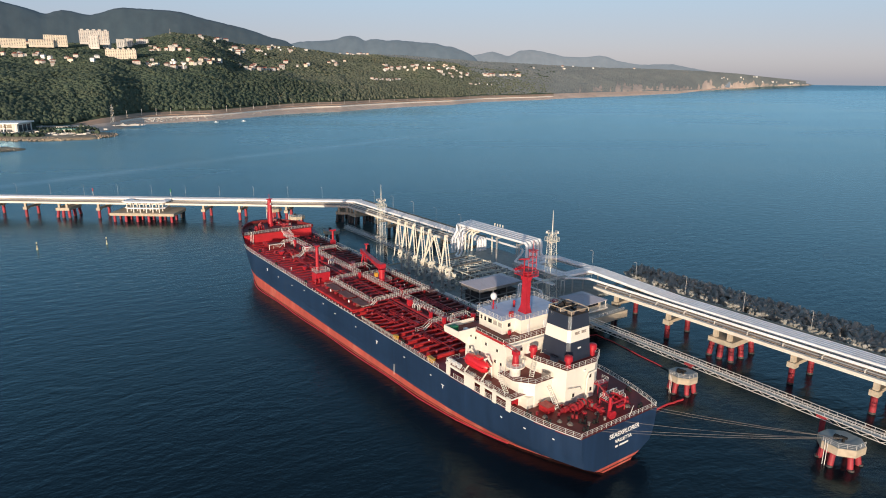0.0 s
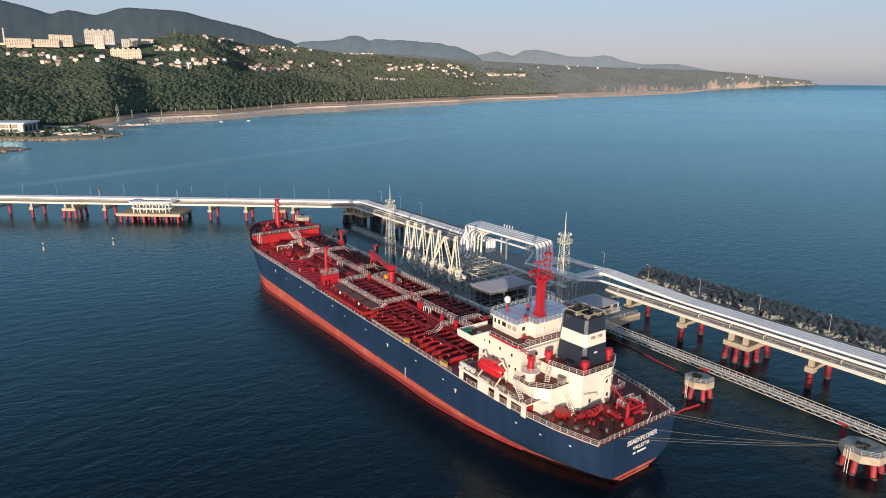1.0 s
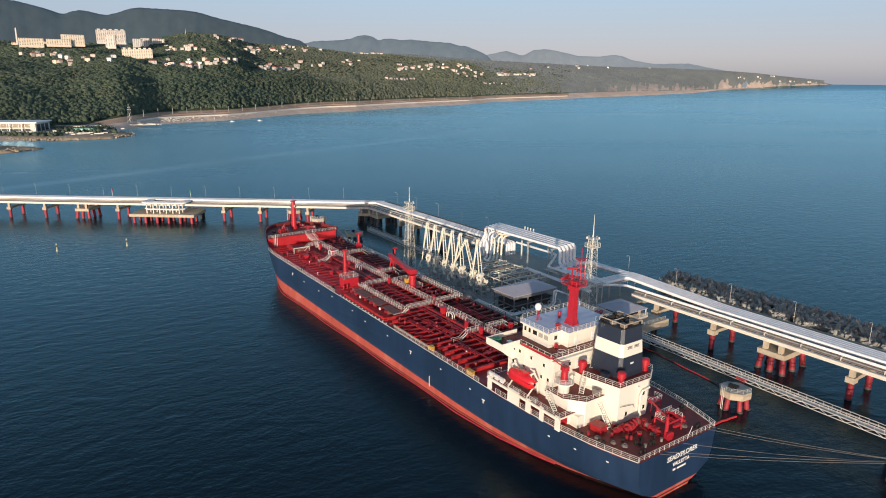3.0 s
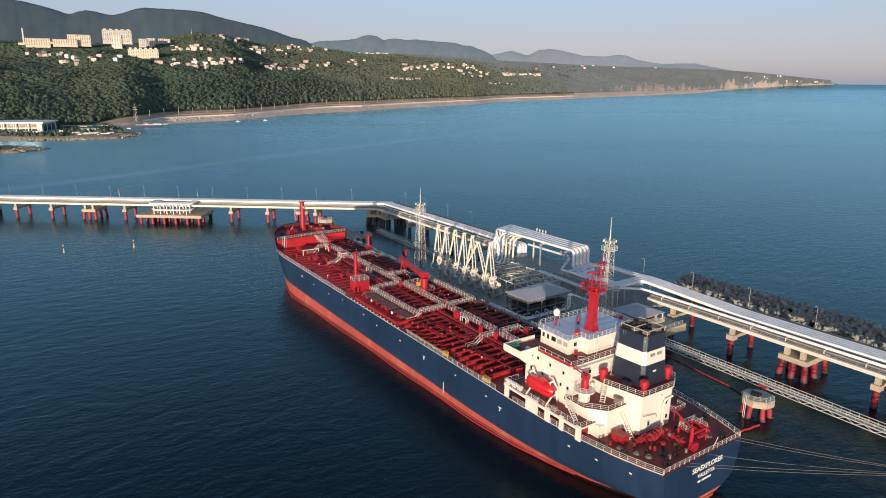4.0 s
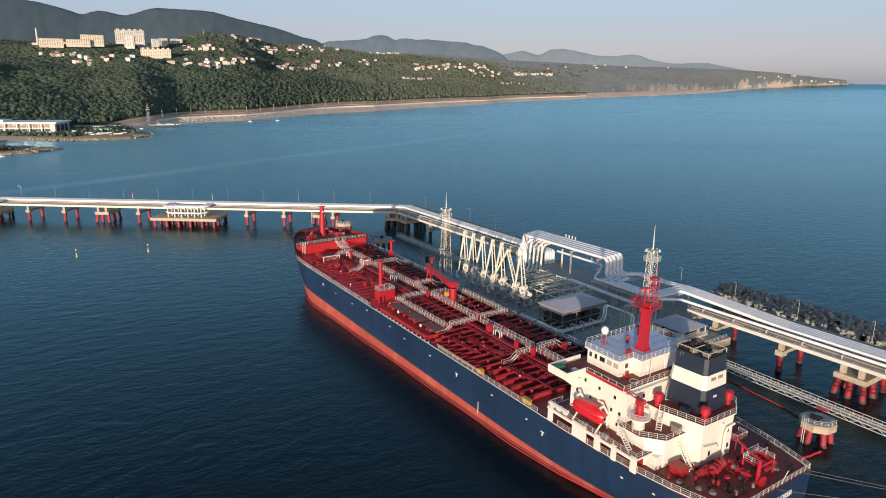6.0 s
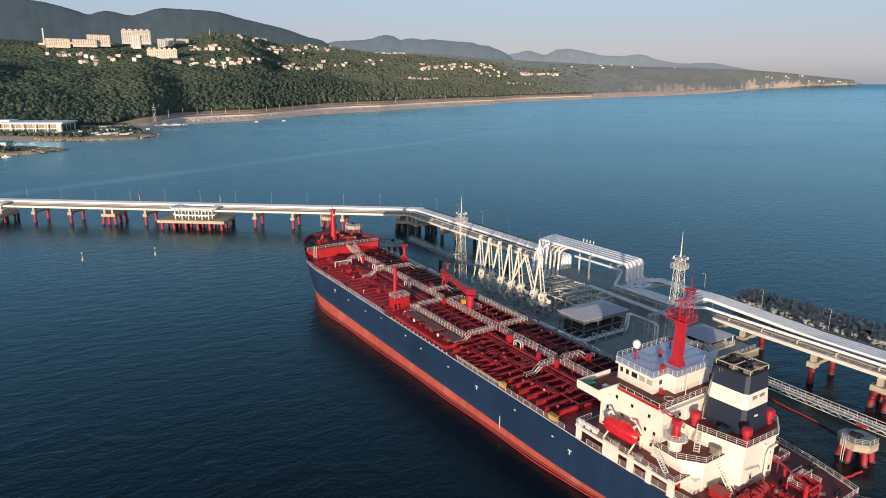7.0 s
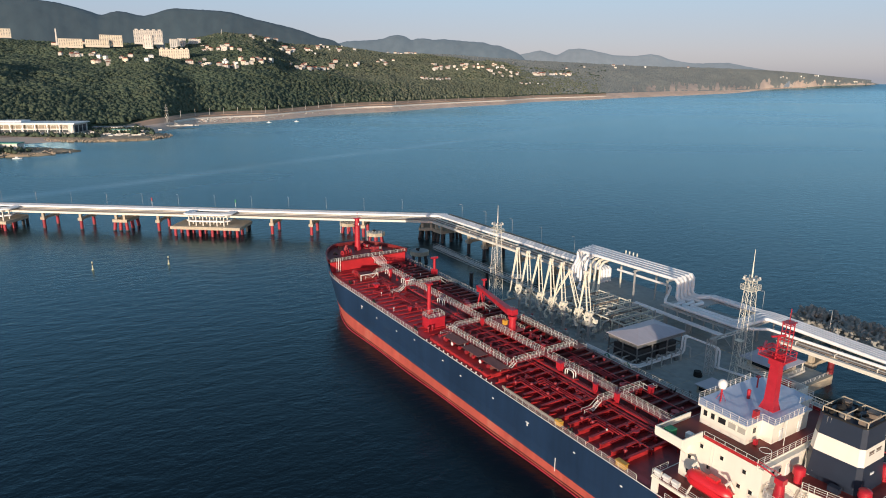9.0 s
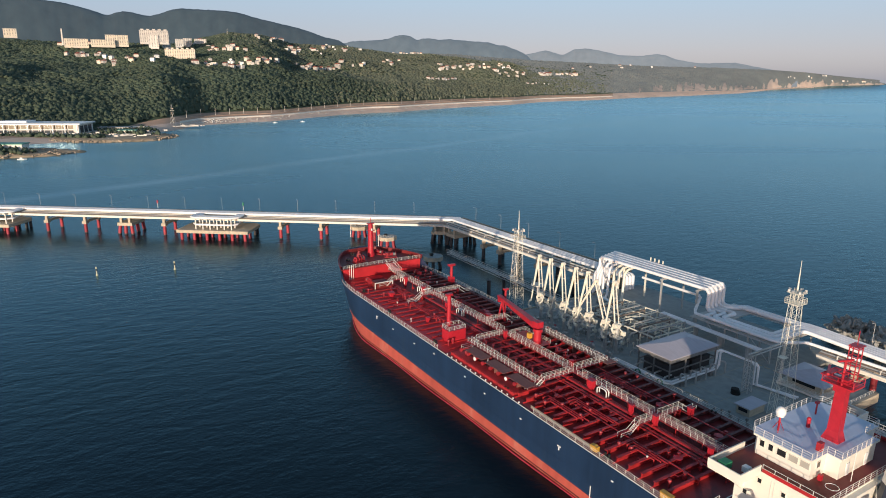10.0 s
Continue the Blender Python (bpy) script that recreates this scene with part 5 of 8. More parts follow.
part("roof_post", Mesh().cyl((35.2, -4.4, DT), (35.2, -4.4, DT + 2.0), 0.14, n=8).box((35.2, -4.4, DT + 2.1), (0.5, 0.7, 0.3)), M_RED, ship)
part("compass_binnacle", Mesh().cyl((33.6, 0.6, DT), (33.6, 0.6, DT + 1.3), 0.3, n=10).ball((33.6, 0.6, DT + 1.4), 0.35, 10, 5), M_RED, ship, "", True)
part("roof_locker", Mesh().box((29.0, 5.6, DT + 0.7), (0.7, 0.9, 1.3)), M_PIPE, ship)
part("halyard_post", Mesh().cyl((25.0, 3.6, DN), (25.0, 3.6, DN + 4.6), 0.06), M_RAIL, ship)
part("deck_marking_ring", Mesh().tube([(25.6 + 0.9 * math.cos(k * 0.524), 7.4 + 0.9 * math.sin(k * 0.524), DN + 0.06) for k in range(13)], 0.05, 4), M_WHITE, ship)

# funnel
FP = [(13.9, -5.0), (14.6, -5.7), (21.4, -5.7), (22.4, -4.7), (22.4, 1.8), (21.4, 2.7), (14.6, 2.2), (13.9, 1.5)]


def funnel_ring(z):
    k = 1 - 0.019 * (z - DC)
    return [(18.2 + (x - 18.2) * k, -1.7 + (y + 1.7) * k) for x, y in FP]


for z0, z1, m, lab in ((DC, 23.2, M_NAVY, "navy funnel base"), (23.2, 26.0, M_CREAM, "cream funnel band"), (26.0, 29.2, M_NAVY, "navy funnel top")):
    a, b = funnel_ring(z0), funnel_ring(z1)
    n = len(a)
    mm = Mesh().add([(*p, z0) for p in a] + [(*p, z1) for p in b], [(i, (i + 1) % n, n + (i + 1) % n, n + i) for i in range(n)] + [tuple(range(n, 2 * n)), tuple(range(n - 1, -1, -1))])
    part("funnel_casing", mm, m, ship, lab)
rim = Mesh()
b = funnel_ring(29.2)
rim.tube([(*p, 29.25) for p in b + b[:1]], 0.14, 5)
part("funnel_rim", rim, M_BLACK, ship)
for x, y, h, r in ((19.6, -0.4, 2.0, 0.55), (18.2, -2.6, 1.5, 0.42), (20.8, -2.6, 1.7, 0.38), (17.4, -0.6, 1.1, 0.36), (21.0, 0.6, 1.2, 0.3), (16.8, -1.8, 0.9, 0.3), (20.2, 0.8, 0.8, 0.35)):
    part("exhaust_pipe", Mesh().tube([(x, y, 28.6), (x, y, 29.2 + h * 0.45), (x - 0.5, y, 29.5 + h * 0.45)], r, 10), M_BLACK, ship, "sooty black exhaust pipe", True)
frame_bars = Mesh()
for x0, y0, x1, y1 in ((14.9, -4.4, 21.2, -4.4), (14.9, 1.0, 21.2, 1.4), (14.9, -4.4, 14.9, 1.0), (21.2, -4.4, 21.2, 1.4), (18.0, -4.4, 18.0, 1.2)):
    frame_bars.bar((x0, y0, 30.15), (x1, y1, 30.15), 0.16)
for x, y in ((14.9, -4.4), (21.2, -4.4), (14.9, 1.0), (21.2, 1.4), (18.0, -4.4), (18.0, 1.2)):
    frame_bars.bar((x, y, 29.1), (x, y, 30.2), 0.14)
part("funnel_top_frame", frame_bars, M_CONC, ship, "tan steel frame round the exhausts")
for x, y, w, d in ((16.2, -3.4, 1.6, 1.2), (20.2, -3.6, 1.2, 1.0), (15.8, 0.2, 1.2, 0.9)):
    part("exhaust_housing", Mesh().box((x, y, 29.65), (w, d, 0.9)), M_RUST, ship, "rust-brown exhaust housing")
part("exhaust_cover", Mesh().ball((18.6, 0.1, 29.4), 0.9, 10, 5, 0.7), M_STEEL, ship, "", True)
# plain bars stand in for the emblem panels on the aft face
for y in (-2.8, -0.7):
    part("funnel_mark", Mesh().box((14.42, y, 25.28), (0.12, 1.5, 0.12)).box((14.42, y, 24.8), (0.12, 1.5, 0.12)).box((14.42, y, 25.04), (0.08, 1.3, 0.2)), M_RUST, ship, "brown bars for the mark on the cream band")
part("funnel_vent_grille", Mesh().box((14.1, -1.4, 21.6), (0.14, 0.9, 0.35)).box((17.0, 1.62, 21.8), (0.9, 0.1, 0.35), 6), M_WHITE, ship)
part("funnel_ladder", Mesh().bar((19.6, 2.05, DC), (19.6, 1.75, 29), 0.07).bar((20.1, 2.1, DC), (20.1, 1.8, 29), 0.07), M_STEEL, ship)
part("funnel_side_cabinet", Mesh().box((19.4, -5.0, 24.5), (2.6, 0.6, 3.6)), M_RED, ship)
for s, y in ((20.8, 6.0), (12.6, 3.4), (14.2, -6.0)):
    part("ventilator", Mesh().cyl((s, y, DC), (s, y, DC + 1.7), 0.62, n=14).cyl((s, y, DC + 1.5), (s, y, DC + 2.5), 0.95, 0.9, n=14).ball((s, y, DC + 2.5), 0.9, 14, 6, 0.35), M_RED, ship, "bright red mushroom ventilator", True)
part("casing_deck_box", Mesh().box((15.6, 6.9, DB + 0.7), (1.5, 1.2, 1.3)), M_ROPE, ship, "tan canvas-covered box")
part("casing_deck_gear", Mesh().box((16.6, 3.6, DC + 0.5), (1.6, 1.0, 0.9)), M_NAVY, ship)

# provision crane on a railed drum
part("crane_drum", Mesh().cyl((20.4, 11.6, DB), (20.4, 11.6, DB + 2.1), 1.2, n=18).cyl((20.4, 11.6, DB + 2.1), (20.4, 11.6, DB + 2.35), 2.1, n=20), M_CREAM, ship, "", True)
railing(ship, [(20.4 + 2.0 * math.cos(k * 0.628), 11.6 + 2.0 * math.sin(k * 0.628), DB + 2.35) for k in range(11)], 1.0, step=1.3)
part("provision_crane", Mesh().cyl((20.4, 11.6, DB + 2.3), (20.4, 11.6, DB + 5.0), 0.85, 0.6, n=14).box((20.4, 11.6, DB + 5.2), (1.3, 1.3, 0.9)).bar((20.6, 11.6, DB + 5.3), (24.2, 12.6, DB + 6.6), 0.22).bar((20.6, 11.2, DB + 5.9), (23.8, 12.4, DB + 6.9), 0.08), M_RED, ship, "red provision crane", True)

# lifeboats and davits
def lifeboat(side):
    boat = Mesh()
    L0, L1 = 25.4, 33.4
    rings = []
    for i in range(13):
        u = i / 12
        w = 1.5 * max(0.05, 1 - abs(2 * u - 1) ** 4.5) ** 0.5
        h = 1.25 * max(0.08, 1 - abs(2 * u - 1) ** 6) ** 0.5
        s = L0 + (L1 - L0) * u
        ring = []
        for k in range(12):
            a = 2 * math.pi * k / 12
            z = math.sin(a)
            ring.append((s, side * 15.0 + w * math.cos(a) * (1.0 if z < 0 else 0.86), DA + 3.2 + (h * 1.35 * z if z < 0 else h * 1.05 * z)))
        rings.append(ring)
    v = [p for r in rings for p in r]
    boat.add(v, [(i * 12 + k, i * 12 + (k + 1) % 12, (i + 1) * 12 + (k + 1) % 12, (i + 1) * 12 + k) for i in range(12) for k in range(12)])
    part("lifeboat", boat, M_BOAT, ship, "bright orange-red enclosed lifeboat in davits", True)
    part("lifeboat_canopy", Mesh().box((28.8, side * 15.0, DA + 4.55), (1.8, 1.2, 0.6)).box((29.4, side * 15.0, DA + 3.22), (7.2, 2.62, 0.14)), M_BOAT, ship)
    for s in (26.4, 32.4):
        part("davit", Mesh().tube([(s, side * 13.0, DA), (s, side * 13.2, DA + 3.4), (s, side * 14.4, DA + 5.2), (s, side * 15.4, DA + 5.0)], 0.22, 6).tube([(s, side * 16.2, DA), (s, side * 13.3, DA + 3.0)], 0.18, 6).bar((s, side * 15.2, DA + 5.0), (s, side * 15.0, DA + 4.1), 0.06), M_CREAM, ship, "cream lifeboat davit")


lifeboat(1)
lifeboat(-1)
for side in (1, -1):
    for s in (38.2, 36.4, 34.6):
        part("liferaft_canister", Mesh().cyl((s - 0.65, side * 16.0, DA + 0.75), (s + 0.65, side * 16.0, DA + 0.75), 0.42, n=12).box((s, side * 16.0, DA + 0.2), (1.0, 0.5, 0.4)), M_WHITE, ship, "white life-raft canister", True)
for s, y in ((29.4, 16.0), (24.2, 15.9)):
    part("davit_winch", Mesh().box((s, y, DA + 0.5), (1.2, 0.8, 0.9)), M_STEEL, ship)
part("hose_box", Mesh().box((18.4, 13.6, D0 + 0.6), (0.4, 0.9, 0.7)), M_RED, ship)

# ---- poop deck gear ----
mooring_winch(8.8, 3.4, D0, 12)
mooring_winch(6.4, -7.2, D0, 80)
mooring_winch(6.2, 0.6, D0, 90, 0.8)
put_bollards([(2.0, 8.6, 80), (2.0, -8.6, 100), (8.5, 12.8, 15), (13, 14.0, 10), (8.5, -12.8, -15), (3.0, 4.6, 90), (4.4, 7.0, 30)], D0)
for x, y in ((3.4, -0.6), (3.4, -5.0), (6.6, -0.6), (6.6, -5.0)):
    part("platform_post", Mesh().bar((x, y, D0), (x, y, D0 + 2.4), 0.26), M_RED, ship, "bright red platform post")
for p, q, w in (((3.4, -0.6), (3.4, -5.0), 0.3), ((6.6, -0.6), (6.6, -5.0), 0.24), ((3.55, -0.6), (6.48, -0.6), 0.24), ((3.55, -5.0), (6.48, -5.0), 0.24)):
    part("platform_beam", Mesh().bar((*p, D0 + 2.5), (*q, D0 + 2.5), w), M_RED, ship, "bright red platform beam")
part("platform_brace", Mesh().bar((3.53, -5.0, D0 + 1.3), (6.47, -5.0, D0 + 1.3), 0.18), M_RED, ship)
part("platform_panel", Mesh().box((3.4, -3.7, D0 + 1.3), (0.5, 2.3, 0.5)), M_RED, ship)
railing(ship, [(3.4, -0.6, D0 + 2.6), (6.6, -0.6, D0 + 2.6), (6.6, -5.0, D0 + 2.6), (3.4, -5.0, D0 + 2.6)], 1.0)
part("stern_crane", Mesh().cyl((3.0, 0.4, D0), (3.0, 0.4, D0 + 4.6), 0.42, 0.3, n=10).bar((3.0, 0.4, D0 + 4.3), (10.8, -4.4, D0 + 3.3), 0.34).cyl((2.2, 0.4, D0 + 0.8), (1.9, 0.4, D0 + 0.8), 1.0, n=14).box((2.6, 0.4, D0 + 0.8), (0.9, 1.0, 1.4)), M_RED, ship, "bright red stern crane with lowered jib")
part("poop_hatch", Mesh().box((12.4, 9.4, D0 + 0.7), (2.6, 2.2, 1.3)).box((12.4, 9.4, D0 + 1.4), (2.9, 2.5, 0.12)), M_PIPE, ship)
for s, y, r in ((9.6, 6.6, 0.6), (10.2, 5.0, 0.5), (9.9, 7.6, 0.45)):
    part("cable_reel", Mesh().cyl((s, y - 0.4, D0 + r), (s, y + 0.4, D0 + r), r, n=12).cyl((s, y - 0.45, D0 + r), (s, y - 0.4, D0 + r), r * 1.3, n=12), M_GEAR, ship, "", True)
for s, y in ((5.0, 5.4), (4.2, 2.4), (7.2, 5.8), (4.8, -0.2), (3.0, 6.6), (2.6, 2.2), (6.8, 8.6), (9.0, -3.2)):
    part("fairlead_roller", Mesh().cyl((s, y, D0), (s, y, D0 + 0.7), 0.25, n=8).cyl((s, y, D0 + 0.7), (s, y, D0 + 0.8), 0.34, n=8), M_BLACK if s > 4 else M_ROPE, ship, "", True)
for s, y, h in ((5.6, -3.4, 1.4), (7.4, -1.6, 1.2), (8.4, 0.2, 1.5), (9.8, -5.8, 2.2), (10.2, 1.6, 1.3), (6.2, 4.4, 1.0)):
    part("poop_ventilator", Mesh().cyl((s, y, D0), (s, y, D0 + h), 0.3, n=8).cyl((s, y, D0 + h - 0.3), (s, y, D0 + h), 0.5, n=10), M_RED, ship, "", True)
part("aft_gallery", Mesh().box((11.4, -6.2, D0 + 2.7), (1.9, 3.4, 0.16)).cyl((10.6, -7.7, D0), (10.6, -7.7, D0 + 2.7), 0.1).cyl((10.6, -4.7, D0), (10.6, -4.7, D0 + 2.7), 0.1), M_RED, ship)
railing(ship, [(12.0, -4.6, D0 + 2.8), (10.5, -4.6, D0 + 2.8), (10.5, -7.8, D0 + 2.8), (12.3, -7.8, D0 + 2.8)], 1.0)
for k in range(6):                        # coiled ropes and drums on the poop
    s, y, r = ((5.4, 9.6, 0.6), (7.4, 10.6, 0.5), (10.4, 11.8, 0.55), (3.6, -6.4, 0.6), (8.2, -9.8, 0.6), (5.2, 1.6, 0.5))[k]
    c = Mesh()
    for j in range(3):
        c.tube([(s + (r - 0.1 * j) * math.cos(i * 0.63), y + (r - 0.1 * j) * math.sin(i * 0.63), D0 + 0.12 + 0.14 * j) for i in range(11)], 0.09, 5)
    part("rope_coil", c, M_ROPE, ship, "", True)
for s, y in ((6.4, 6.6), (7.0, 7.2), (9.2, 9.0), (4.0, -0.9), (8.6, -6.0), (11.2, 6.0), (12.2, 12.4)):
    part("deck_drum", Mesh().cyl((s, y, D0), (s, y, D0 + 0.85), 0.3, n=12).cyl((s, y, D0 + 0.4), (s, y, D0 + 0.46), 0.32, n=12), M_GEAR, ship, "", True)
part("mast_stay_frame", Mesh().tube([(6.6, -5.0, D0), (6.6, -5.0, D0 + 2.2), (6.6, -8.4, D0 + 2.2), (6.6, -8.4, D0)], 0.09, 6).tube([(8.4, -5.0, D0), (8.4, -5.0, D0 + 2.0), (8.4, -8.4, D0 + 2.0), (8.4, -8.4, D0)], 0.09, 6), M_RAIL, ship)
part("flagstaff", Mesh().cyl((0.6, -3.2, D0), (-0.2, -3.2, D0 + 3.0), 0.06), M_RAIL, ship)


# ---- writing and marks on the hull ----
def lettering(text, size, m, name, label):
    cu = bpy.data.curves.new("text", "FONT")
    cu.offset = 0.025
    cu.body, cu.size, cu.extrude, cu.align_x, cu.align_y = text, size, 0.02, "CENTER", "CENTER"
    o = bpy.data.objects.new("text", cu)
    scene.collection.objects.link(o)
    bpy.context.view_layer.update()
    me = bpy.data.meshes.new_from_object(o.evaluated_get(bpy.context.evaluated_depsgraph_get()))
    bpy.data.objects.remove(o)
    me.materials.clear()
    me.materials.append(M_WHITE)
    ob = part(name, me, M_WHITE, ship, label)
    ob.matrix_basis = m
    return ob


def transom(y, z):
    return Matrix.Translation((-0.05, y, z)) @ Matrix(((0, 0, -1, 0), (-1, 0, 0, 0), (0, 1, 0, 0), (0, 0, 0, 1)))


lettering("SEAEXPLORER", 1.5, transom(-1.3, 7.9), "ship_name", "white letters SEAEXPLORER")
lettering("VALLETTA", 1.15, transom(-1.1, 6.3), "home_port", "white letters VALLETTA")
part("registry_mark", Mesh().box((-0.04, 0.9, 5.1), (0.05, 0.8, 0.45)).box((-0.04, -1.4, 5.1), (0.05, 2.8, 0.42)), M_WHITE, ship, "white painted registry bars")
for s, z in ((40, 6.4), (71, 6.8), (150, 7.4)):
    y = half_breadth(s, z)
    part("hull_mark", Mesh().box((s, y + 0.03, z + 0.4), (1.0, 0.1, 0.22)).box((s, y + 0.03, z), (0.24, 0.1, 0.9)), M_WHITE, ship, "white tug push mark")
part("draught_mark", Mesh().box((62, HALF + 0.02, 2.2), (0.16, 0.08, 3.0)), M_RAIL, ship)
for s in (6, 13, 19.5, 45, 57, 83, 96, 104, 118, 128, 140):
    z = D0 - 2.4 - 0.6 * math.sin(s)
    part("hull_scupper", Mesh().box((s, half_breadth(s, z) + 0.02, z), (0.55, 0.1, 0.25)), M_WHITE, ship)

# ---- the berth: platform, loading arms, pipework ----
PZ = 6.0                                  # platform floor
TY = -76.0                                # middle line of the trestle beside the ship
TRESTLE = BERTH @ pose(0, TY, 0)
LEFT = pose(-58.0, 370.5, 0, 0, 0, 180)   # trestle to the shore, x running away to the west

platform = thing("loading_platform", BERTH, "grey concrete loading platform on dark piles beside the ship", "platform")
part("platform_deck", Mesh().prism(rect(52, 141, -66.5, -23.0), PZ - 1.3, PZ), M_DECKC, platform)
part("platform_back_deck", Mesh().prism(rect(68, 141, -84.5, -66.5), PZ - 1.3, PZ), M_DECKC, platform)
part("platform_face_beam", Mesh().prism(rect(51.8, 141.2, -23.0, -22.2), PZ - 2.2, PZ + 0.35), M_CONC, platform)
for s in (51.3, 141.2):
    part("platform_end_beam", Mesh().prism(rect(s, s + 0.7, -66.5, -22.2), PZ - 2.0, PZ + 0.3), M_CONC, platform)
pile = Mesh().cyl((0, 0, -6), (0, 0, PZ - 1.3), 0.6, n=12).data("pile", M_PILED, True)
for s in np.arange(55, 141, 8.4):
    for y in (-26, -36, -46, -56, -64, -76):
        if y < -70 and s < 70:
            continue
        o = new("pile", pile)
        o.parent, o.location = platform, (s, y, 0)
joint = Mesh()
for s in np.arange(60, 141, 9.0):
    joint.box((s, -44.5, PZ + 0.006), (0.12, 42, 0.012))
for y in (-33, -44, -55):
    joint.box((96, y, PZ + 0.006), (88, 0.12, 0.012))
part("deck_joints", joint, M_CONC, platform)
for s in (60, 78, 96, 114, 132):
    part("fender", Mesh().box((s, -19.6, 4.0), (3.4, 1.0, 5.4)).cyl((s, -22.3, 4.4), (s, -20.0, 4.4), 0.9, n=12), M_BLACK, platform, "black rubber-faced fender panel")
railing(platform, [(52.2, -65.8, PZ), (52.2, -23.4, PZ)], 1.1, step=2)
railing(platform, [(52.2, -23.0, PZ + 0.35), (100, -23.0, PZ + 0.35)], 1.1, step=2.2)
kerb = Mesh()
for s0, s1, y in ((70, 98, -28.2), (66, 104, -57.4)):
    for k in range(int((s1 - s0) / 2.4)):
        kerb.box((s0 + k * 2.4 + 0.8, y, PZ + 0.1), (1.5, 0.25, 0.2))
part("kerb_blocks", kerb, M_CONC, platform)


def loading_arm(s, lean, spread, h, fz, grp="marine loading arms"):
    """A marine loading arm standing folded: riser, paired inboard boom, hanging outboard arm, counterweight and coupler."""
    a = thing("marine_loader", BERTH @ pose(s, -31.0, PZ), "cream marine loading arm folded upright on the platform", "loading arm", grp)
    part("riser", Mesh().cyl((0, 0, 0), (0, 0, 7.6), 0.5, n=12).cyl((0, 0, 0), (0, 0, 0.5), 0.9, n=12).cyl((0, 0, 7.0), (0, 0, 8.2), 0.72, n=12).tube([(0, 0, 1.5), (0, -2.0, 1.5), (0, -2.6, 0.9), (0, -2.6, 0)], 0.32, 8), M_GALV, a, "", True)
    top = (lean, 0.2, h)
    boom = Mesh().tube([(0.5, 0.45, 7.6), (lean + 0.3, 0.4, h - 0.1)], 0.21, 8).tube([(-0.35, -0.3, 7.2), (lean - 0.15, -0.1, h + 0.4)], 0.14, 6)
    for u in (0.3, 0.65):
        boom.bar((0.4 + (lean - 0.2) * u, 0.35, 7.6 + (h - 7.7) * u), (-0.3 + lean * u, -0.2, 7.4 + (h - 7.2) * u), 0.1)
    part("inboard_boom", boom, M_ARM, a, "", True)
    foot = (spread, 1.6, fz + 2.2)
    part("outboard_arm", Mesh().tube([top, foot], 0.2, 8).tube([(lean, 0.7, h + 0.3), (spread * 0.8 + lean * 0.2, 1.6, fz + 4.6)], 0.13, 5), M_ARM, a, "", True)
    part("stay_cable", Mesh().tube([(lean * 0.6, -0.6, h * 0.62), (lean, 0.1, h + 0.5), (spread * 0.5 + lean * 0.5, 0.8, h * 0.72)], 0.07, 5), M_ARM, a)
    part("swivel", Mesh().cyl((-0.9, 0.3, 7.9), (1.1, 0.3, 7.9), 0.58, n=14).cyl((0.2, -0.6, 6.3), (0.2, 1.1, 6.3), 0.45, n=12).tube([(0.9, 0.5, 7.9), (1.2, 0.8, 6.8), (0.4, 0.8, 5.6), (0.1, 0.5, 4.6)], 0.32, 8), M_ARM, a, "", True)
    part("apex_sheave", Mesh().cyl((lean, -0.35, h), (lean, 0.55, h), 0.5, n=14).cyl((lean, -0.45, h), (lean, 0.65, h), 0.15, n=8), M_ARM, a, "", True)
    part("coupler", Mesh().tube([foot, (spread + 0.7, 1.9, fz + 1.3), (spread + 0.6, 2.1, fz + 0.4), (spread - 0.3, 2.2, fz)], 0.3, 8).cyl((spread - 0.6, 2.2, fz), (spread, 2.2, fz), 0.48, n=10), M_ARM, a, "", True)
    part("counterweight", Mesh().box((-lean * 0.25 - 0.3, -1.6, 5.6), (1.1, 0.8, 1.1)).bar((0, 0, 7.6), (-lean * 0.25 - 0.3, -1.6, 5.8), 0.3).cyl((0.2, -1.0, 7.9), (0.2, 1.1, 7.9), 0.7, n=16), M_ARM, a, "", True)
    part("service_ladder", Mesh().bar((0.7, -0.6, 0), (0.7, -0.6, 7.5), 0.06).bar((1.1, -0.6, 0), (1.1, -0.6, 7.5), 0.06), M_GALV, a)
    part("service_gallery", Mesh().box((0, 0, 4.6), (2.8, 2.6, 0.12)), M_GALV, a)
    railing(a, [(-1.4, 1.3, 4.66), (1.4, 1.3, 4.66), (1.4, -1.3, 4.66), (-1.4, -1.3, 4.66)], 1.0, step=1.3, material=M_ARM)
    part("hydraulic_box", Mesh().box((1.4, -1.4, 0.8), (0.9, 0.7, 1.6)), M_GALV, a)


# riser, apex and coupler along the berth, heights of apex and coupler
for s, apex, foot, h, fz in ((132.5, 134.0, 135.5, 19.8, 3.4), (127.5, 128.9, 130.2, 19.8, 4.6), (122.0, 123.5, 126.2, 19.8, 3.4), (116.6, 118.1, 120.1, 19.8, 4.0), (111.8, 113.3, 115.2, 19.8, 4.2), (105.4, 110.0, 117.4, 18.2, 2.6), (101.4, 103.4, 104.4, 19.6, 4.2)):
    loading_arm(s, apex - s, foot - s, h, fz)

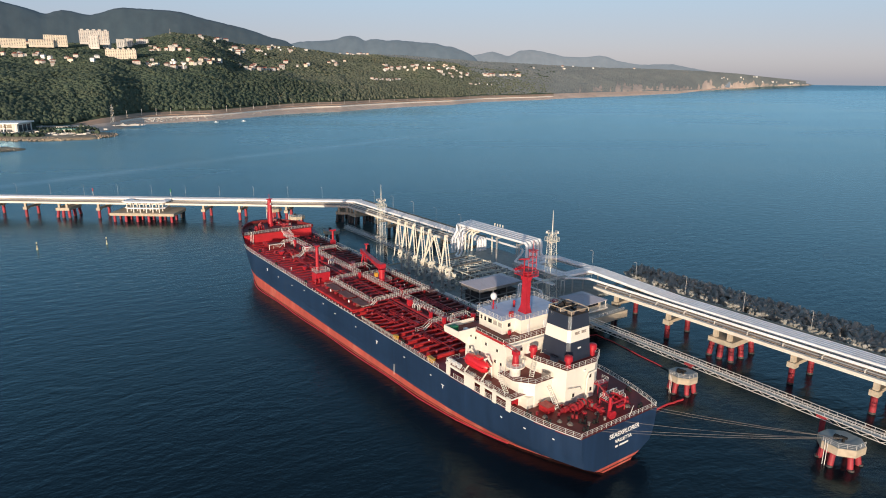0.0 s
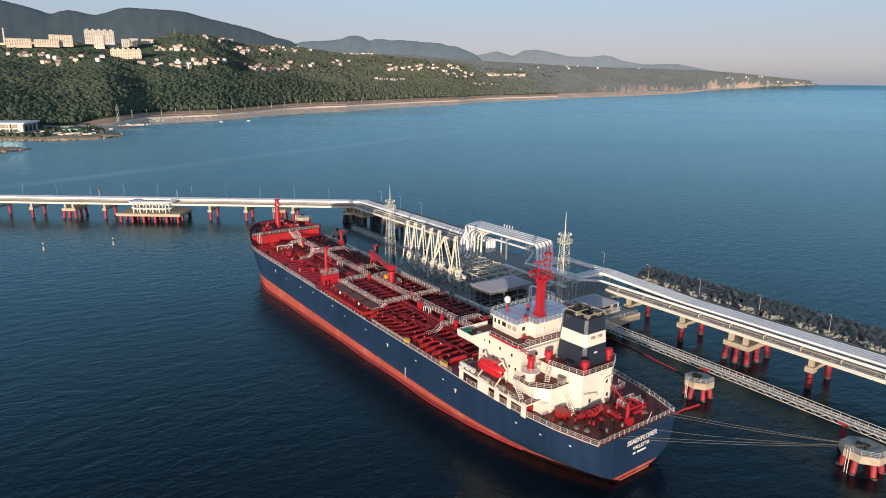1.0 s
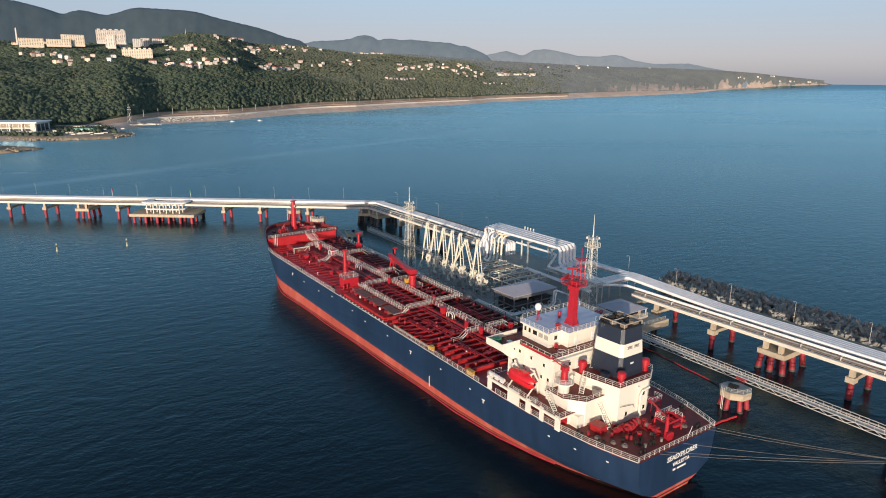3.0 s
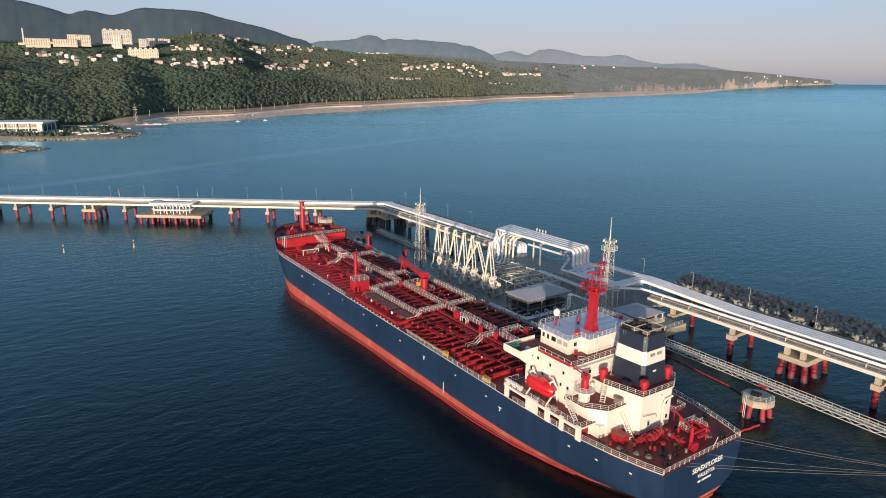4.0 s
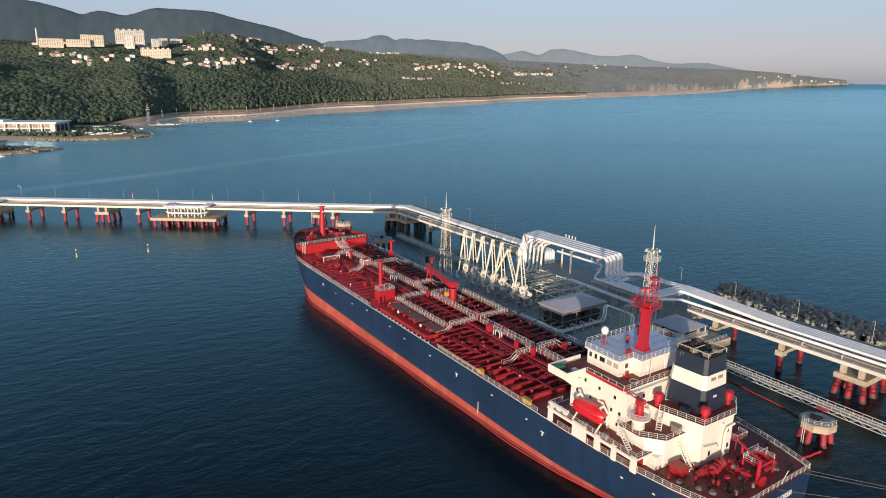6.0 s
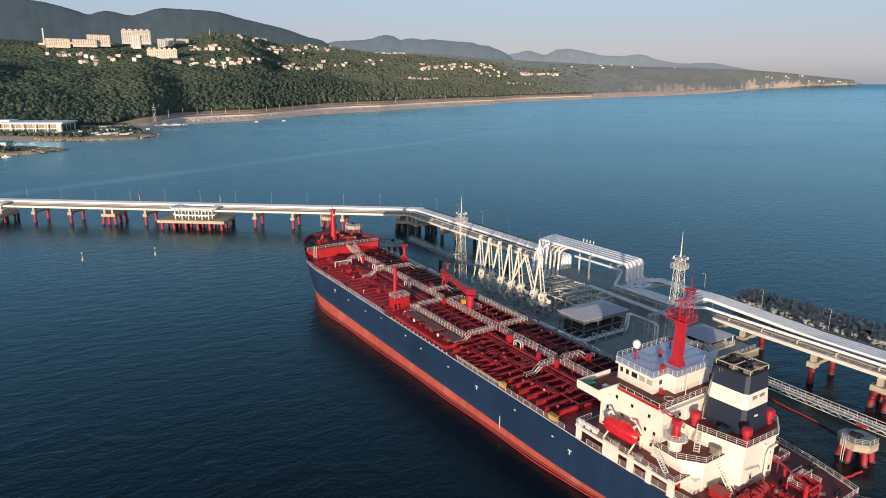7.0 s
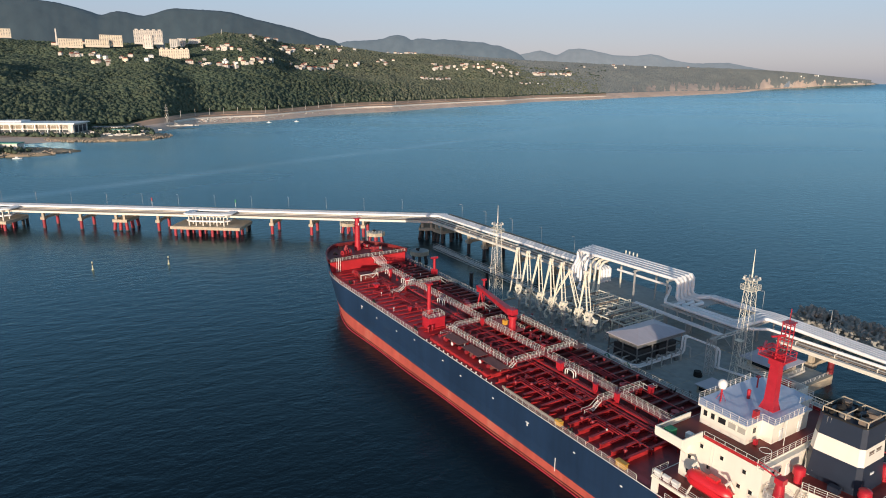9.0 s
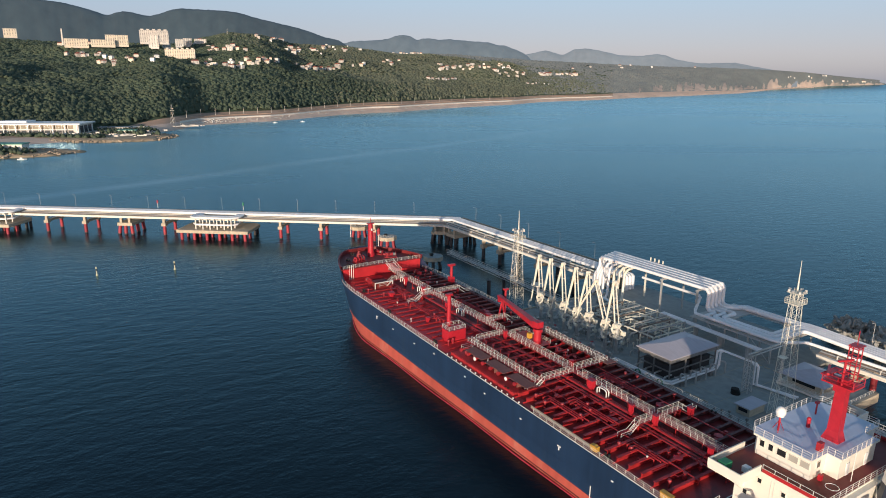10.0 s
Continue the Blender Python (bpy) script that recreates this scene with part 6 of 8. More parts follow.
# small machines at the foot of the arms
for k, (s, y) in enumerate(((136, -27), (131, -27.5), (126.5, -27.2), (121.8, -27.4), (117, -27.2), (112.4, -27.0), (107, -27.6), (100.5, -27.4))):
    v = thing("valve_station", BERTH @ pose(s, y, PZ), "grey valve station on the platform edge", "valve", "valve stations")
    part("valve_body", Mesh().box((0, 0, 0.9), (1.5, 0.9, 1.3)).cyl((-1.2, 0, 0.9), (1.2, 0, 0.9), 0.35, n=10), M_GALV, v)
    part("handwheel", Mesh().cyl((0, 0, 1.5), (0, 0, 2.1), 0.08).cyl((0, 0, 2.1), (0, 0, 2.18), 0.45, n=12), M_RED if k % 3 == 0 else M_STEEL, v)

# open steel pipe rack behind the arms
rack = thing("pipe_rack", BERTH @ pose(0, 0, PZ), "cream painted steel pipe rack with pipes", "pipe rack")
post = Mesh().box((0, 0, 2.0), (0.3, 0.3, 4.0)).data("rack_post", M_ARM)
for s in np.arange(97, 125, 4.5):
    for y in (-40.5, -46.5, -52.5, -58.0):
        o = new("rack_post", post)
        o.parent, o.location = rack, (s, y, 0)
    part("cross_beam", Mesh().box((s, -49.2, 4.0), (0.24, 18.2, 0.28)).box((s, -49.2, 2.4), (0.2, 18.2, 0.2)), M_ARM, rack)
for y in (-40.5, -46.5, -52.5, -58.0):
    part("long_beam", Mesh().box((110.4, y, 4.05), (27.6, 0.22, 0.28)), M_ARM, rack)
for s in (99, 108.4, 117.4):
    part("rack_brace", Mesh().bar((s, -40.5, 4.1), (s + 4.2, -46.5, 4.1), 0.16).bar((s + 4.2, -46.5, 4.1), (s, -52.5, 4.1), 0.16).bar((s, -52.5, 4.1), (s + 4.2, -58, 4.1), 0.16), M_ARM, rack)
for k, y in enumerate((-42.0, -43.2, -44.6, -48.6, -50.4, -54.4, -56.0)):
    part("rack_pipe", Mesh().tube([(98 + k, y, 0.8), (98 + k, y, 2.75), (123 + k * 0.8, y, 2.75), (123 + k * 0.8, y, 0.4)], 0.26, 8), M_CLADG if k % 2 else M_RUST, rack, "", True)
for k, s in enumerate((99.6, 103.4, 106.2, 112.8, 116.4, 121.6)):      # upper layer of cross pipes with risers
    part("cross_pipe", Mesh().tube([(s, -41.2 - k % 3, 0.6), (s, -41.2 - k % 3, 4.5), (s, -56.8 + k % 2 * 2, 4.5), (s, -56.8 + k % 2 * 2, 1.0)], 0.2 + 0.05 * (k % 2), 8), M_RUST if k % 2 else M_CLADG, rack, "", True)
for k, s in enumerate((101.5, 109.6, 118.6)):
    part("rack_handrail", Mesh().bar((s, -41, 5.2), (s, -57, 5.2), 0.07).bar((s, -41, 4.1), (s, -41, 5.2), 0.07).bar((s, -49, 4.1), (s, -49, 5.2), 0.07).bar((s, -57, 4.1), (s, -57, 5.2), 0.07), M_ARM, rack)
for k, s in enumerate((104.2, 110.8, 114.8, 119.8, 124.8, 129.6, 133.8)):
    part("arm_feed_pipe", Mesh().tube([(s, -33.4, 0.7), (s, -38.6, 0.7), (s, -39.2, 1.4), (s, -39.2, 2.4), (s, -40.2, 2.9), (s, -45, 2.9)], 0.28, 8), M_CLADG, rack, "", True)
    part("feed_valve", Mesh().box((s, -36.4, 0.8), (0.9, 1.1, 1.0)).cyl((s, -36.4, 1.2), (s, -36.4, 2.1), 0.1).cyl((s, -36.4, 2.1), (s, -36.4, 2.16), 0.4, n=10), M_ARM, rack)

# clutter of valves, spools and stands round the foot of the arms
rng = random.Random(17)
spool = Mesh().tube([(-0.9, 0, 0), (-0.9, 0, 0.8), (-0.6, 0, 1.1), (0.6, 0, 1.1), (0.9, 0, 0.8), (0.9, 0, 0)], 0.16, 8).cyl((-0.1, 0, 1.1), (0.1, 0, 1.1), 0.3, n=8).data("pipe_spool", M_CLADG, True)
gate = Mesh().box((0, 0, 0.5), (0.7, 0.5, 1.0)).cyl((0, 0, 1.0), (0, 0, 1.7), 0.07).cyl((0, 0, 1.7), (0, 0, 1.76), 0.34, n=10).data("gate_valve", M_STEEL)
stand = Mesh().cyl((0, 0, 0), (0, 0, 2.2), 0.07).box((0, 0, 2.3), (0.5, 0.3, 0.5)).data("instrument_stand", M_ARM)
for k in range(96):
    o = new(*(("pipe_spool", spool), ("gate_valve", gate), ("instrument_stand", stand))[k % 3])
    o.parent, o.location, o.rotation_euler = rack, (rng.uniform(98, 138), rng.choice((rng.uniform(-40, -33), rng.uniform(-58, -33))), 0), (0, 0, rng.choice((0, 1.571)) + rng.uniform(-0.06, 0.06))

# shed
shed = thing("pump_shed", BERTH @ pose(87.0, -38.0, PZ), "open pump shed with lilac-grey metal hip roof", "shed")
R0, R1, R2, R3 = -5.5, 5.5, -9.4, 9.4
EZ = 6.0                                  # eaves
part("shed_roof", Mesh().add([(R0, R2, EZ), (R1, R2, EZ), (R1, R3, EZ), (R0, R3, EZ), (0, R2 + 6, EZ + 1.6), (0, R3 - 6, EZ + 1.6), (R0, R2, EZ - 0.2), (R1, R2, EZ - 0.2), (R1, R3, EZ - 0.2), (R0, R3, EZ - 0.2)],
                            [(0, 1, 4), (1, 2, 5, 4), (2, 3, 5), (3, 0, 4, 5), (6, 9, 8, 7), (0, 6, 7, 1), (1, 7, 8, 2), (2, 8, 9, 3), (3, 9, 6, 0)]), M_ROOF, shed, "lilac-grey standing-seam roof")
for x, y, w, d in ((0, R2 + 0.5, 10.0, 0.15), (0, R3 - 0.5, 10.0, 0.15), (R0 + 0.5, 0, 0.15, 17.8), (R1 - 0.5, 0, 0.15, 17.8)):
    part("shed_fascia", Mesh().box((x, y, EZ - 0.8), (w, d, 1.0)), M_STEEL, shed)
    part("shed_rail_beam", Mesh().box((x, y, 2.6), (w, d, 0.35)), M_STEEL, shed)
for x in (-4.9, 0, 4.9):
    for y in (-8.8, -3.0, 3.0, 8.8):
        part("shed_post", Mesh().box((x, y, 2.9), (0.3, 0.3, 5.8)), M_STEEL, shed)
part("pump_skid", Mesh().box((0, 4, 1.7), (8.0, 7.6, 3.4)), M_PILED, shed)
part("pump_skid", Mesh().box((0, -4.8, 1.5), (7.4, 7, 3.0)), M_PILED, shed)
for k in range(5):
    y = -7.6 + k * 3.8
    part("pump_pipe", Mesh().tube([(-5.6, y, 1.2), (-7.0, y, 1.2), (-7.3, y, 1.6), (-7.3, y, 2.6), (-7.6, y, 2.9), (-8.6, y, 2.9), (-8.9, y, 2.6), (-8.9, y, 0)], 0.2, 8), M_CLADG, shed, "", True)
for k in range(4):
    x = -4.6 + k * 3.0
    part("pump_pipe", Mesh().tube([(x, 7.6, 1.4), (x, 10.0, 1.4), (x, 10.3, 1.1), (x, 10.3, 0)], 0.2, 8), M_CLADG, shed, "", True)
pl = thing("yard_pipeline", BERTH @ pose(0, 0, PZ), "pair of white clad pipes beside the shed", "pipeline")
for k in range(2):
    part("pipe", Mesh().tube([(97.0 + k * 0.4, -25.6 - k * 0.9, 1.2), (80.4 + k * 0.9, -25.6 - k * 0.9, 1.2), (79.2 + k * 0.9, -26.8 - k * 0.9, 1.2), (79.2 + k * 0.9, -43.6, 1.2), (79.2 + k * 0.9, -44.4, 2), (79.2 + k * 0.9, -44.6, 5.4), (78.4 + k * 0.9, -44.8, 6.0), (70.5 - k * 0.9, -44.8, 6.0), (69.8 - k * 0.9, -44.8, 5.3), (69.8 - k * 0.9, -44.8, 0.6), (69.0 - k * 0.9, -45.4, 0.5), (60, -46.5 - k, 0.5)], 0.27, 10), M_CLAD, pl, "", True)
for s, y in ((84, -24.8), (92, -24.8), (78.8, -30), (78.8, -36), (78.8, -41)):
    part("pipe_support", Mesh().box((s, y, 0.45), (0.5, 1.2, 0.9)), M_STEEL, pl)
for k in range(3):
    part("valve_loop", Mesh().tube([(79.6 + k * 3.4, -23.6, 0), (79.6 + k * 3.4, -23.6, 2.4), (80.2 + k * 3.4, -23.6, 2.8), (81.0 + k * 3.4, -23.6, 2.4), (81.0 + k * 3.4, -23.6, 0)], 0.16, 8), M_CLADG if k % 2 else M_GREEN, pl, "", True)
for k in range(8):
    part("small_stand", Mesh().cyl((66 - k * 1.4, -24.6 - (k % 3) * 0.8, 0), (66 - k * 1.4, -24.6 - (k % 3) * 0.8, 1.3 + 0.3 * (k % 2)), 0.12, n=6).box((66 - k * 1.4, -24.6 - (k % 3) * 0.8, 1.4), (0.5, 0.4, 0.4)), M_STEEL, pl)

# upright pipe frame and a spool on the open floor
fr = thing("portal_truss", BERTH @ pose(68.0, -41.5, PZ), "slim grey lattice portal frame", "truss")
for dx in (0, 1.6):
    for dy in (0, 1.6):
        part("truss_post", Mesh().bar((dx, dy, 0), (dx, dy, 9.5), 0.16), M_GALV, fr)
br = Mesh()
for z in np.arange(0, 9, 1.6):
    br.bar((0, 0, z), (1.6, 0, z + 1.6), 0.09).bar((1.6, 1.6, z), (0, 1.6, z + 1.6), 0.09).bar((0, 0, z), (0, 1.6, z + 1.6), 0.09).bar((1.6, 1.6, z), (1.6, 0, z + 1.6), 0.09)
part("truss_bracing", br, M_GALV, fr)
part("truss_head", Mesh().box((1.2, -6.5, 9.4), (0.35, 15, 0.35)).box((0.2, -6.5, 9.4), (0.2, 15, 0.2)).bar((1.2, -13.8, 0), (1.2, -13.8, 9.4), 0.25), M_GALV, fr)
sp = thing("rubber_tyre_stack", BERTH @ pose(69.5, -37.6, PZ), "stack of dark tyres on the platform floor", "tyres")
for k in range(3):
    part("tyre", Mesh().cyl((0.1 * k, 0, 0.45 * k), (0.1 * k, 0, 0.45 * k + 0.4), 1.1 - 0.1 * k, n=14), M_BLACK, sp, "", True)
bxs = thing("control_cabin", BERTH @ pose(62.4, -32.6, PZ), "low grey-roofed control cabin", "cabin")
part("cabin_wall", Mesh().box((0, 0, 1.0), (3.2, 5.6, 2.0)), M_CONC, bxs)
part("cabin_roof", Mesh().box((0, 0, 2.1), (4.0, 6.6, 0.15)), M_ROOF, bxs)
part("cabin_window", Mesh().box((0, 2.82, 1.2), (2.2, 0.06, 0.8)), M_DARK, bxs)
pav = thing("gatehouse_pavilion", BERTH @ pose(61.8, -56.5, PZ), "small control pavilion with grey hip roof and pale balcony", "pavilion")
part("pavilion_floor", Mesh().box((0, 0, 0.6), (11.5, 11.5, 0.5)), M_CONCW, pav)
part("pavilion_wall", Mesh().box((0, 0, 2.0), (8.2, 8.2, 2.6)), M_CONC, pav)
part("pavilion_roof", Mesh().add([(-5.6, -5.6, 3.3), (5.6, -5.6, 3.3), (5.6, 5.6, 3.3), (-5.6, 5.6, 3.3), (0, 0, 5.0), (-5.6, -5.6, 3.1), (5.6, -5.6, 3.1), (5.6, 5.6, 3.1), (-5.6, 5.6, 3.1)],
                                [(0, 1, 4), (1, 2, 4), (2, 3, 4), (3, 0, 4), (5, 8, 7, 6), (0, 5, 6, 1), (1, 6, 7, 2), (2, 7, 8, 3), (3, 8, 5, 0)]), M_ROOF, pav)
for d, x, y in (("-x", -4.12, 0), ("+y", 0, 4.12)):
    part("pavilion_window", Mesh().box((x, y, 2.2), (0.1 if d == "-x" else 5.5, 5.5 if d == "-x" else 0.1, 1.1)), M_DARK, pav)
for dx in (-5.2, 5.2):
    for dy in (-5.2, 5.2):
        part("pavilion_post", Mesh().box((dx, dy, 1.9), (0.25, 0.25, 2.6)), M_CONCW, pav)
railing(pav, [(-5.6, -5.6, 0.85), (-5.6, 5.6, 0.85), (5.6, 5.6, 0.85)], 1.0, step=1.8)
part("pavilion_stilt", Mesh().box((-5.0, -2, -2.5), (1.0, 6, 6.0)).box((-7.5, -1, -0.6), (4.5, 5, 1.1)), M_CONC, pav)


def lattice_tower(m, w0, w1, h, spire, label):
    """A square lattice mast with cross braces, a railed head and a spire."""
    t = thing("lattice_tower", m, label, "tower", "lighting towers")
    legs = [((sx * w0 / 2, sy * w0 / 2, 0), (sx * w1 / 2, sy * w1 / 2, h)) for sx, sy in ((-1, -1), (1, -1), (1, 1), (-1, 1))]
    for a, b in legs:
        part("tower_leg", Mesh().bar(a, b, 0.085), M_ARM, t)
    n = int(h / 2.4)
    br = Mesh()
    for i in range(n):
        for k in range(4):
            a0, b0 = (Vector(p) for p in legs[k])
            a1, b1 = (Vector(p) for p in legs[(k + 1) % 4])
            p0, p1, q0, q1 = a0.lerp(b0, i / n), a0.lerp(b0, (i + 1) / n), a1.lerp(b1, i / n), a1.lerp(b1, (i + 1) / n)
            br.bar(p0, q1, 0.028).bar(q0, p1, 0.028).bar(p1, q1, 0.036)
    part("tower_bracing", br, M_ARM, t, kind="stuff")
    part("tower_platform", Mesh().box((0, 0, h - 2.2), (w1 + 1.4, w1 + 1.4, 0.12)), M_ARM, t)
    part("tower_head", Mesh().box((0, 0, h + 0.2), (w1 + 1.2, w1 + 1.2, 0.12)), M_ARM, t)
    railing(t, [(-w1 / 2 - 0.7, -w1 / 2 - 0.7, h - 2.1), (w1 / 2 + 0.7, -w1 / 2 - 0.7, h - 2.1), (w1 / 2 + 0.7, w1 / 2 + 0.7, h - 2.1), (-w1 / 2 - 0.7, w1 / 2 + 0.7, h - 2.1), (-w1 / 2 - 0.7, -w1 / 2 - 0.7, h - 2.1)], 1.1, step=1.2, material=M_ARM)
    lamp = Mesh()
    for k in range(8):
        a = k * math.pi / 4
        lamp.box(((w1 / 2 + 0.8) * math.cos(a), (w1 / 2 + 0.8) * math.sin(a), h + 0.55), (0.45, 0.4, 0.5), math.degrees(a))
    part("floodlights", lamp, M_GALV, t)
    part("tower_spire", Mesh().cyl((0, 0, h), (0, 0, h + spire), 0.2, 0.04, n=6), M_ARM, t)
    part("tower_ladder", Mesh().bar((w0 / 2 - 0.4, 0.3, 0), (w1 / 2 - 0.4, 0.3, h), 0.07).bar((w0 / 2 - 0.4, -0.3, 0), (w1 / 2 - 0.4, -0.3, h), 0.07).box((0, w0 / 2, h * 0.5), (1.6, 1.6, 0.12)), M_ARM, t)


lattice_tower(BERTH @ pose(58.1, -36.9, PZ), 3.7, 1.7, 28.4, 7.2, "cream lattice lighting tower with railed head and spire")
lattice_tower(BERTH @ pose(137.4, -25.0, PZ), 3.5, 1.6, 27.4, 6.4, "cream lattice lighting tower with railed head and spire")
dz = thing("spray_monitor", BERTH @ pose(140.2, -36.0, PZ), "pale round monitor platform on a post", "platform")
part("monitor_post", Mesh().cyl((0, 0, 0), (0, 0, 8.0), 0.35, n=10), M_GALV, dz)
part("monitor_disc", Mesh().cyl((0, 0, 8.0), (0, 0, 8.3), 2.2, n=18), M_CONCW, dz, "", True)
railing(dz, [(2.1 * math.cos(k * 0.628), 2.1 * math.sin(k * 0.628), 8.3) for k in range(11)], 1.1, step=1.3)


# ---- trestles ----
def bent(parent, x, kind="pair", dark=False):
    """One support of the trestle: cap, pedestals and piles. Its near side is +y."""
    # dark: the shade on the piles is put into a near-black colour
    pm = M_PILED if dark else M_PILE
    cap = M_CONC
    if kind == "pair":
        part("pile_cap", Mesh().box((x, 6.2, 5.6), (2.2, 2.3, 1.5)).box((x, -4.6, 5.6), (2.2, 2.3, 1.5)).box((x, 0.8, 5.8), (1.6, 8.3, 1.0)), cap, parent)
        for y in (6.2, -4.6):
            part("pedestal", Mesh().box((x, y, 7.4), (1.2, 1.2, 2.1)), M_CONC, parent)
            part("trestle_column", Mesh().cyl((x, y, -5), (x, y, 4.9), 0.8, n=14), pm, parent, "", True)
            part("pile_foot", Mesh().cyl((x, y, -5), (x, y, 0.5), 0.87, n=14), M_PILED, parent, "", True)
    else:
        part("pile_cap", Mesh().prism([(x - 3.9, -5.5), (x + 3.9, -5.5), (x + 3.9, 7.2), (x - 3.9, 7.2)], 4.5, 6.0), cap, parent)
        for dx in (-2.2, 2.2):
            for y in (6.0, -4.4):
                part("pedestal", Mesh().box((x + dx, y, 7.2), (1.2, 1.2, 2.5)), M_CONC, parent)
        for dx, y in ((-3, 6), (0, 6.2), (3, 6), (-3, 1), (3, 1), (-3, -4.4), (0, -4.4), (3, -4.4)):
            part("trestle_column", Mesh().cyl((x + dx * 1.35, y * 1.15, -5), (x + dx, y, 4.5), 0.8, n=14), pm, parent, "", True)
            part("pile_foot", Mesh().cyl((x + dx * 1.35, y * 1.15, -5), (x + dx * 1.16, y * 1.07, 0.5), 0.88, n=14), M_PILED, parent, "", True)


def trestle_deck(parent, x0, x1):
    pipes_to = x1
    a = x0
    part("edge_girder", Mesh().box(((x0 + x1) / 2, 7.0, 9.0), (x1 - x0, 0.7, 0.95)).box(((x0 + x1) / 2, 7.1, 9.54), (x1 - x0, 1.1, 0.14)), M_CONCW, parent, "concrete edge girder")
    part("inner_girder", Mesh().box(((x0 + x1) / 2, 1.0, 8.9), (x1 - x0, 0.8, 1.3)).box(((x0 + x1) / 2, -6.6, 9.0), (x1 - x0, 0.7, 1.4)), M_CONC, parent)
    part("roadway", Mesh().box(((x0 + x1) / 2, -5.3, 9.9), (x1 - x0, 4.4, 0.3)), M_DECKC, parent)
    part("road_kerb", Mesh().box(((x0 + x1) / 2, -7.45, 10.3), (x1 - x0, 0.3, 0.7)).box(((x0 + x1) / 2, -3.1, 10.2), (x1 - x0, 0.2, 0.4)), M_CONC, parent)
    sleeper = Mesh().box((0, 1.7, 9.5), (0.4, 9.6, 0.3)).data("pipe_sleeper", M_CONC)
    for x in np.arange(x0 + 2, x1, 5.1):
        o = new("pipe_sleeper", sleeper)
        o.parent, o.location = parent, (x, 0, 0)
    for y, z, r, m in ((6.2, 9.84, 0.18, M_RUST), (5.4, 9.92, 0.26, M_CLADG), (4.5, 9.95, 0.3, M_RUST), (3.4, 10.05, 0.38, M_ARM)):
        part("small_pipe", Mesh().tube([(a, y, z), (pipes_to, y, z)], r, 8), m, parent, "", True)


def lamp_post(m, grp, h=6.8):
    t = thing("street_lamp", m, "slim pale street lamp on the trestle road", "street lamp", grp)
    part("lamp_pole", Mesh().tube([(0, 0, 0), (0, 0, h), (0, 0.4, h + 0.5), (0, 1.1, h + 0.6)], 0.05, 6), M_GALV, t)
    part("lamp_head", Mesh().box((0, 1.3, h + 0.6), (0.22, 0.6, 0.12)), M_GALV, t)


trestle = thing("pipe_trestle", TRESTLE, "long pale concrete pipe trestle on red piles", "trestle", "trestles")
trestle_deck(trestle, -110, 68)
trestle_deck(trestle, 144, 254)
for x, k in ((58.7, "pair"), (38.1, "pair"), (19.6, "cluster"), (-1.1, "pair"), (-21.3, "pair"), (-41.6, "pair"), (-62, "pair"), (-83, "pair"), (-103, "cluster")):
    bent(trestle, x, k)
# bents in shade, darkened by colour instead of the red paint
for x in (146, 159, 180, 205, 217):
    bent(trestle, x, "pair", True)
bent(trestle, 243, "cluster", True)
for x in [v for v in np.arange(-100, 254, 10.2) if not 67 < v < 145]:
    part("pipe_portal", Mesh().box((x, 6.6, 10.2), (0.2, 0.2, 0.9)).box((x, 2.8, 10.2), (0.2, 0.2, 0.9)).box((x, 4.7, 10.6), (0.16, 4.0, 0.14)), M_CONCW, trestle)
for s in (-99.4, -79.2, -59, -38.8, -18.6, 1.6, 21.8, 42, 62, 163, 183, 203, 223, 243):
    lamp_post(TRESTLE @ pose(s, -7.6, 10.0), "trestle lamps")
lamp_post(TRESTLE @ pose(82, -7.6, PZ), "trestle lamps", 10.8)
shore = thing("pipe_trestle", LEFT, "long pale concrete pipe trestle on red piles", "trestle", "trestles")
trestle_deck(shore, 0.5, 330)
bent(shore, 6, "cluster", True)
for x, k in ((38, "pair"), (64.6, "pair"), (85, "pair"), (145, "pair"), (165.5, "cluster"), (187, "pair"), (207.5, "pair"), (248, "pair"), (268, "pair"), (288, "cluster"), (308, "pair")):
    bent(shore, x, k)
for x in range(20, 321, 20):
    lamp_post(LEFT @ pose(x + 0.3, -7.6, 10.0), "trestle lamps")
for x, m, label in ((155, M_RED, "small red navigation light on the trestle"), (109, M_GREEN, "small green navigation light on the trestle")):
    t = thing("navigation_light", LEFT @ pose(x, -7.4, 10.0), label, "light")
    part("light_post", Mesh().cyl((0, 0, 0), (0, 0, 3.6), 0.12, n=8), M_RAIL, t)
    part("light_lantern", Mesh().cyl((0, 0, 3.6), (0, 0, 5.0), 0.42, 0.36, n=10).ball((0, 0, 5.0), 0.36, 10, 4, 0.6), m, t, "", True)

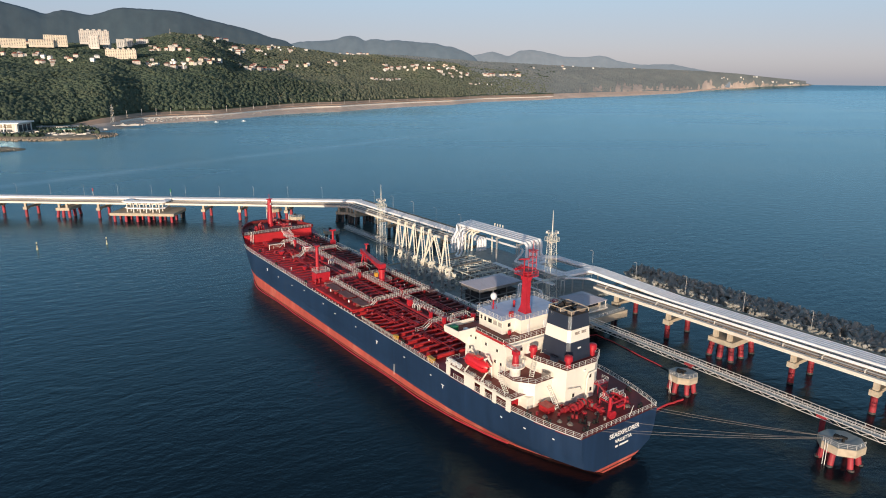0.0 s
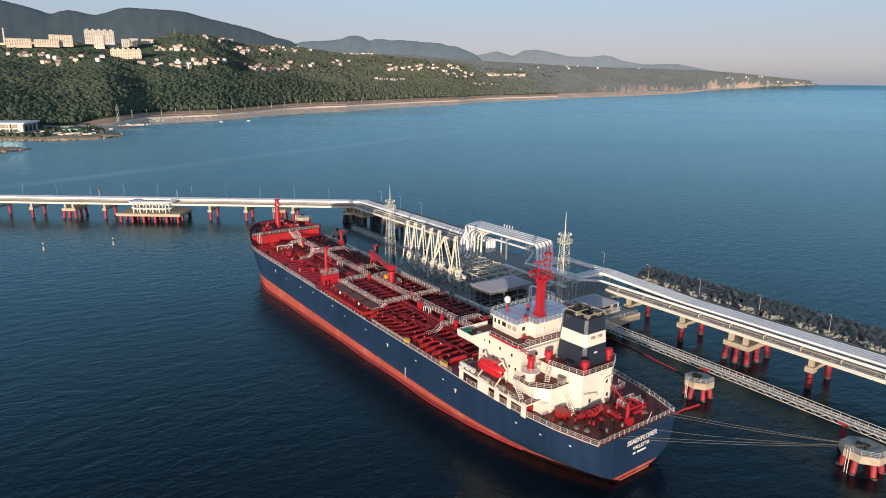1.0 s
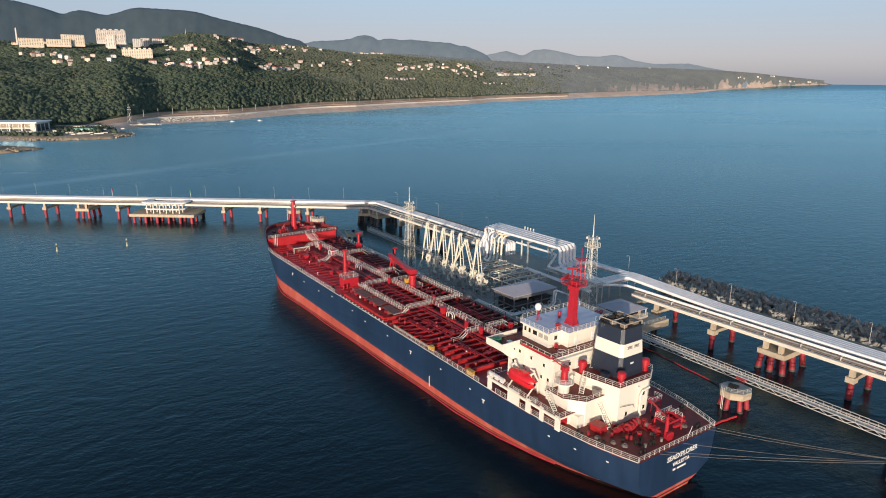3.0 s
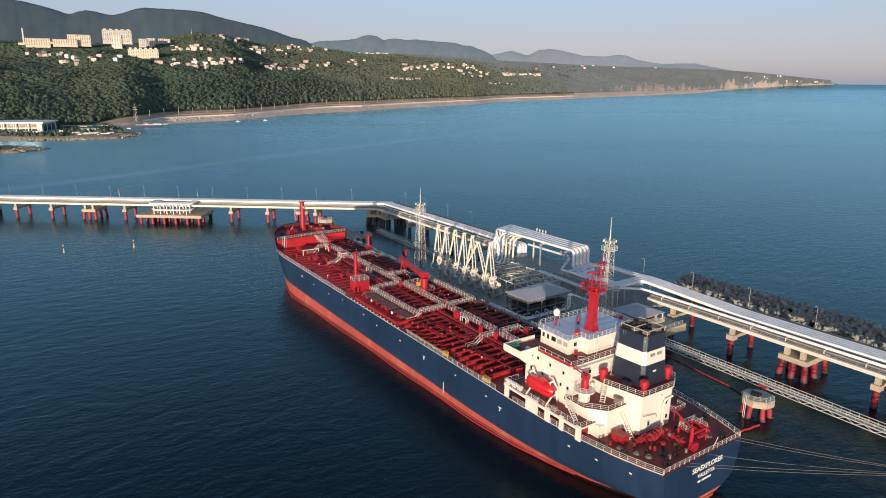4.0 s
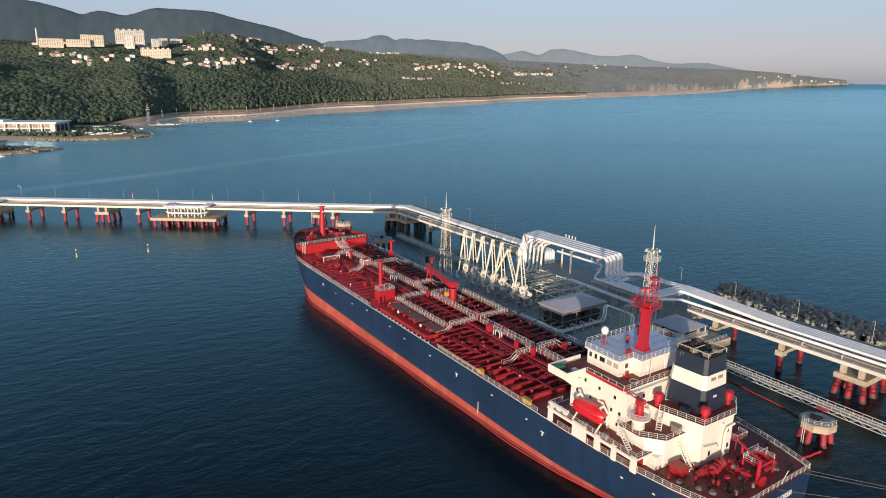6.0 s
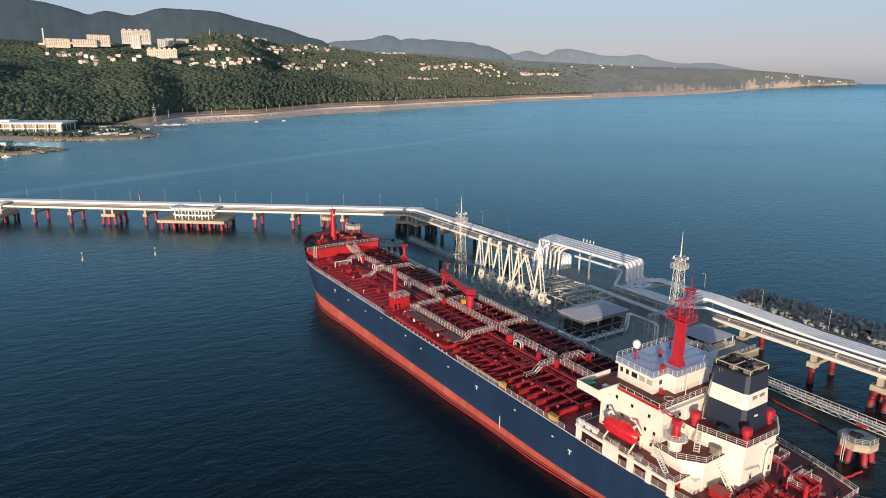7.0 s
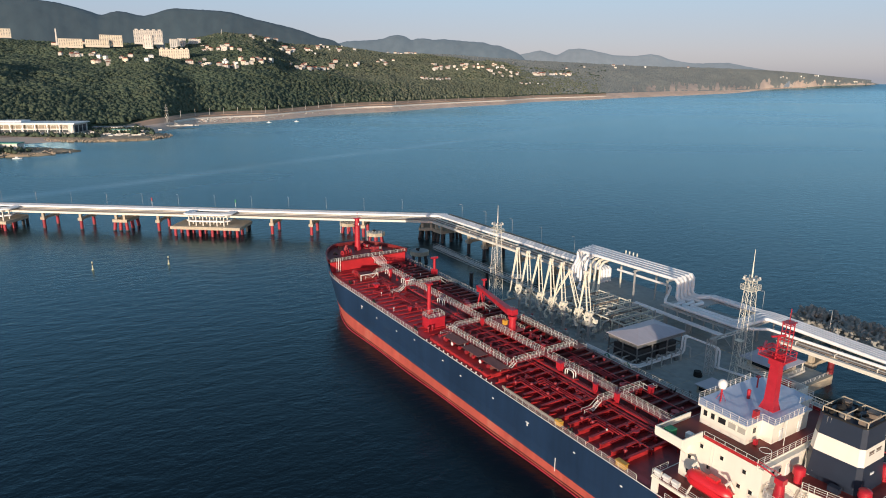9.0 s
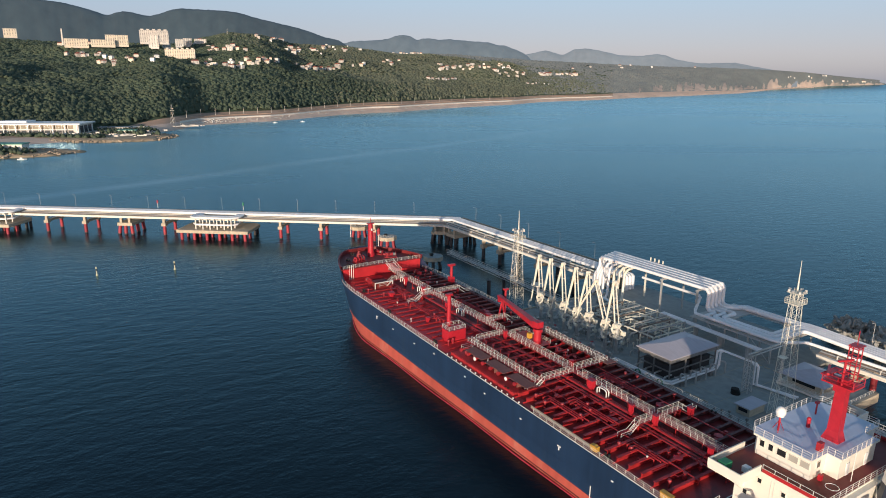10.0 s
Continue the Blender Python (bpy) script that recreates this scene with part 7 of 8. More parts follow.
# expansion platforms on the shore trestle
for x0, x1 in ((98.5, 134.5), (222, 246)):
    part("platform_slab", Mesh().prism([(x0, -2), (x0 + 3, -5), (x1 - 3, -5), (x1, -2), (x1, 15.0), (x0, 15.0)], 3.6, 5.1), M_CONC, shore)
    for x in np.linspace(x0 + 2, x1 - 2, int((x1 - x0) / 5.2)):
        for y in (13.5, 7, 0, -3):
            # rear columns darkened: the slab's shade put into their colour
            part("platform_column", Mesh().cyl((x, y, -5), (x, y, 3.6), 0.75, n=12), M_PILE if y > 1 else M_PILED, shore, "", True)
    xm = (x0 + x1) / 2
    for k in range(4):
        o = 2.6 * k
        part("expansion_pipe", Mesh().tube([(xm + 12 - o * 0.4, 4.0 - k * 1.6, 10.9), (xm + 12 - o * 0.4, 10.6 - k * 1.0, 10.9), (xm + 9 - o * 0.5, 13.0 - k * 1.2, 10.9), (xm - 9 + o * 0.5, 13.0 - k * 1.2, 10.9), (xm - 12 + o * 0.4, 10.6 - k * 1.0, 10.9), (xm - 12 + o * 0.4, 4.0 - k * 1.6, 10.9)], 0.5, 10), M_CLAD, shore, "", True)
        if k < 2:
            part("lower_pipe_loop", Mesh().tube([(xm + 11, 4.0 - k, 7.4), (xm + 11, 10.0 - k, 7.4), (xm + 8.5, 12.4 - k, 7.4), (xm - 8.5, 12.4 - k, 7.4), (xm - 11, 10.0 - k, 7.4), (xm - 11, 4.0 - k, 7.4)], 0.42, 8), M_CLAD, shore, "", True)
    for x in np.linspace(xm - 9, xm + 9, 6):
        part("loop_column", Mesh().box((x, 12.4, 7.8), (0.5, 0.5, 5.6)).box((x, 8.0, 7.8), (0.5, 0.5, 5.6)).box((x, 10.2, 10.2), (0.4, 6, 0.4)), M_CONCW, shore)

# ---- large clad pipelines ----
lines = thing("clad_pipelines", BERTH, "bundle of large white clad oil pipelines with expansion loops", "pipeline", "pipelines")
ZH, ZL = 18.6, 12.5                       # raised run and offset rack
for k in range(5):
    y, yt = -66.2 - 2.15 * k, TY + 2.0 - 1.35 * k
    s0, s1 = 143.0 + 0.6 * k, 99.4 + 0.3 * k
    if k < 3:                             # near lines: square offset round an open bay
        a, ys, b = 96.4 - 1.7 * k, -61.0 - 1.7 * k, 74.8 + 1.6 * k
        jog = [(a + 0.7, y, ZL), (a, y + 0.7, ZL), (a, ys - 0.7, ZL), (a - 0.7, ys, ZL), (b + 0.7, ys, ZL), (b, ys - 0.7, ZL), (b, yt + 0.7, ZL), (b - 0.7, yt, ZL)]
    else:                                 # far lines pass behind the bay
        ys = -77.1 - 1.5 * (k - 3)
        jog = [(97.6, y, ZL), (95.0, ys, ZL), (79.0, ys, ZL), (76.5, yt, ZL)]
    part("riser_run", Mesh().tube([(s0 - 0.6, y + 3.2, 6.4), (s0 - 0.6, y + 3.2, 12), (s0 - 0.3, y + 1.0, 14.6), (s0, y, 15.6), (s0, y, ZH - 0.8), (s0 - 0.8, y, ZH), (s1 + 0.8, y, ZH), (s1, y, ZH - 0.8), (s1, y, ZL + 0.8), (s1 - 0.8, y, ZL), *jog, (72.5, yt, ZL), (40.0, yt, 11.0), (-112, yt, 11.0)], 0.58, 12), M_CLAD, lines, "", True)
for k in range(4):
    yt = TY + 1.6 - 1.45 * k
    part("shore_run", Mesh().tube([(139.0, yt, 6.0), (139.0, yt, 10.6), (139.6, yt, 11.0), (251.8 + 0.75 * (1.6 - 1.45 * k) * 0 + 0.2 * k, yt, 11.0)], 0.6, 12), M_CLAD, lines, "", True)
part("low_return_pipe", Mesh().tube([(126, -68.4, 15.2), (104.4, -68.4, 15.2), (103.6, -68.2, 14.8), (102.6, -66.0, 13.6), (100.4, -62.0, 13.0), (98.5, -59.6, 13.0), (75.0, -59.4, 13.0), (73.2, -60.4, 12.8), (71.6, -70.0, 11.2), (70.6, -71.0, 10.9), (-112, -71.0, 10.9)], 0.42, 10), M_CLAD, lines, "", True)
for dy in (0.0, 0.95):
    part("cross_pipe", Mesh().tube([(109.6, -59.2 + dy, 9.0), (109.4, -59.2 + dy, 9.8), (109.0, -59.2 + dy, 10.0), (76.5, -58.2 + dy, 10.0)], 0.38, 10), M_CLAD, lines, "", True)
for s in (105, 97, 89, 80):
    part("pipe_stand", Mesh().box((s, -58.4, 7.8), (0.4, 1.8, 3.6)), M_GALV, lines)
for k in range(5):
    part("drop_pipe", Mesh().tube([(139 - 2.2 * k, -70.0 + 0.4 * k, 17.4), (139 - 2.2 * k, -65.8, 17.0), (139 - 2.2 * k, -64.4, 15.8), (139 - 2.2 * k, -64.0, 8.2), (138.6 - 2.2 * k, -63.4, 7.2), (137 - 2.2 * k, -61.0, 6.7), (125, -58.5 + 0.8 * k, 6.7)], 0.42, 10), M_ARM if k > 1 else M_CLAD, lines, "", True)
for k, y in enumerate((2.4, 0.95, -0.5, -1.95)):
    part("shore_pipe", Mesh().tube([(0.0 - 1.2 * k, y, 11.0), (330, y, 11.0)], 0.6, 12), M_CLAD, shore, "white clad pipeline", True)
gan = thing("pipe_gantry", BERTH, "steel gantry carrying the raised pipelines", "gantry")
for s in (131, 115.5, 102.5):
    for y in (-65.0, -75.8):
        part("gantry_column", Mesh().box((s, y, (PZ + 18) / 2), (0.45, 0.45, 18 - PZ)), M_ARM if s > 120 else M_GALV, gan)
    part("gantry_beam", Mesh().box((s, -70.4, 17.8), (0.4, 12.0, 0.5)), M_ARM if s > 120 else M_GALV, gan)
for k in range(4):
    part("gantry_strut", Mesh().box((129.6 - 1.7 * k, -75.9, 18.8), (0.32, 0.32, 2.6)), M_ARM, gan)
part("rack_slab", Mesh().box((87, -63.0, 11.75), (26, 7.6, 0.3)), M_GALV, gan)
part("rack_bridge", Mesh().box((96, -73.4, 11.75), (8, 13.0, 0.3)), M_GALV, gan)
part("rack_bridge", Mesh().box((76.5, -73.4, 11.75), (5, 13.0, 0.3)), M_GALV, gan)
part("rack_bridge", Mesh().box((85.5, -78.0, 11.75), (13, 3.8, 0.3)), M_GALV, gan)
for s in (75.4, 82, 89, 98.6):
    for y in (-60.2, -66.0):
        part("rack_column", Mesh().box((s, y, 8.8), (0.4, 0.4, 5.6)), M_GALV, gan)
for s in (75.4, 98.6):
    for y in (-71.5, -79.4):
        part("rack_column", Mesh().box((s, y, 8.85), (0.4, 0.4, 5.7)), M_GALV, gan)
for s in (75.4, 89):
    part("rack_brace", Mesh().bar((s, -60.2, 6.2), (s + 6.6, -60.2, 11.8), 0.14), M_GALV, gan)


# ---- mooring dolphins, walkways, boom, lines, buoys ----
def dolphin(s, y, r, z, dark=False, rails=True):
    t = thing("mooring_dolphin", BERTH @ pose(s, y, 0), "eight-sided concrete mooring dolphin on red raked piles" if not dark else "round concrete mooring dolphin on dark piles", "dolphin", "mooring dolphins")
    n = 8 if not dark else 14
    poly = [(r * math.cos(2 * math.pi * k / n + 0.26), r * math.sin(2 * math.pi * k / n + 0.26)) for k in range(n)]
    part("dolphin_cap", Mesh().prism(poly, z - 1.7, z), M_CONC, t, "pale concrete cap")
    part("cap_top", Mesh().prism([(p[0] * 0.96, p[1] * 0.96) for p in poly], z, z + 0.05), M_DECKC, t)
    for k in range(6):
        a = 2 * math.pi * k / 6 + 0.5
        c, si = math.cos(a), math.sin(a)
        part("dolphin_column", Mesh().cyl((c * r * 1.0, si * r * 1.0, -5), (c * r * 0.68, si * r * 0.68, z - 1.7), 0.62, n=14), M_PILED if dark else M_PILE, t, "", True)
        part("pile_foot", Mesh().cyl((c * r * 1.0, si * r * 1.0, -5), (c * r * 0.86, si * r * 0.86, 0.35), 0.65, n=14), M_PILED, t, "", True)
    part("mooring_hook", Mesh().box((0.8, 0.6, z + 0.5), (1.1, 0.9, 0.9)).cyl((-0.6, 0.9, z), (-0.6, 0.9, z + 1.1), 0.3, n=10).box((-0.6, 0.9, z + 1.1), (1.4, 0.6, 0.4)), M_BLACK, t)
    if rails:
        railing(t, [(p[0] * 0.94, p[1] * 0.94, z) for p in (poly[1], poly[2], poly[3], poly[4])], 1.1, step=1.5)
        part("boat_ladder", Mesh().bar((r * 0.2, r * 0.96, -1), (r * 0.2, r * 0.96, z + 0.8), 0.1).bar((r * 0.32, r * 0.93, -1), (r * 0.32, r * 0.93, z + 0.8), 0.1), M_RAIL, t)


dolphin(13.4, -41.9, 3.85, 5.0)
dolphin(-26.3, -40.8, 4.6, 5.0)
dolphin(215.8, -42.8, 4.2, 5.2, True, False)
dolphin(256.0, -42.0, 4.4, 5.6)
dolphin(283.0, -40.0, 4.4, 5.6)


def truss_walkway(a, b, m, label, h=1.25, w=1.7):
    """A lattice footbridge between two points."""
    t = thing("truss_walkway", m, label, "footbridge", "footbridges")
    a, b = Vector(a), Vector(b)
    d = (b - a)
    n = max(4, int(d.length / 1.9))
    q = Vector((-d.y, d.x, 0)).normalized() * w / 2
    up, low = Vector((0, 0, h)), Vector((0, 0, -0.9))
    for e in (q, -q):
        part("top_chord", Mesh().bar(a + e + up, b + e + up, 0.09), M_RAIL, t)
        part("middle_chord", Mesh().bar(a + e, b + e, 0.13), M_RAIL, t)
        part("bottom_chord", Mesh().bar(a + e + low, b + e + low, 0.13), M_RAIL, t)
        web = Mesh()
        for k in range(n):
            p0, p1 = a.lerp(b, k / n), a.lerp(b, (k + 1) / n)
            web.bar(p0 + e, p0 + e + up, 0.06)
            web.bar(*((p0 + e + low, p1 + e) if k % 2 else (p0 + e, p1 + e + low)), 0.09)
        web.bar(a + e + up * 0.5, b + e + up * 0.5, 0.06)
        part("truss_web", web, M_RAIL, t)
    fl = Mesh()
    fl.add([a + q, a - q, b - q, b + q, a + q - Vector((0, 0, 0.1)), a - q - Vector((0, 0, 0.1)), b - q - Vector((0, 0, 0.1)), b + q - Vector((0, 0, 0.1))], [(0, 1, 2, 3), (7, 6, 5, 4), (0, 4, 5, 1), (1, 5, 6, 2), (2, 6, 7, 3), (3, 7, 4, 0)])
    part("walkway_floor", fl, M_DECKC, t)


truss_walkway((52, -48.0, 6.2), (15, -47.6, 6.0), BERTH, "pale steel truss footbridge to the mooring dolphins")
truss_walkway((15, -47.6, 6.0), (-22, -47.0, 6.0), BERTH, "pale steel truss footbridge to the mooring dolphins")
truss_walkway((-22, -47.0, 6.0), (-78, -46.6, 6.0), BERTH, "pale steel truss footbridge to the mooring dolphins")
truss_walkway((141, -48.6, 5.6), (217, -51.2, 5.6), BERTH, "pale steel truss footbridge to the forward dolphins", 1.3)
for s, y, h in ((-19.5, -47.2, 5.9), (15, -47.4, 5.9), (-58, -46.8, 5.9), (176, -50.0, 5.4)):
    lone("bridge_pile", Mesh().cyl((0, 0, -5), (0, 0, h), 0.6, n=12).box((0, 0, h - 0.3), (2.2, 2.2, 0.6)), M_PILE if s < 100 else M_PILED, BERTH @ pose(s, y, 0), "red steel pile under the footbridge" if s < 100 else "dark steel pile under the footbridge", "pile", "bridge piles", smooth=False)
for s, y, h in ((165, -34.8, 9.0),):
    lone("guide_pile", Mesh().cyl((0, 0, -5), (0, 0, h), 0.7, n=14).cyl((0, 0, h), (0, 0, h + 0.2), 0.85, n=14), M_PILED, BERTH @ pose(s, y, 0), "dark steel guide pile in the water", "pile")


def wave_line(pts, n, sway):
    out = []
    for i in range(len(pts) - 1):
        a, b = Vector(pts[i]), Vector(pts[i + 1])
        for k in range(n):
            u = k / n
            p = a.lerp(b, u)
            out.append((p.x + sway * math.sin(u * 9 + i), p.y + sway * math.cos(u * 7 + i), p.z))
    return out + [tuple(pts[-1])]


lone("oil_boom", Mesh().tube(wave_line([(62, -21.6, 0.2), (56, -44, 0.2), (52.5, -53.4, 0.2), (46, -53.2, 0.2), (38.4, -52.0, 0.2), (25, -50.0, 0.2)], 6, 0.1), 0.14, 7), M_ORANGE, BERTH, "red floating oil boom on the water", "oil boom", smooth=True)
lone("oil_boom", Mesh().tube(wave_line([(25, -50, 0.2), (21, -48.8, 0.2), (18, -46.6, 0.2)], 5, 0.1), 0.13, 6), M_PILED, BERTH, "dark end of the floating oil boom", "oil boom", smooth=True)
lone("oil_boom", Mesh().tube(wave_line([(4.5, -12.6, 0.2), (10.6, -24, 0.25), (10.4, -32.4, 0.25), (9.8, -37.4, 0.25)], 6, 0.1), 0.24, 7), M_ORANGE, BERTH, "red floating oil boom between ship and dolphin", "oil boom", smooth=True)


hug = [(s, half_breadth(s, -0.0172 * s) + 0.4 + 0.15 * math.sin(s * 0.17), 0.05) for s in np.linspace(20, 189, 58)]
lone("oil_boom", Mesh().tube(hug, 0.2, 6), M_BOOM, BERTH, "red floating oil boom drawn close along the ship", "oil boom", smooth=True)


def mooring_line(a, b, sag):
    pts = []
    for k in range(15):
        u = k / 14
        p = Vector(a).lerp(Vector(b), u)
        pts.append((p.x, p.y, p.z - sag * 4 * u * (1 - u)))
    lone("mooring_line", Mesh().tube(pts, 0.028, 5), M_ROPE, BERTH, "tan mooring rope from ship to dolphin", "rope", "mooring lines")


for k, (y, z, e) in enumerate(((-10.6, 0.2, 0.0), (-9.4, 0.1, 0.5), (-1.0, -0.1, 0.9), (4.5, -0.1, 1.3), (6.0, -0.1, 1.6))):
    mooring_line((-0.15 if k > 1 else 0.2, y, D0 + z), (-25.4 - 0.5 * k, -38.9 - e, 5.9), 0.35 + 0.2 * (k % 3))
for k in range(2):
    mooring_line((190, -10, FC + 2.6), (216.2 - k, -41.8, 6.2), 0.8 + 0.4 * k)
    mooring_line((194, -6, FC + 2.6), (255.4 - k, -40.4, 6.6), 1.2 + 0.4 * k)
    mooring_line((193, 2 - k, FC + 2.6), (282 - k, -38.4, 6.6), 1.8)
    mooring_line((172, -15.6, D0 + 3.0), (140.4, -24.5 - k, PZ + 1), 0.6)


def buoy(m):
    t = thing("marker_buoy", m, "small pale yellow and black marker buoy on the water", "buoy", "marker buoys")
    part("buoy_float", Mesh().cyl((0, 0, -0.5), (0, 0, 0.5), 0.6, n=14).cyl((0, 0, 0.5), (0, 0, 0.9), 0.55, 0.3, n=14), M_BUOY, t, "", True)
    part("buoy_mast", Mesh().cyl((0, 0, 0.8), (0, 0, 2.2), 0.3, 0.26, n=10).cyl((0, 0, 3.1), (0, 0, 3.9), 0.4, n=10), M_BUOY, t, "", True)
    part("buoy_collar", Mesh().cyl((0, 0, 2.2), (0, 0, 3.1), 0.3, n=10), M_BLACK, t)


for x, y in ((-195.3, 294.2), (-168.6, 306.0)):
    buoy(pose(x, y, 0) @ Matrix.Diagonal((0.72, 0.72, 0.92, 1)))

# ---- the town on the slopes ----
M_PLASTER = mat("white_plaster", (0.66, 0.63, 0.58), 0.8, var=0.25, scale=0.1, obj=0.5)
M_PLASTERY = mat("pale_yellow_plaster", (0.72, 0.65, 0.53), 0.8, var=0.12, scale=0.1, obj=0.4)
M_HOUSE = mat("weathered_house_plaster", (0.50, 0.47, 0.43), 0.8, var=0.35, scale=0.1, obj=0.7)
M_TILE = mat("red_roof_tiles", (0.30, 0.10, 0.07), 0.8, var=0.3, scale=0.3, obj=0.5)
M_SLATE = mat("grey_sheet_roof", (0.30, 0.29, 0.28), 0.6, var=0.2, scale=0.3, obj=0.5)
M_TEAL = mat("green_sheet_roof", (0.06, 0.28, 0.20), 0.5, var=0.15, scale=0.3)
M_GLASS = mat("dark_glazing", (0.05, 0.06, 0.07), 0.12, var=0.2, scale=0.3)


def sight(a, el):
    """The place on the land that is seen from the first eye at that azimuth and elevation."""
    c = float(coast_at(a))
    R = c + 30
    t = math.tan(radians(el))
    while R < float(crest_at(a)[0]):
        z = land_height(a, R)
        if z is not None and (z - EYE_Z) / R >= t:
            break
        R += 12
    return R * math.sin(radians(a)), R * math.cos(radians(a)), land_height(a, R)


def house_kind(w, d, h, wall, roof, flat=False):
    t = thing("house", pose(0, 0, 0), "pale plastered hillside house among trees", "house", "hillside houses")
    part("house_wall", Mesh().box((0, 0, h / 2 - 7), (w, d, h + 14)), wall, t)
    if flat:
        part("house_roof", Mesh().box((0, 0, h + 0.3), (w + 0.8, d + 0.8, 0.6)), roof, t)
    else:
        part("house_roof", Mesh().add([(-w / 2 - 0.6, -d / 2 - 0.6, h), (w / 2 + 0.6, -d / 2 - 0.6, h), (w / 2 + 0.6, d / 2 + 0.6, h), (-w / 2 - 0.6, d / 2 + 0.6, h), (-w / 3, 0, h + d * 0.33), (w / 3, 0, h + d * 0.33)],
                                      [(0, 1, 5, 4), (1, 2, 5), (2, 3, 4, 5), (3, 0, 4), (3, 2, 1, 0)]), roof, t)
    for x in (-w / 4, w / 4):
        for z in ((1.6, 4.6) if h > 5 else (1.6,)):
            part("house_window", Mesh().box((x, -d / 2 - 0.03, z), (1.4, 0.1, 1.4)), M_GLASS, t)
    return t


def build_town():
    rng = random.Random(21)
    kinds = [house_kind(13, 10, 5, M_HOUSE, M_TILE), house_kind(11, 9, 4.5, M_HOUSE, M_SLATE), house_kind(16, 11, 6, M_PLASTER, M_SLATE, True), house_kind(14, 10, 5, M_PLASTERY, M_TILE), house_kind(22, 11, 6.5, M_HOUSE, M_TILE), house_kind(12, 9, 5, M_WHITE, M_SLATE)]
    used = set()
    # azimuth, elevation, spread, how many
    clusters = ((-33.3, 1.94, 1.5, 5), (-32.9, 1.29, 1.1, 9), (-31.4, 0.80, 0.8, 8), (-29.0, 1.04, 1.2, 6), (-25.2, 2.40, 0.9, 9), (-23.4, 1.86, 1.8, 12), (-22.6, 0.68, 1.0, 7), (-24.9, 0.69, 2.2, 9), (-19.7, 2.70, 1.1, 9), (-17.2, 1.88, 1.4, 14), (-20.5, 0.96, 1.3, 12), (-17.2, 0.61, 0.7, 8), (-15.4, 0.45, 1.1, 11), (-13.8, 2.20, 2.0, 12), (-11.8, 1.03, 2.8, 10), (-9.1, 1.99, 1.5, 14), (-5.1, 0.73, 1.3, 15), (-6.2, -0.24, 1.2, 13), (-2.2, 0.75, 1.8, 17), (-0.7, 0.31, 1.5, 11), (3.3, 0.20, 1.8, 26), (2.2, -0.54, 1.5, 6), (10.1, 0.92, 5.5, 7), (23.4, 0.10, 3.0, 14))
    for a, el, da, n in clusters:
        for _ in range(n):
            x, y, z = sight(a + rng.uniform(-da, da), el + rng.gauss(0, 0.13 if el > 0.2 else 0.03))
            k = rng.randrange(6)
            m = pose(x, y, z + 3.0, 0, 0, rng.uniform(-50, 50))
            keep_clear(x, y, 7.0)
            if k in used:
                o = copy_thing(kinds[k], m)
            else:
                used.add(k)
                kinds[k].matrix_basis = m
                o = kinds[k]
            f = rng.uniform(0.45, 0.85) * (0.6 if el < 0.2 else 1.0) * (1 + max(0, math.hypot(x, y) - 2600) / 9000)
            o.scale = (f, f, f)


build_town()


def apartment(a0, a1, el, top, turn, label, wall=M_PLASTER, attic=0):
    """A slab that spans two azimuths, between the elevations of its foot and of its roof."""
    a = (a0 + a1) / 2
    x, y, z = sight(a, min(el, float(crest_at(a)[1]) - 0.35))
    k = math.hypot(x, y)
    w, d, top = k * radians(a1 - a0), 14.0, top - 0.1
    z = EYE_Z + k * math.tan(radians(el))
    h = k * (math.tan(radians(top)) - math.tan(radians(el)))
    storeys = max(2, round(h / 3.2))
    rise = h / storeys
    keep_clear(x, y, min(11.0, w * 0.3))
    t = thing("apartment_building", pose(x, y, z, 0, 0, -a + turn), label, "building", "apartment buildings")
    part("building_wall", Mesh().box((0, 0, h / 2 - 2.5), (w, d, h + 5)), wall, t)
    part("building_roof", Mesh().box((0, 0, h + 0.3), (w + 0.8, d + 0.8, 0.6)), M_SLATE, t)
    for i in range(attic):
        part("roof_block", Mesh().box((-w / 2 + (i + 0.5) * w / attic, 0, h + 1.8), (w / attic * 0.5, 8, 3.2)), wall, t)
    n = max(3, int(w / 5.0))
    bal = Mesh().box((0, 0, 0), (3.4, 1.3, 1.0)).data("balcony", wall)
    win = Mesh().box((0, 0, 0), (2.0, 0.16, 1.3)).data("building_window", M_GLASS)
    for f in range(storeys):
        for k in range(n):
            px = -w / 2 + (k + 0.5) * w / n
            o = new("building_window", win)
            o.parent, o.location = t, (px, -d / 2 - 0.04, f * rise + 1.8)
            if k % 2 == 1:
                b = new("balcony", bal)
                b.parent, b.location = t, (px, -d / 2 - 0.65, f * rise + 0.7)
    return t


apartment(-29.11, -27.15, 2.32, 3.25, 3, "tall white apartment block on the hill with stepped roof", attic=5)
apartment(-28.54, -27.85, 2.00, 2.93, -4, "white apartment tower beside a taller block")
apartment(-27.61, -27.07, 2.02, 2.71, 6, "white apartment tower beside a taller block")
apartment(-26.67, -26.12, 2.08, 2.70, 10, "white apartment tower on the hill")
apartment(-27.50, -25.40, 1.13, 1.96, -4, "long pale yellow apartment slab on the hill", M_PLASTERY, 6)
apartment(-34.02, -32.51, 1.94, 2.52, 3, "long cream apartment slab on the crest", M_PLASTERY)
apartment(-32.33, -30.80, 2.03, 2.50, 3, "cream apartment slab on the crest", M_PLASTERY)
apartment(-31.39, -29.91, 2.09, 2.85, 3, "long cream apartment slab with taller storeys", M_PLASTERY)
apartment(-37.56, -36.78, 2.49, 3.05, 0, "pale yellow apartment slab on the crest", M_PLASTERY)
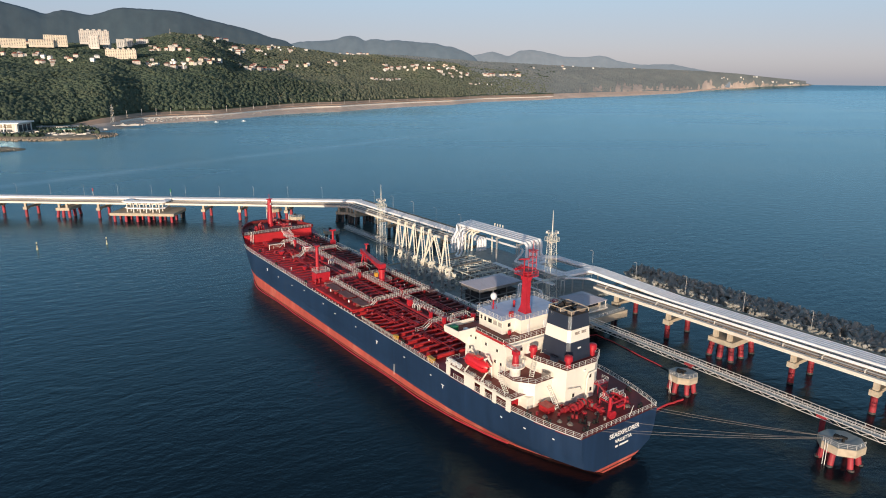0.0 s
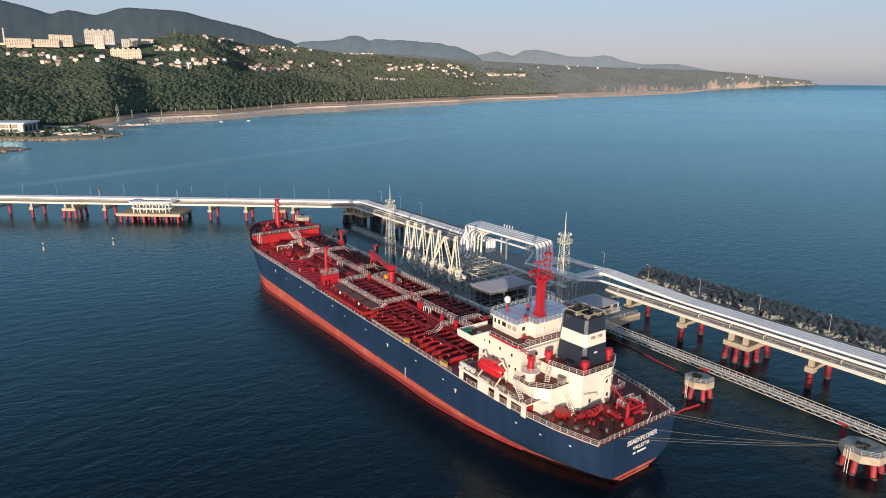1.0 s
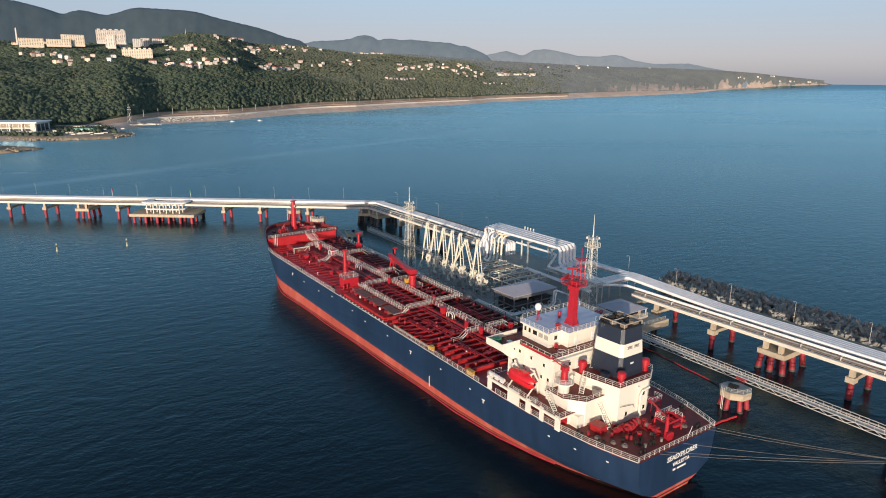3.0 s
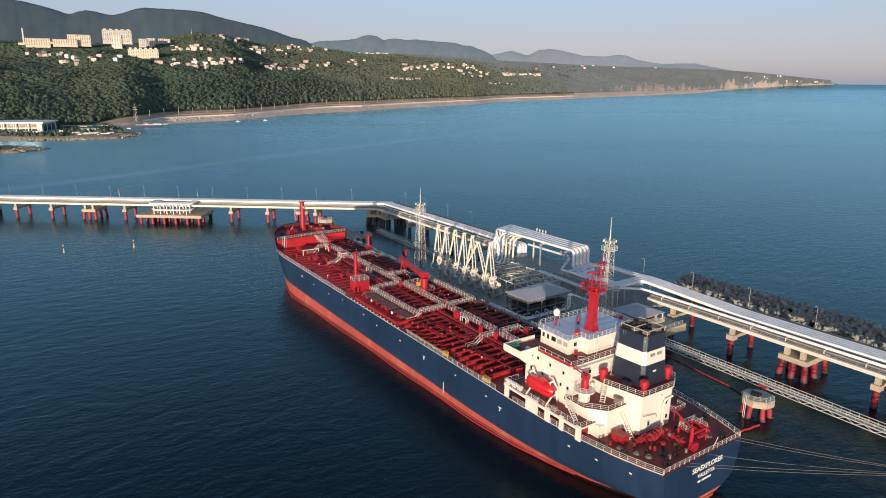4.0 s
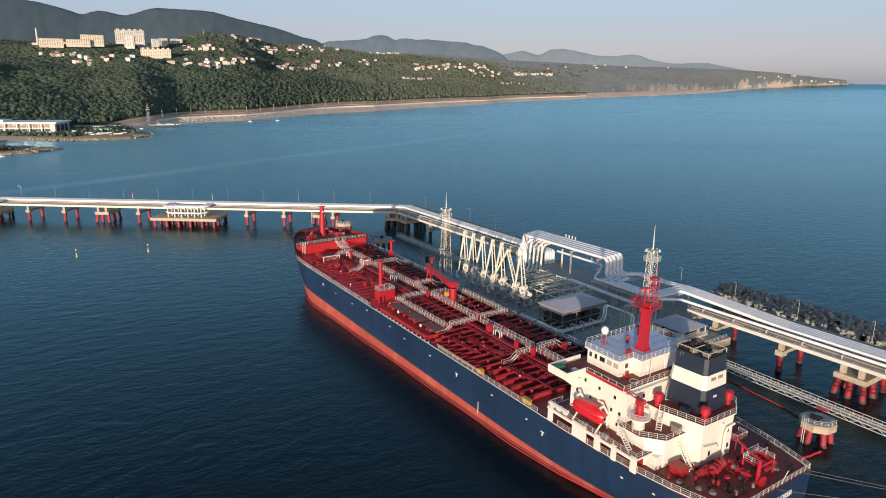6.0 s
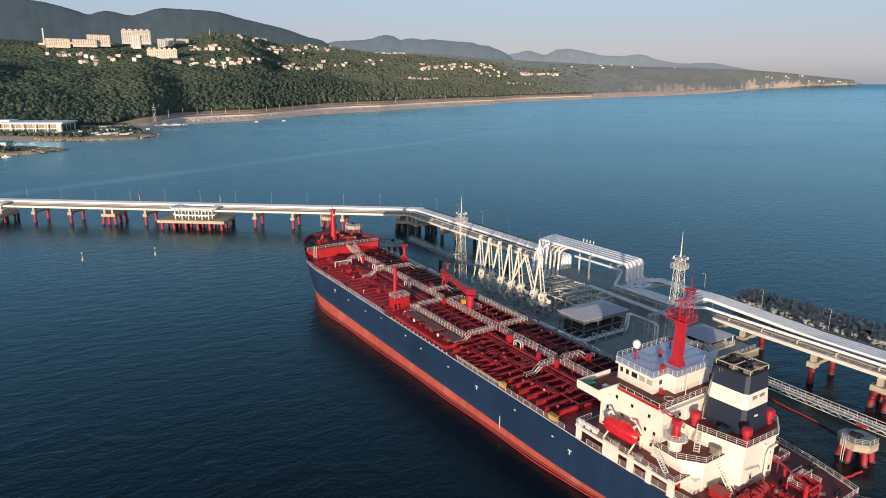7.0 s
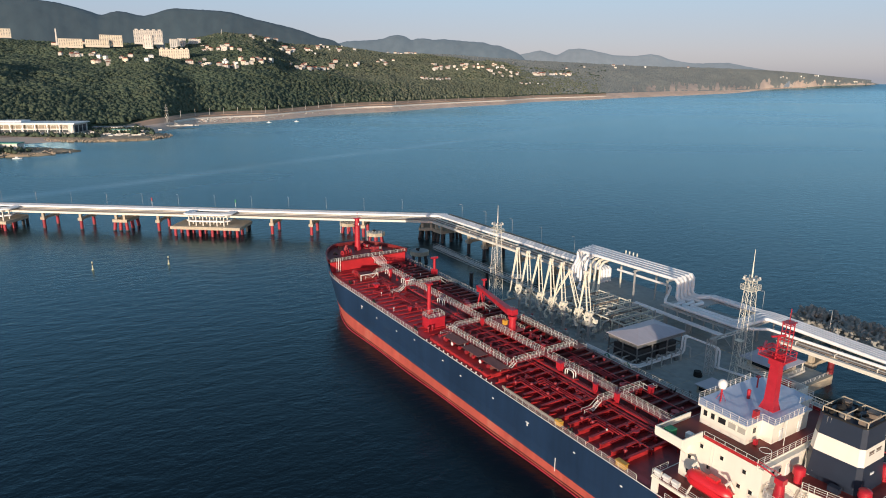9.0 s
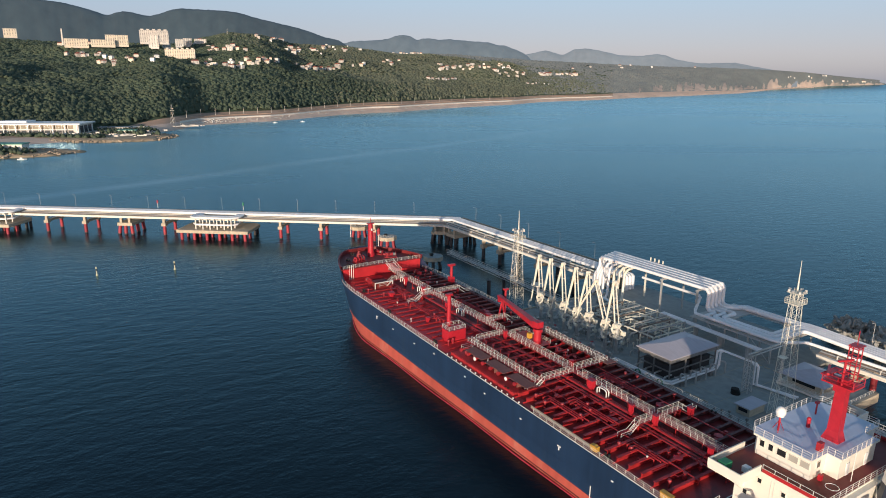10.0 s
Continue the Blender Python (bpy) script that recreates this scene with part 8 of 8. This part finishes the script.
apartment(-26.12, -25.56, 2.09, 2.76, 8, "low white apartment house on the hill")
apartment(-25.32, -24.51, 2.28, 2.74, 8, "low white apartment house on the hill")
apartment(-24.51, -24.06, 2.09, 2.30, 8, "low white apartment house on the hill")
apartment(-23.03, -22.61, 1.78, 2.25, -10, "white tower house on the wooded slope")
x, y, z = sight(-34.1, 1.85)
ob = thing("obelisk_tower", pose(x, y, z, 0, 0, 20), "slim white tower on the crest", "tower")
part("tower_shaft", Mesh().box((0, 0, 20), (4.4, 4.4, 50), taper=0.6), M_PLASTER, ob)
part("tower_cap", Mesh().box((0, 0, 46), (2.4, 2.4, 3), taper=0.3), M_PLASTER, ob)
x, y, z = sight(-22.9, 2.95)
ob = thing("relay_mast", pose(x, y, z), "thin pale relay mast on the ridge", "mast")
part("mast_shaft", Mesh().box((0, 0, 9), (0.8, 0.8, 24), taper=0.3), M_GALV, ob)


# ---- shore: spits, terminal hall, sea wall, railway poles ----
def spit(name, cx, cy, rx, ry, turn, h, material, label):
    az = np.linspace(0, 2 * math.pi, 48, endpoint=False)
    rad = np.array([1.0, 0.93, 0.84, 0.6, 0.3, 0.02])
    hh = np.array([-3.0, 0.4, 1.0, 1.05, 1.05, 1.05])
    X, Y, Z = (np.zeros((len(rad), len(az))) for _ in range(3))
    for i in range(len(rad)):
        for j, a in enumerate(az):
            k = rad[i] * (1 + 0.22 * noise.noise(Vector((math.cos(a) * 2.1 + cx, math.sin(a) * 2.1, 0))))
            X[i, j], Y[i, j] = k * rx * math.cos(a), k * ry * math.sin(a)
            Z[i, j] = hh[i] * h if i < 2 else hh[i] * h + 0.6 * noise.noise(Vector((X[i, j] * 0.05, Y[i, j] * 0.05, 1)))
    ob = new(name, grid_mesh(name, X, Y, Z, [material], wrap=True))
    ob.matrix_basis = pose(cx, cy, 0, 0, 0, turn)
    tagged(ob, label, "ground", kind="structure")


M_SPIT = mat("rocky_shore", (0.36, 0.28, 0.19), 0.95, var=0.6, scale=0.09, stain=(0.12, 0.12, 0.07), amount=0.55, bump=0.6)
spit("ground_promontory", -533, 866, 76, 66, 12, 2.6, M_SPIT, "low rocky promontory of tan rubble")
spit("ground_terminal", -672, 908, 150, 72, 12, 3.0, M_SPIT, "levelled ground by the shore hall")
spit("ground_spit", -570, 668, 106, 48, 18, 2.4, M_SPIT, "low tan spit at the harbour mouth")


def rubble(name, places, label, seed, lo, hi, material):
    """Loose angular stones heaped along a shore, in one mesh."""
    rng = random.Random(seed)
    m = Mesh()
    for cx, cy, rx, ry, turn, n, z in places:
        c, s = math.cos(radians(turn)), math.sin(radians(turn))
        for _ in range(n):
            a, k = rng.uniform(0, 6.283), rng.uniform(0.62, 1.0)
            u, v = rx * k * math.cos(a), ry * k * math.sin(a)
            r = rng.uniform(lo, hi)
            m.box((cx + u * c - v * s, cy + u * s + v * c, z * (1.25 - k) + 0.3), (r * rng.uniform(0.8, 1.6), r, r * rng.uniform(0.6, 1.1)), rng.uniform(0, 90), rng.uniform(0.5, 0.8))
    lone(name, m, material, pose(0, 0, 0), label, "rocks", kind="stuff")


M_STONE = mat("shore_stone", (0.38, 0.30, 0.22), 0.95, var=0.4, scale=0.3, island=0.8)
rubble("shore_rubble", [(-533, 866, 78, 68, 12, 560, 3.0), (-570, 668, 106, 48, 18, 420, 4.2), (-472, 868, 14, 9, 60, 60, 2.5)], "tan rubble stones along the low promontory", 12, 0.7, 2.4, M_STONE)
rng = np.random.default_rng(31)
bush = []
for cx, cy, rx, ry, n in ((-600, 668, 60, 20, 130), (-540, 668, 40, 14, 60), (-580, 928, 60, 24, 80), (-640, 945, 110, 26, 320), (-560, 935, 40, 12, 70), (-610, 838, 80, 7, 170), (-520, 890, 40, 14, 24)):
    for _ in range(n):
        bush.append((cx + rng.uniform(-rx, rx), cy + rng.uniform(-ry, ry), rng.uniform(3.0, 5.5)))
clumps("shore_bushes", bush, rng.uniform(1.4, 3.4, len(bush)), rng.uniform(0.8, 1.3, len(bush)), M_LEAF, "green bushes between the shore buildings", 33)
M_AMBER = mat("amber_glazing", (0.13, 0.095, 0.05), 0.2, var=0.6, scale=0.08, obj=0.8)
hall = thing("shore_hall", pose(-660, 878, 3.0, 0, 0, 12), "long white flat-roofed hall with glazed front on the shore", "building")
part("hall_wall", Mesh().box((0, 0, 6), (150, 46, 14)), M_PLASTER, hall)
part("hall_roof", Mesh().box((0, -1, 13.6), (156, 52, 1.4)), M_WHITE, hall)
part("roof_lantern", Mesh().box((-30, 6, 15.2), (70, 26, 2.2)), M_WHITE, hall)
for z, hh in ((9.6, 4.6), (3.6, 4.0)):
    for k in range(20):
        part("hall_window", Mesh().box((-70 + k * 7.1, -23.1, z), (6.3, 0.3, hh)), M_AMBER if z > 5 else M_GLASS, hall)
for k in range(11):
    part("hall_column", Mesh().box((-74 + k * 14.8, -26.2, 6.4), (0.9, 0.9, 13.0)), M_WHITE, hall)
part("hall_terrace", Mesh().box((0, -30, 1.2), (150, 12, 1.6)), M_CONCW, hall)
part("terrace_parapet", Mesh().box((0, -36, 2.6), (150, 0.4, 1.4)), M_PLASTER, hall)
for k in range(3):
    part("hall_side_window", Mesh().box((75.1, -14 + k * 13.2, 6.5), (0.3, 10.5, 9)), M_GLASS, hall)


def shore_clutter():
    """Sheds, low walls and parked boats on the levelled ground round the hall."""
    rng = random.Random(44)
    shed = thing("shore_shed", pose(0, 0, 0), "small pale beach shed with sheet roof", "shed", "shore sheds")
    part("shed_wall", Mesh().box((0, 0, 1.6), (9, 5, 3.2)), M_PLASTER, shed)
    part("shed_roof", Mesh().prism([(-5, -3), (5, -3), (5, 3), (-5, 3)], 3.2, 3.6, 0.05), M_SLATE, shed)
    first = True
    for _ in range(46):
        u, v = rng.uniform(-1, 1), rng.uniform(-1, 1)
        if rng.random() < 0.6:
            x, y = -545 + u * 60 + v * 12, 1015 + u * 34 + v * 10
        else:
            x, y = -560 + u * 60, 915 + v * 26 + u * 18
        m = pose(x, y, 3.2, 0, 0, rng.uniform(-10, 60)) @ Matrix.Diagonal((rng.uniform(0.5, 1.5), rng.uniform(0.6, 1.2), rng.uniform(0.6, 1.2), 1))
        if first:
            shed.matrix_basis, first = m, False
        else:
            copy_thing(shed, m)
    m = Mesh()
    for _ in range(60):
        x, y = -575 + rng.uniform(-95, 80), 862 + rng.uniform(-8, 26)
        m.box((x, y, 3.2), (rng.uniform(2, 14), rng.uniform(0.5, 1.6), rng.uniform(0.6, 1.8)), rng.uniform(0, 40))
    lone("quay_blocks", m, M_CONCW, pose(0, 0, 0), "low concrete blocks and walls on the shore ground", "blocks", kind="stuff")


shore_clutter()
for px, py, w, d, h, rm in ((-540, 696, 26, 16, 6, M_TEAL), (-590, 690, 30, 14, 5, M_TEAL), (-538, 908, 22, 9, 4, M_TEAL), (-560, 965, 30, 10, 4, M_PLASTER), (-620, 690, 22, 14, 6, M_SLATE), (-575, 940, 40, 12, 5, M_SLATE)):
    b = thing("shore_kiosk", pose(px, py, 2.6, 0, 0, 14), "low shore building with coloured sheet roof", "building", "shore buildings")
    part("kiosk_wall", Mesh().box((0, 0, h / 2), (w, d, h)), M_PLASTER, b)
    part("kiosk_roof", Mesh().box((0, 0, h + 0.4), (w + 2, d + 2, 0.8)), rm, b)


def strip_along(name, a0, a1, d0, d1, z, material, label, cat, step=0.25):
    az = np.arange(a0, a1, step)
    prof = ((d0, z - 6), (d0, z), (d1, z), (d1, z - 6))
    X, Y, Z = (np.zeros((4, len(az))) for _ in range(3))
    for j, a in enumerate(az):
        c = float(coast_at(a))
        near = shore_scale(a)
        for i, (d, h) in enumerate(prof):
            R = c + d * near
            X[i, j], Y[i, j] = R * math.sin(radians(a)), R * math.cos(radians(a))
            Z[i, j] = float(sea_level(c)) + h * near
    tagged(new(name, grid_mesh(name, X, Y, Z, [material], smooth=False)), label, cat, kind="structure")


strip_along("trim_sea_wall", -27, 8, 55, 66, 11.4, M_CONCW, "pale concrete sea wall behind the beach", "wall")
strip_along("road_railway", -27, 8, 92, 104, 14.0, M_BANK, "brown railway track bed above the beach", "railway")
pole = thing("railway_pole", pose(0, 0, 0), "pale railway catenary pole", "pole", "railway poles")
part("pole_shaft", Mesh().cyl((0, 0, -2), (0, 0, 12), 0.28, 0.2, n=6), M_CONCW, pole)
part("pole_bracket", Mesh().box((0, 2, 11.5), (0.2, 4, 0.25)), M_GALV, pole)
first = True
for a in np.arange(-26.5, 3, 1.05):
    c = float(coast_at(a))
    R = c + 96 * shore_scale(a)
    m = pose(R * math.sin(radians(a)), R * math.cos(radians(a)), 13.5 * shore_scale(a))
    if first:
        pole.matrix_basis, first = m, False
    else:
        copy_thing(pole, m)
pyl = thing("pylon", pose(*sight(-27.5, -3.6)) @ Matrix.Scale(0.85, 4), "steel lattice pylon behind the beach", "pylon")
for sx, sy in ((-1, -1), (1, -1), (1, 1), (-1, 1)):
    part("pylon_leg", Mesh().bar((sx * 3.2, sy * 3.2, 0), (sx * 0.5, sy * 0.5, 34), 0.22), M_GALV, pyl)
part("pylon_arm", Mesh().box((0, 0, 24), (8, 0.4, 0.4)).box((0, 0, 28), (6, 0.4, 0.4)).bar((-3, -3, 2), (2, 2, 10), 0.3).bar((3, -3, 2), (-2, 2, 10), 0.3).bar((-2, -2, 10), (1.5, 1.5, 19), 0.3).bar((2, -2, 10), (-1.5, 1.5, 19), 0.3), M_ARM, pyl)


def beach_clutter():
    rng = random.Random(8)
    m = Mesh()
    for _ in range(170):
        a = rng.choice((rng.gauss(-24.5, 1.0), rng.uniform(-27, -6)))
        c = float(coast_at(a))
        R = c + rng.uniform(16, 54) * shore_scale(a)
        x, y = R * math.sin(radians(a)), R * math.cos(radians(a))
        z = land_height(a, R)
        s = rng.uniform(0.7, 1.7)
        m.box((x, y, z + 0.5), (s * 1.4, s, 1.0), rng.uniform(0, 90))
    lone("beach_clutter", m, M_PLASTER, pose(0, 0, 0), "white parasols and huts scattered on the beach", "beach huts", kind="stuff")


beach_clutter()
for px, py in ((-488, 640), (-430, 1180), (-392, 1215)):
    b = thing("small_boat", pose(px, py, 0, 0, 0, 30), "small white motor boat on the water", "boat", "small boats")
    part("boat_hull", Mesh().prism([(-3.5, -1.2), (2, -1.3), (4.2, 0), (2, 1.3), (-3.5, 1.2)], -0.3, 0.9, 0.08), M_WHITE, b)
    part("boat_cabin", Mesh().box((-0.4, 0, 1.5), (2.4, 1.7, 1.2), taper=0.8), M_WHITE, b)


scatter_woods()

# ---- breakwater of concrete blocks ----
def tetrapod(rng):
    m = Mesh()
    for d in ((0, 0, 1), (0.94, 0, -0.33), (-0.47, 0.82, -0.33), (-0.47, -0.82, -0.33)):
        v = Vector(d)
        m.tube([v * 0.05, v * (1.6 + rng.uniform(-0.1, 0.2))], 0.55, 5, 0.32)
    return m


def build_breakwater():
    rng = random.Random(3)
    bw = thing("breakwater", BERTH, "breakwater of dark stacked concrete tetrapods beyond the trestle", "breakwater")
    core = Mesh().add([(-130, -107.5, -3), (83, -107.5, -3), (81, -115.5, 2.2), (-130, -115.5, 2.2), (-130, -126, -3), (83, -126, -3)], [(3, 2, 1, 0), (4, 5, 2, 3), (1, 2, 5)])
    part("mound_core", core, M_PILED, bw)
    kinds = [tetrapod(rng) for _ in range(5)]
    datas = [k.data("tetrapod", M_ROCK) for k in kinds]
    rest = Mesh()
    n = 0
    for _ in range(1700):
        s = rng.uniform(-126, 86)
        v = rng.uniform(-1, 1)
        if s > 80 and abs(v) > 0.75:
            continue
        y = -115.5 + v * 10.0
        z = 3.4 * (1 - abs(v) ** 1.6) + rng.uniform(-0.4, 0.6)
        q = Euler([rng.uniform(0, 6.28) for _ in range(3)])
        sc = rng.uniform(1.15, 1.7)
        if s > -60 and n < 300 and v > -0.6 and rng.random() < 0.45:
            o = new("tetrapod", datas[n % 5])
            o.parent, o.location, o.rotation_euler, o.scale = bw, (s, y, z), q, (sc, sc, sc)
            n += 1
        else:
            k = kinds[rng.randrange(5)]
            m = Matrix.LocRotScale((s, y, z), q, (sc, sc, sc))
            rest.add([m @ Vector(p) for p in k.v], k.f)
    part("tetrapods_beyond", rest, M_ROCKS, bw, "heap of dark concrete tetrapods", kind="stuff")


build_breakwater()
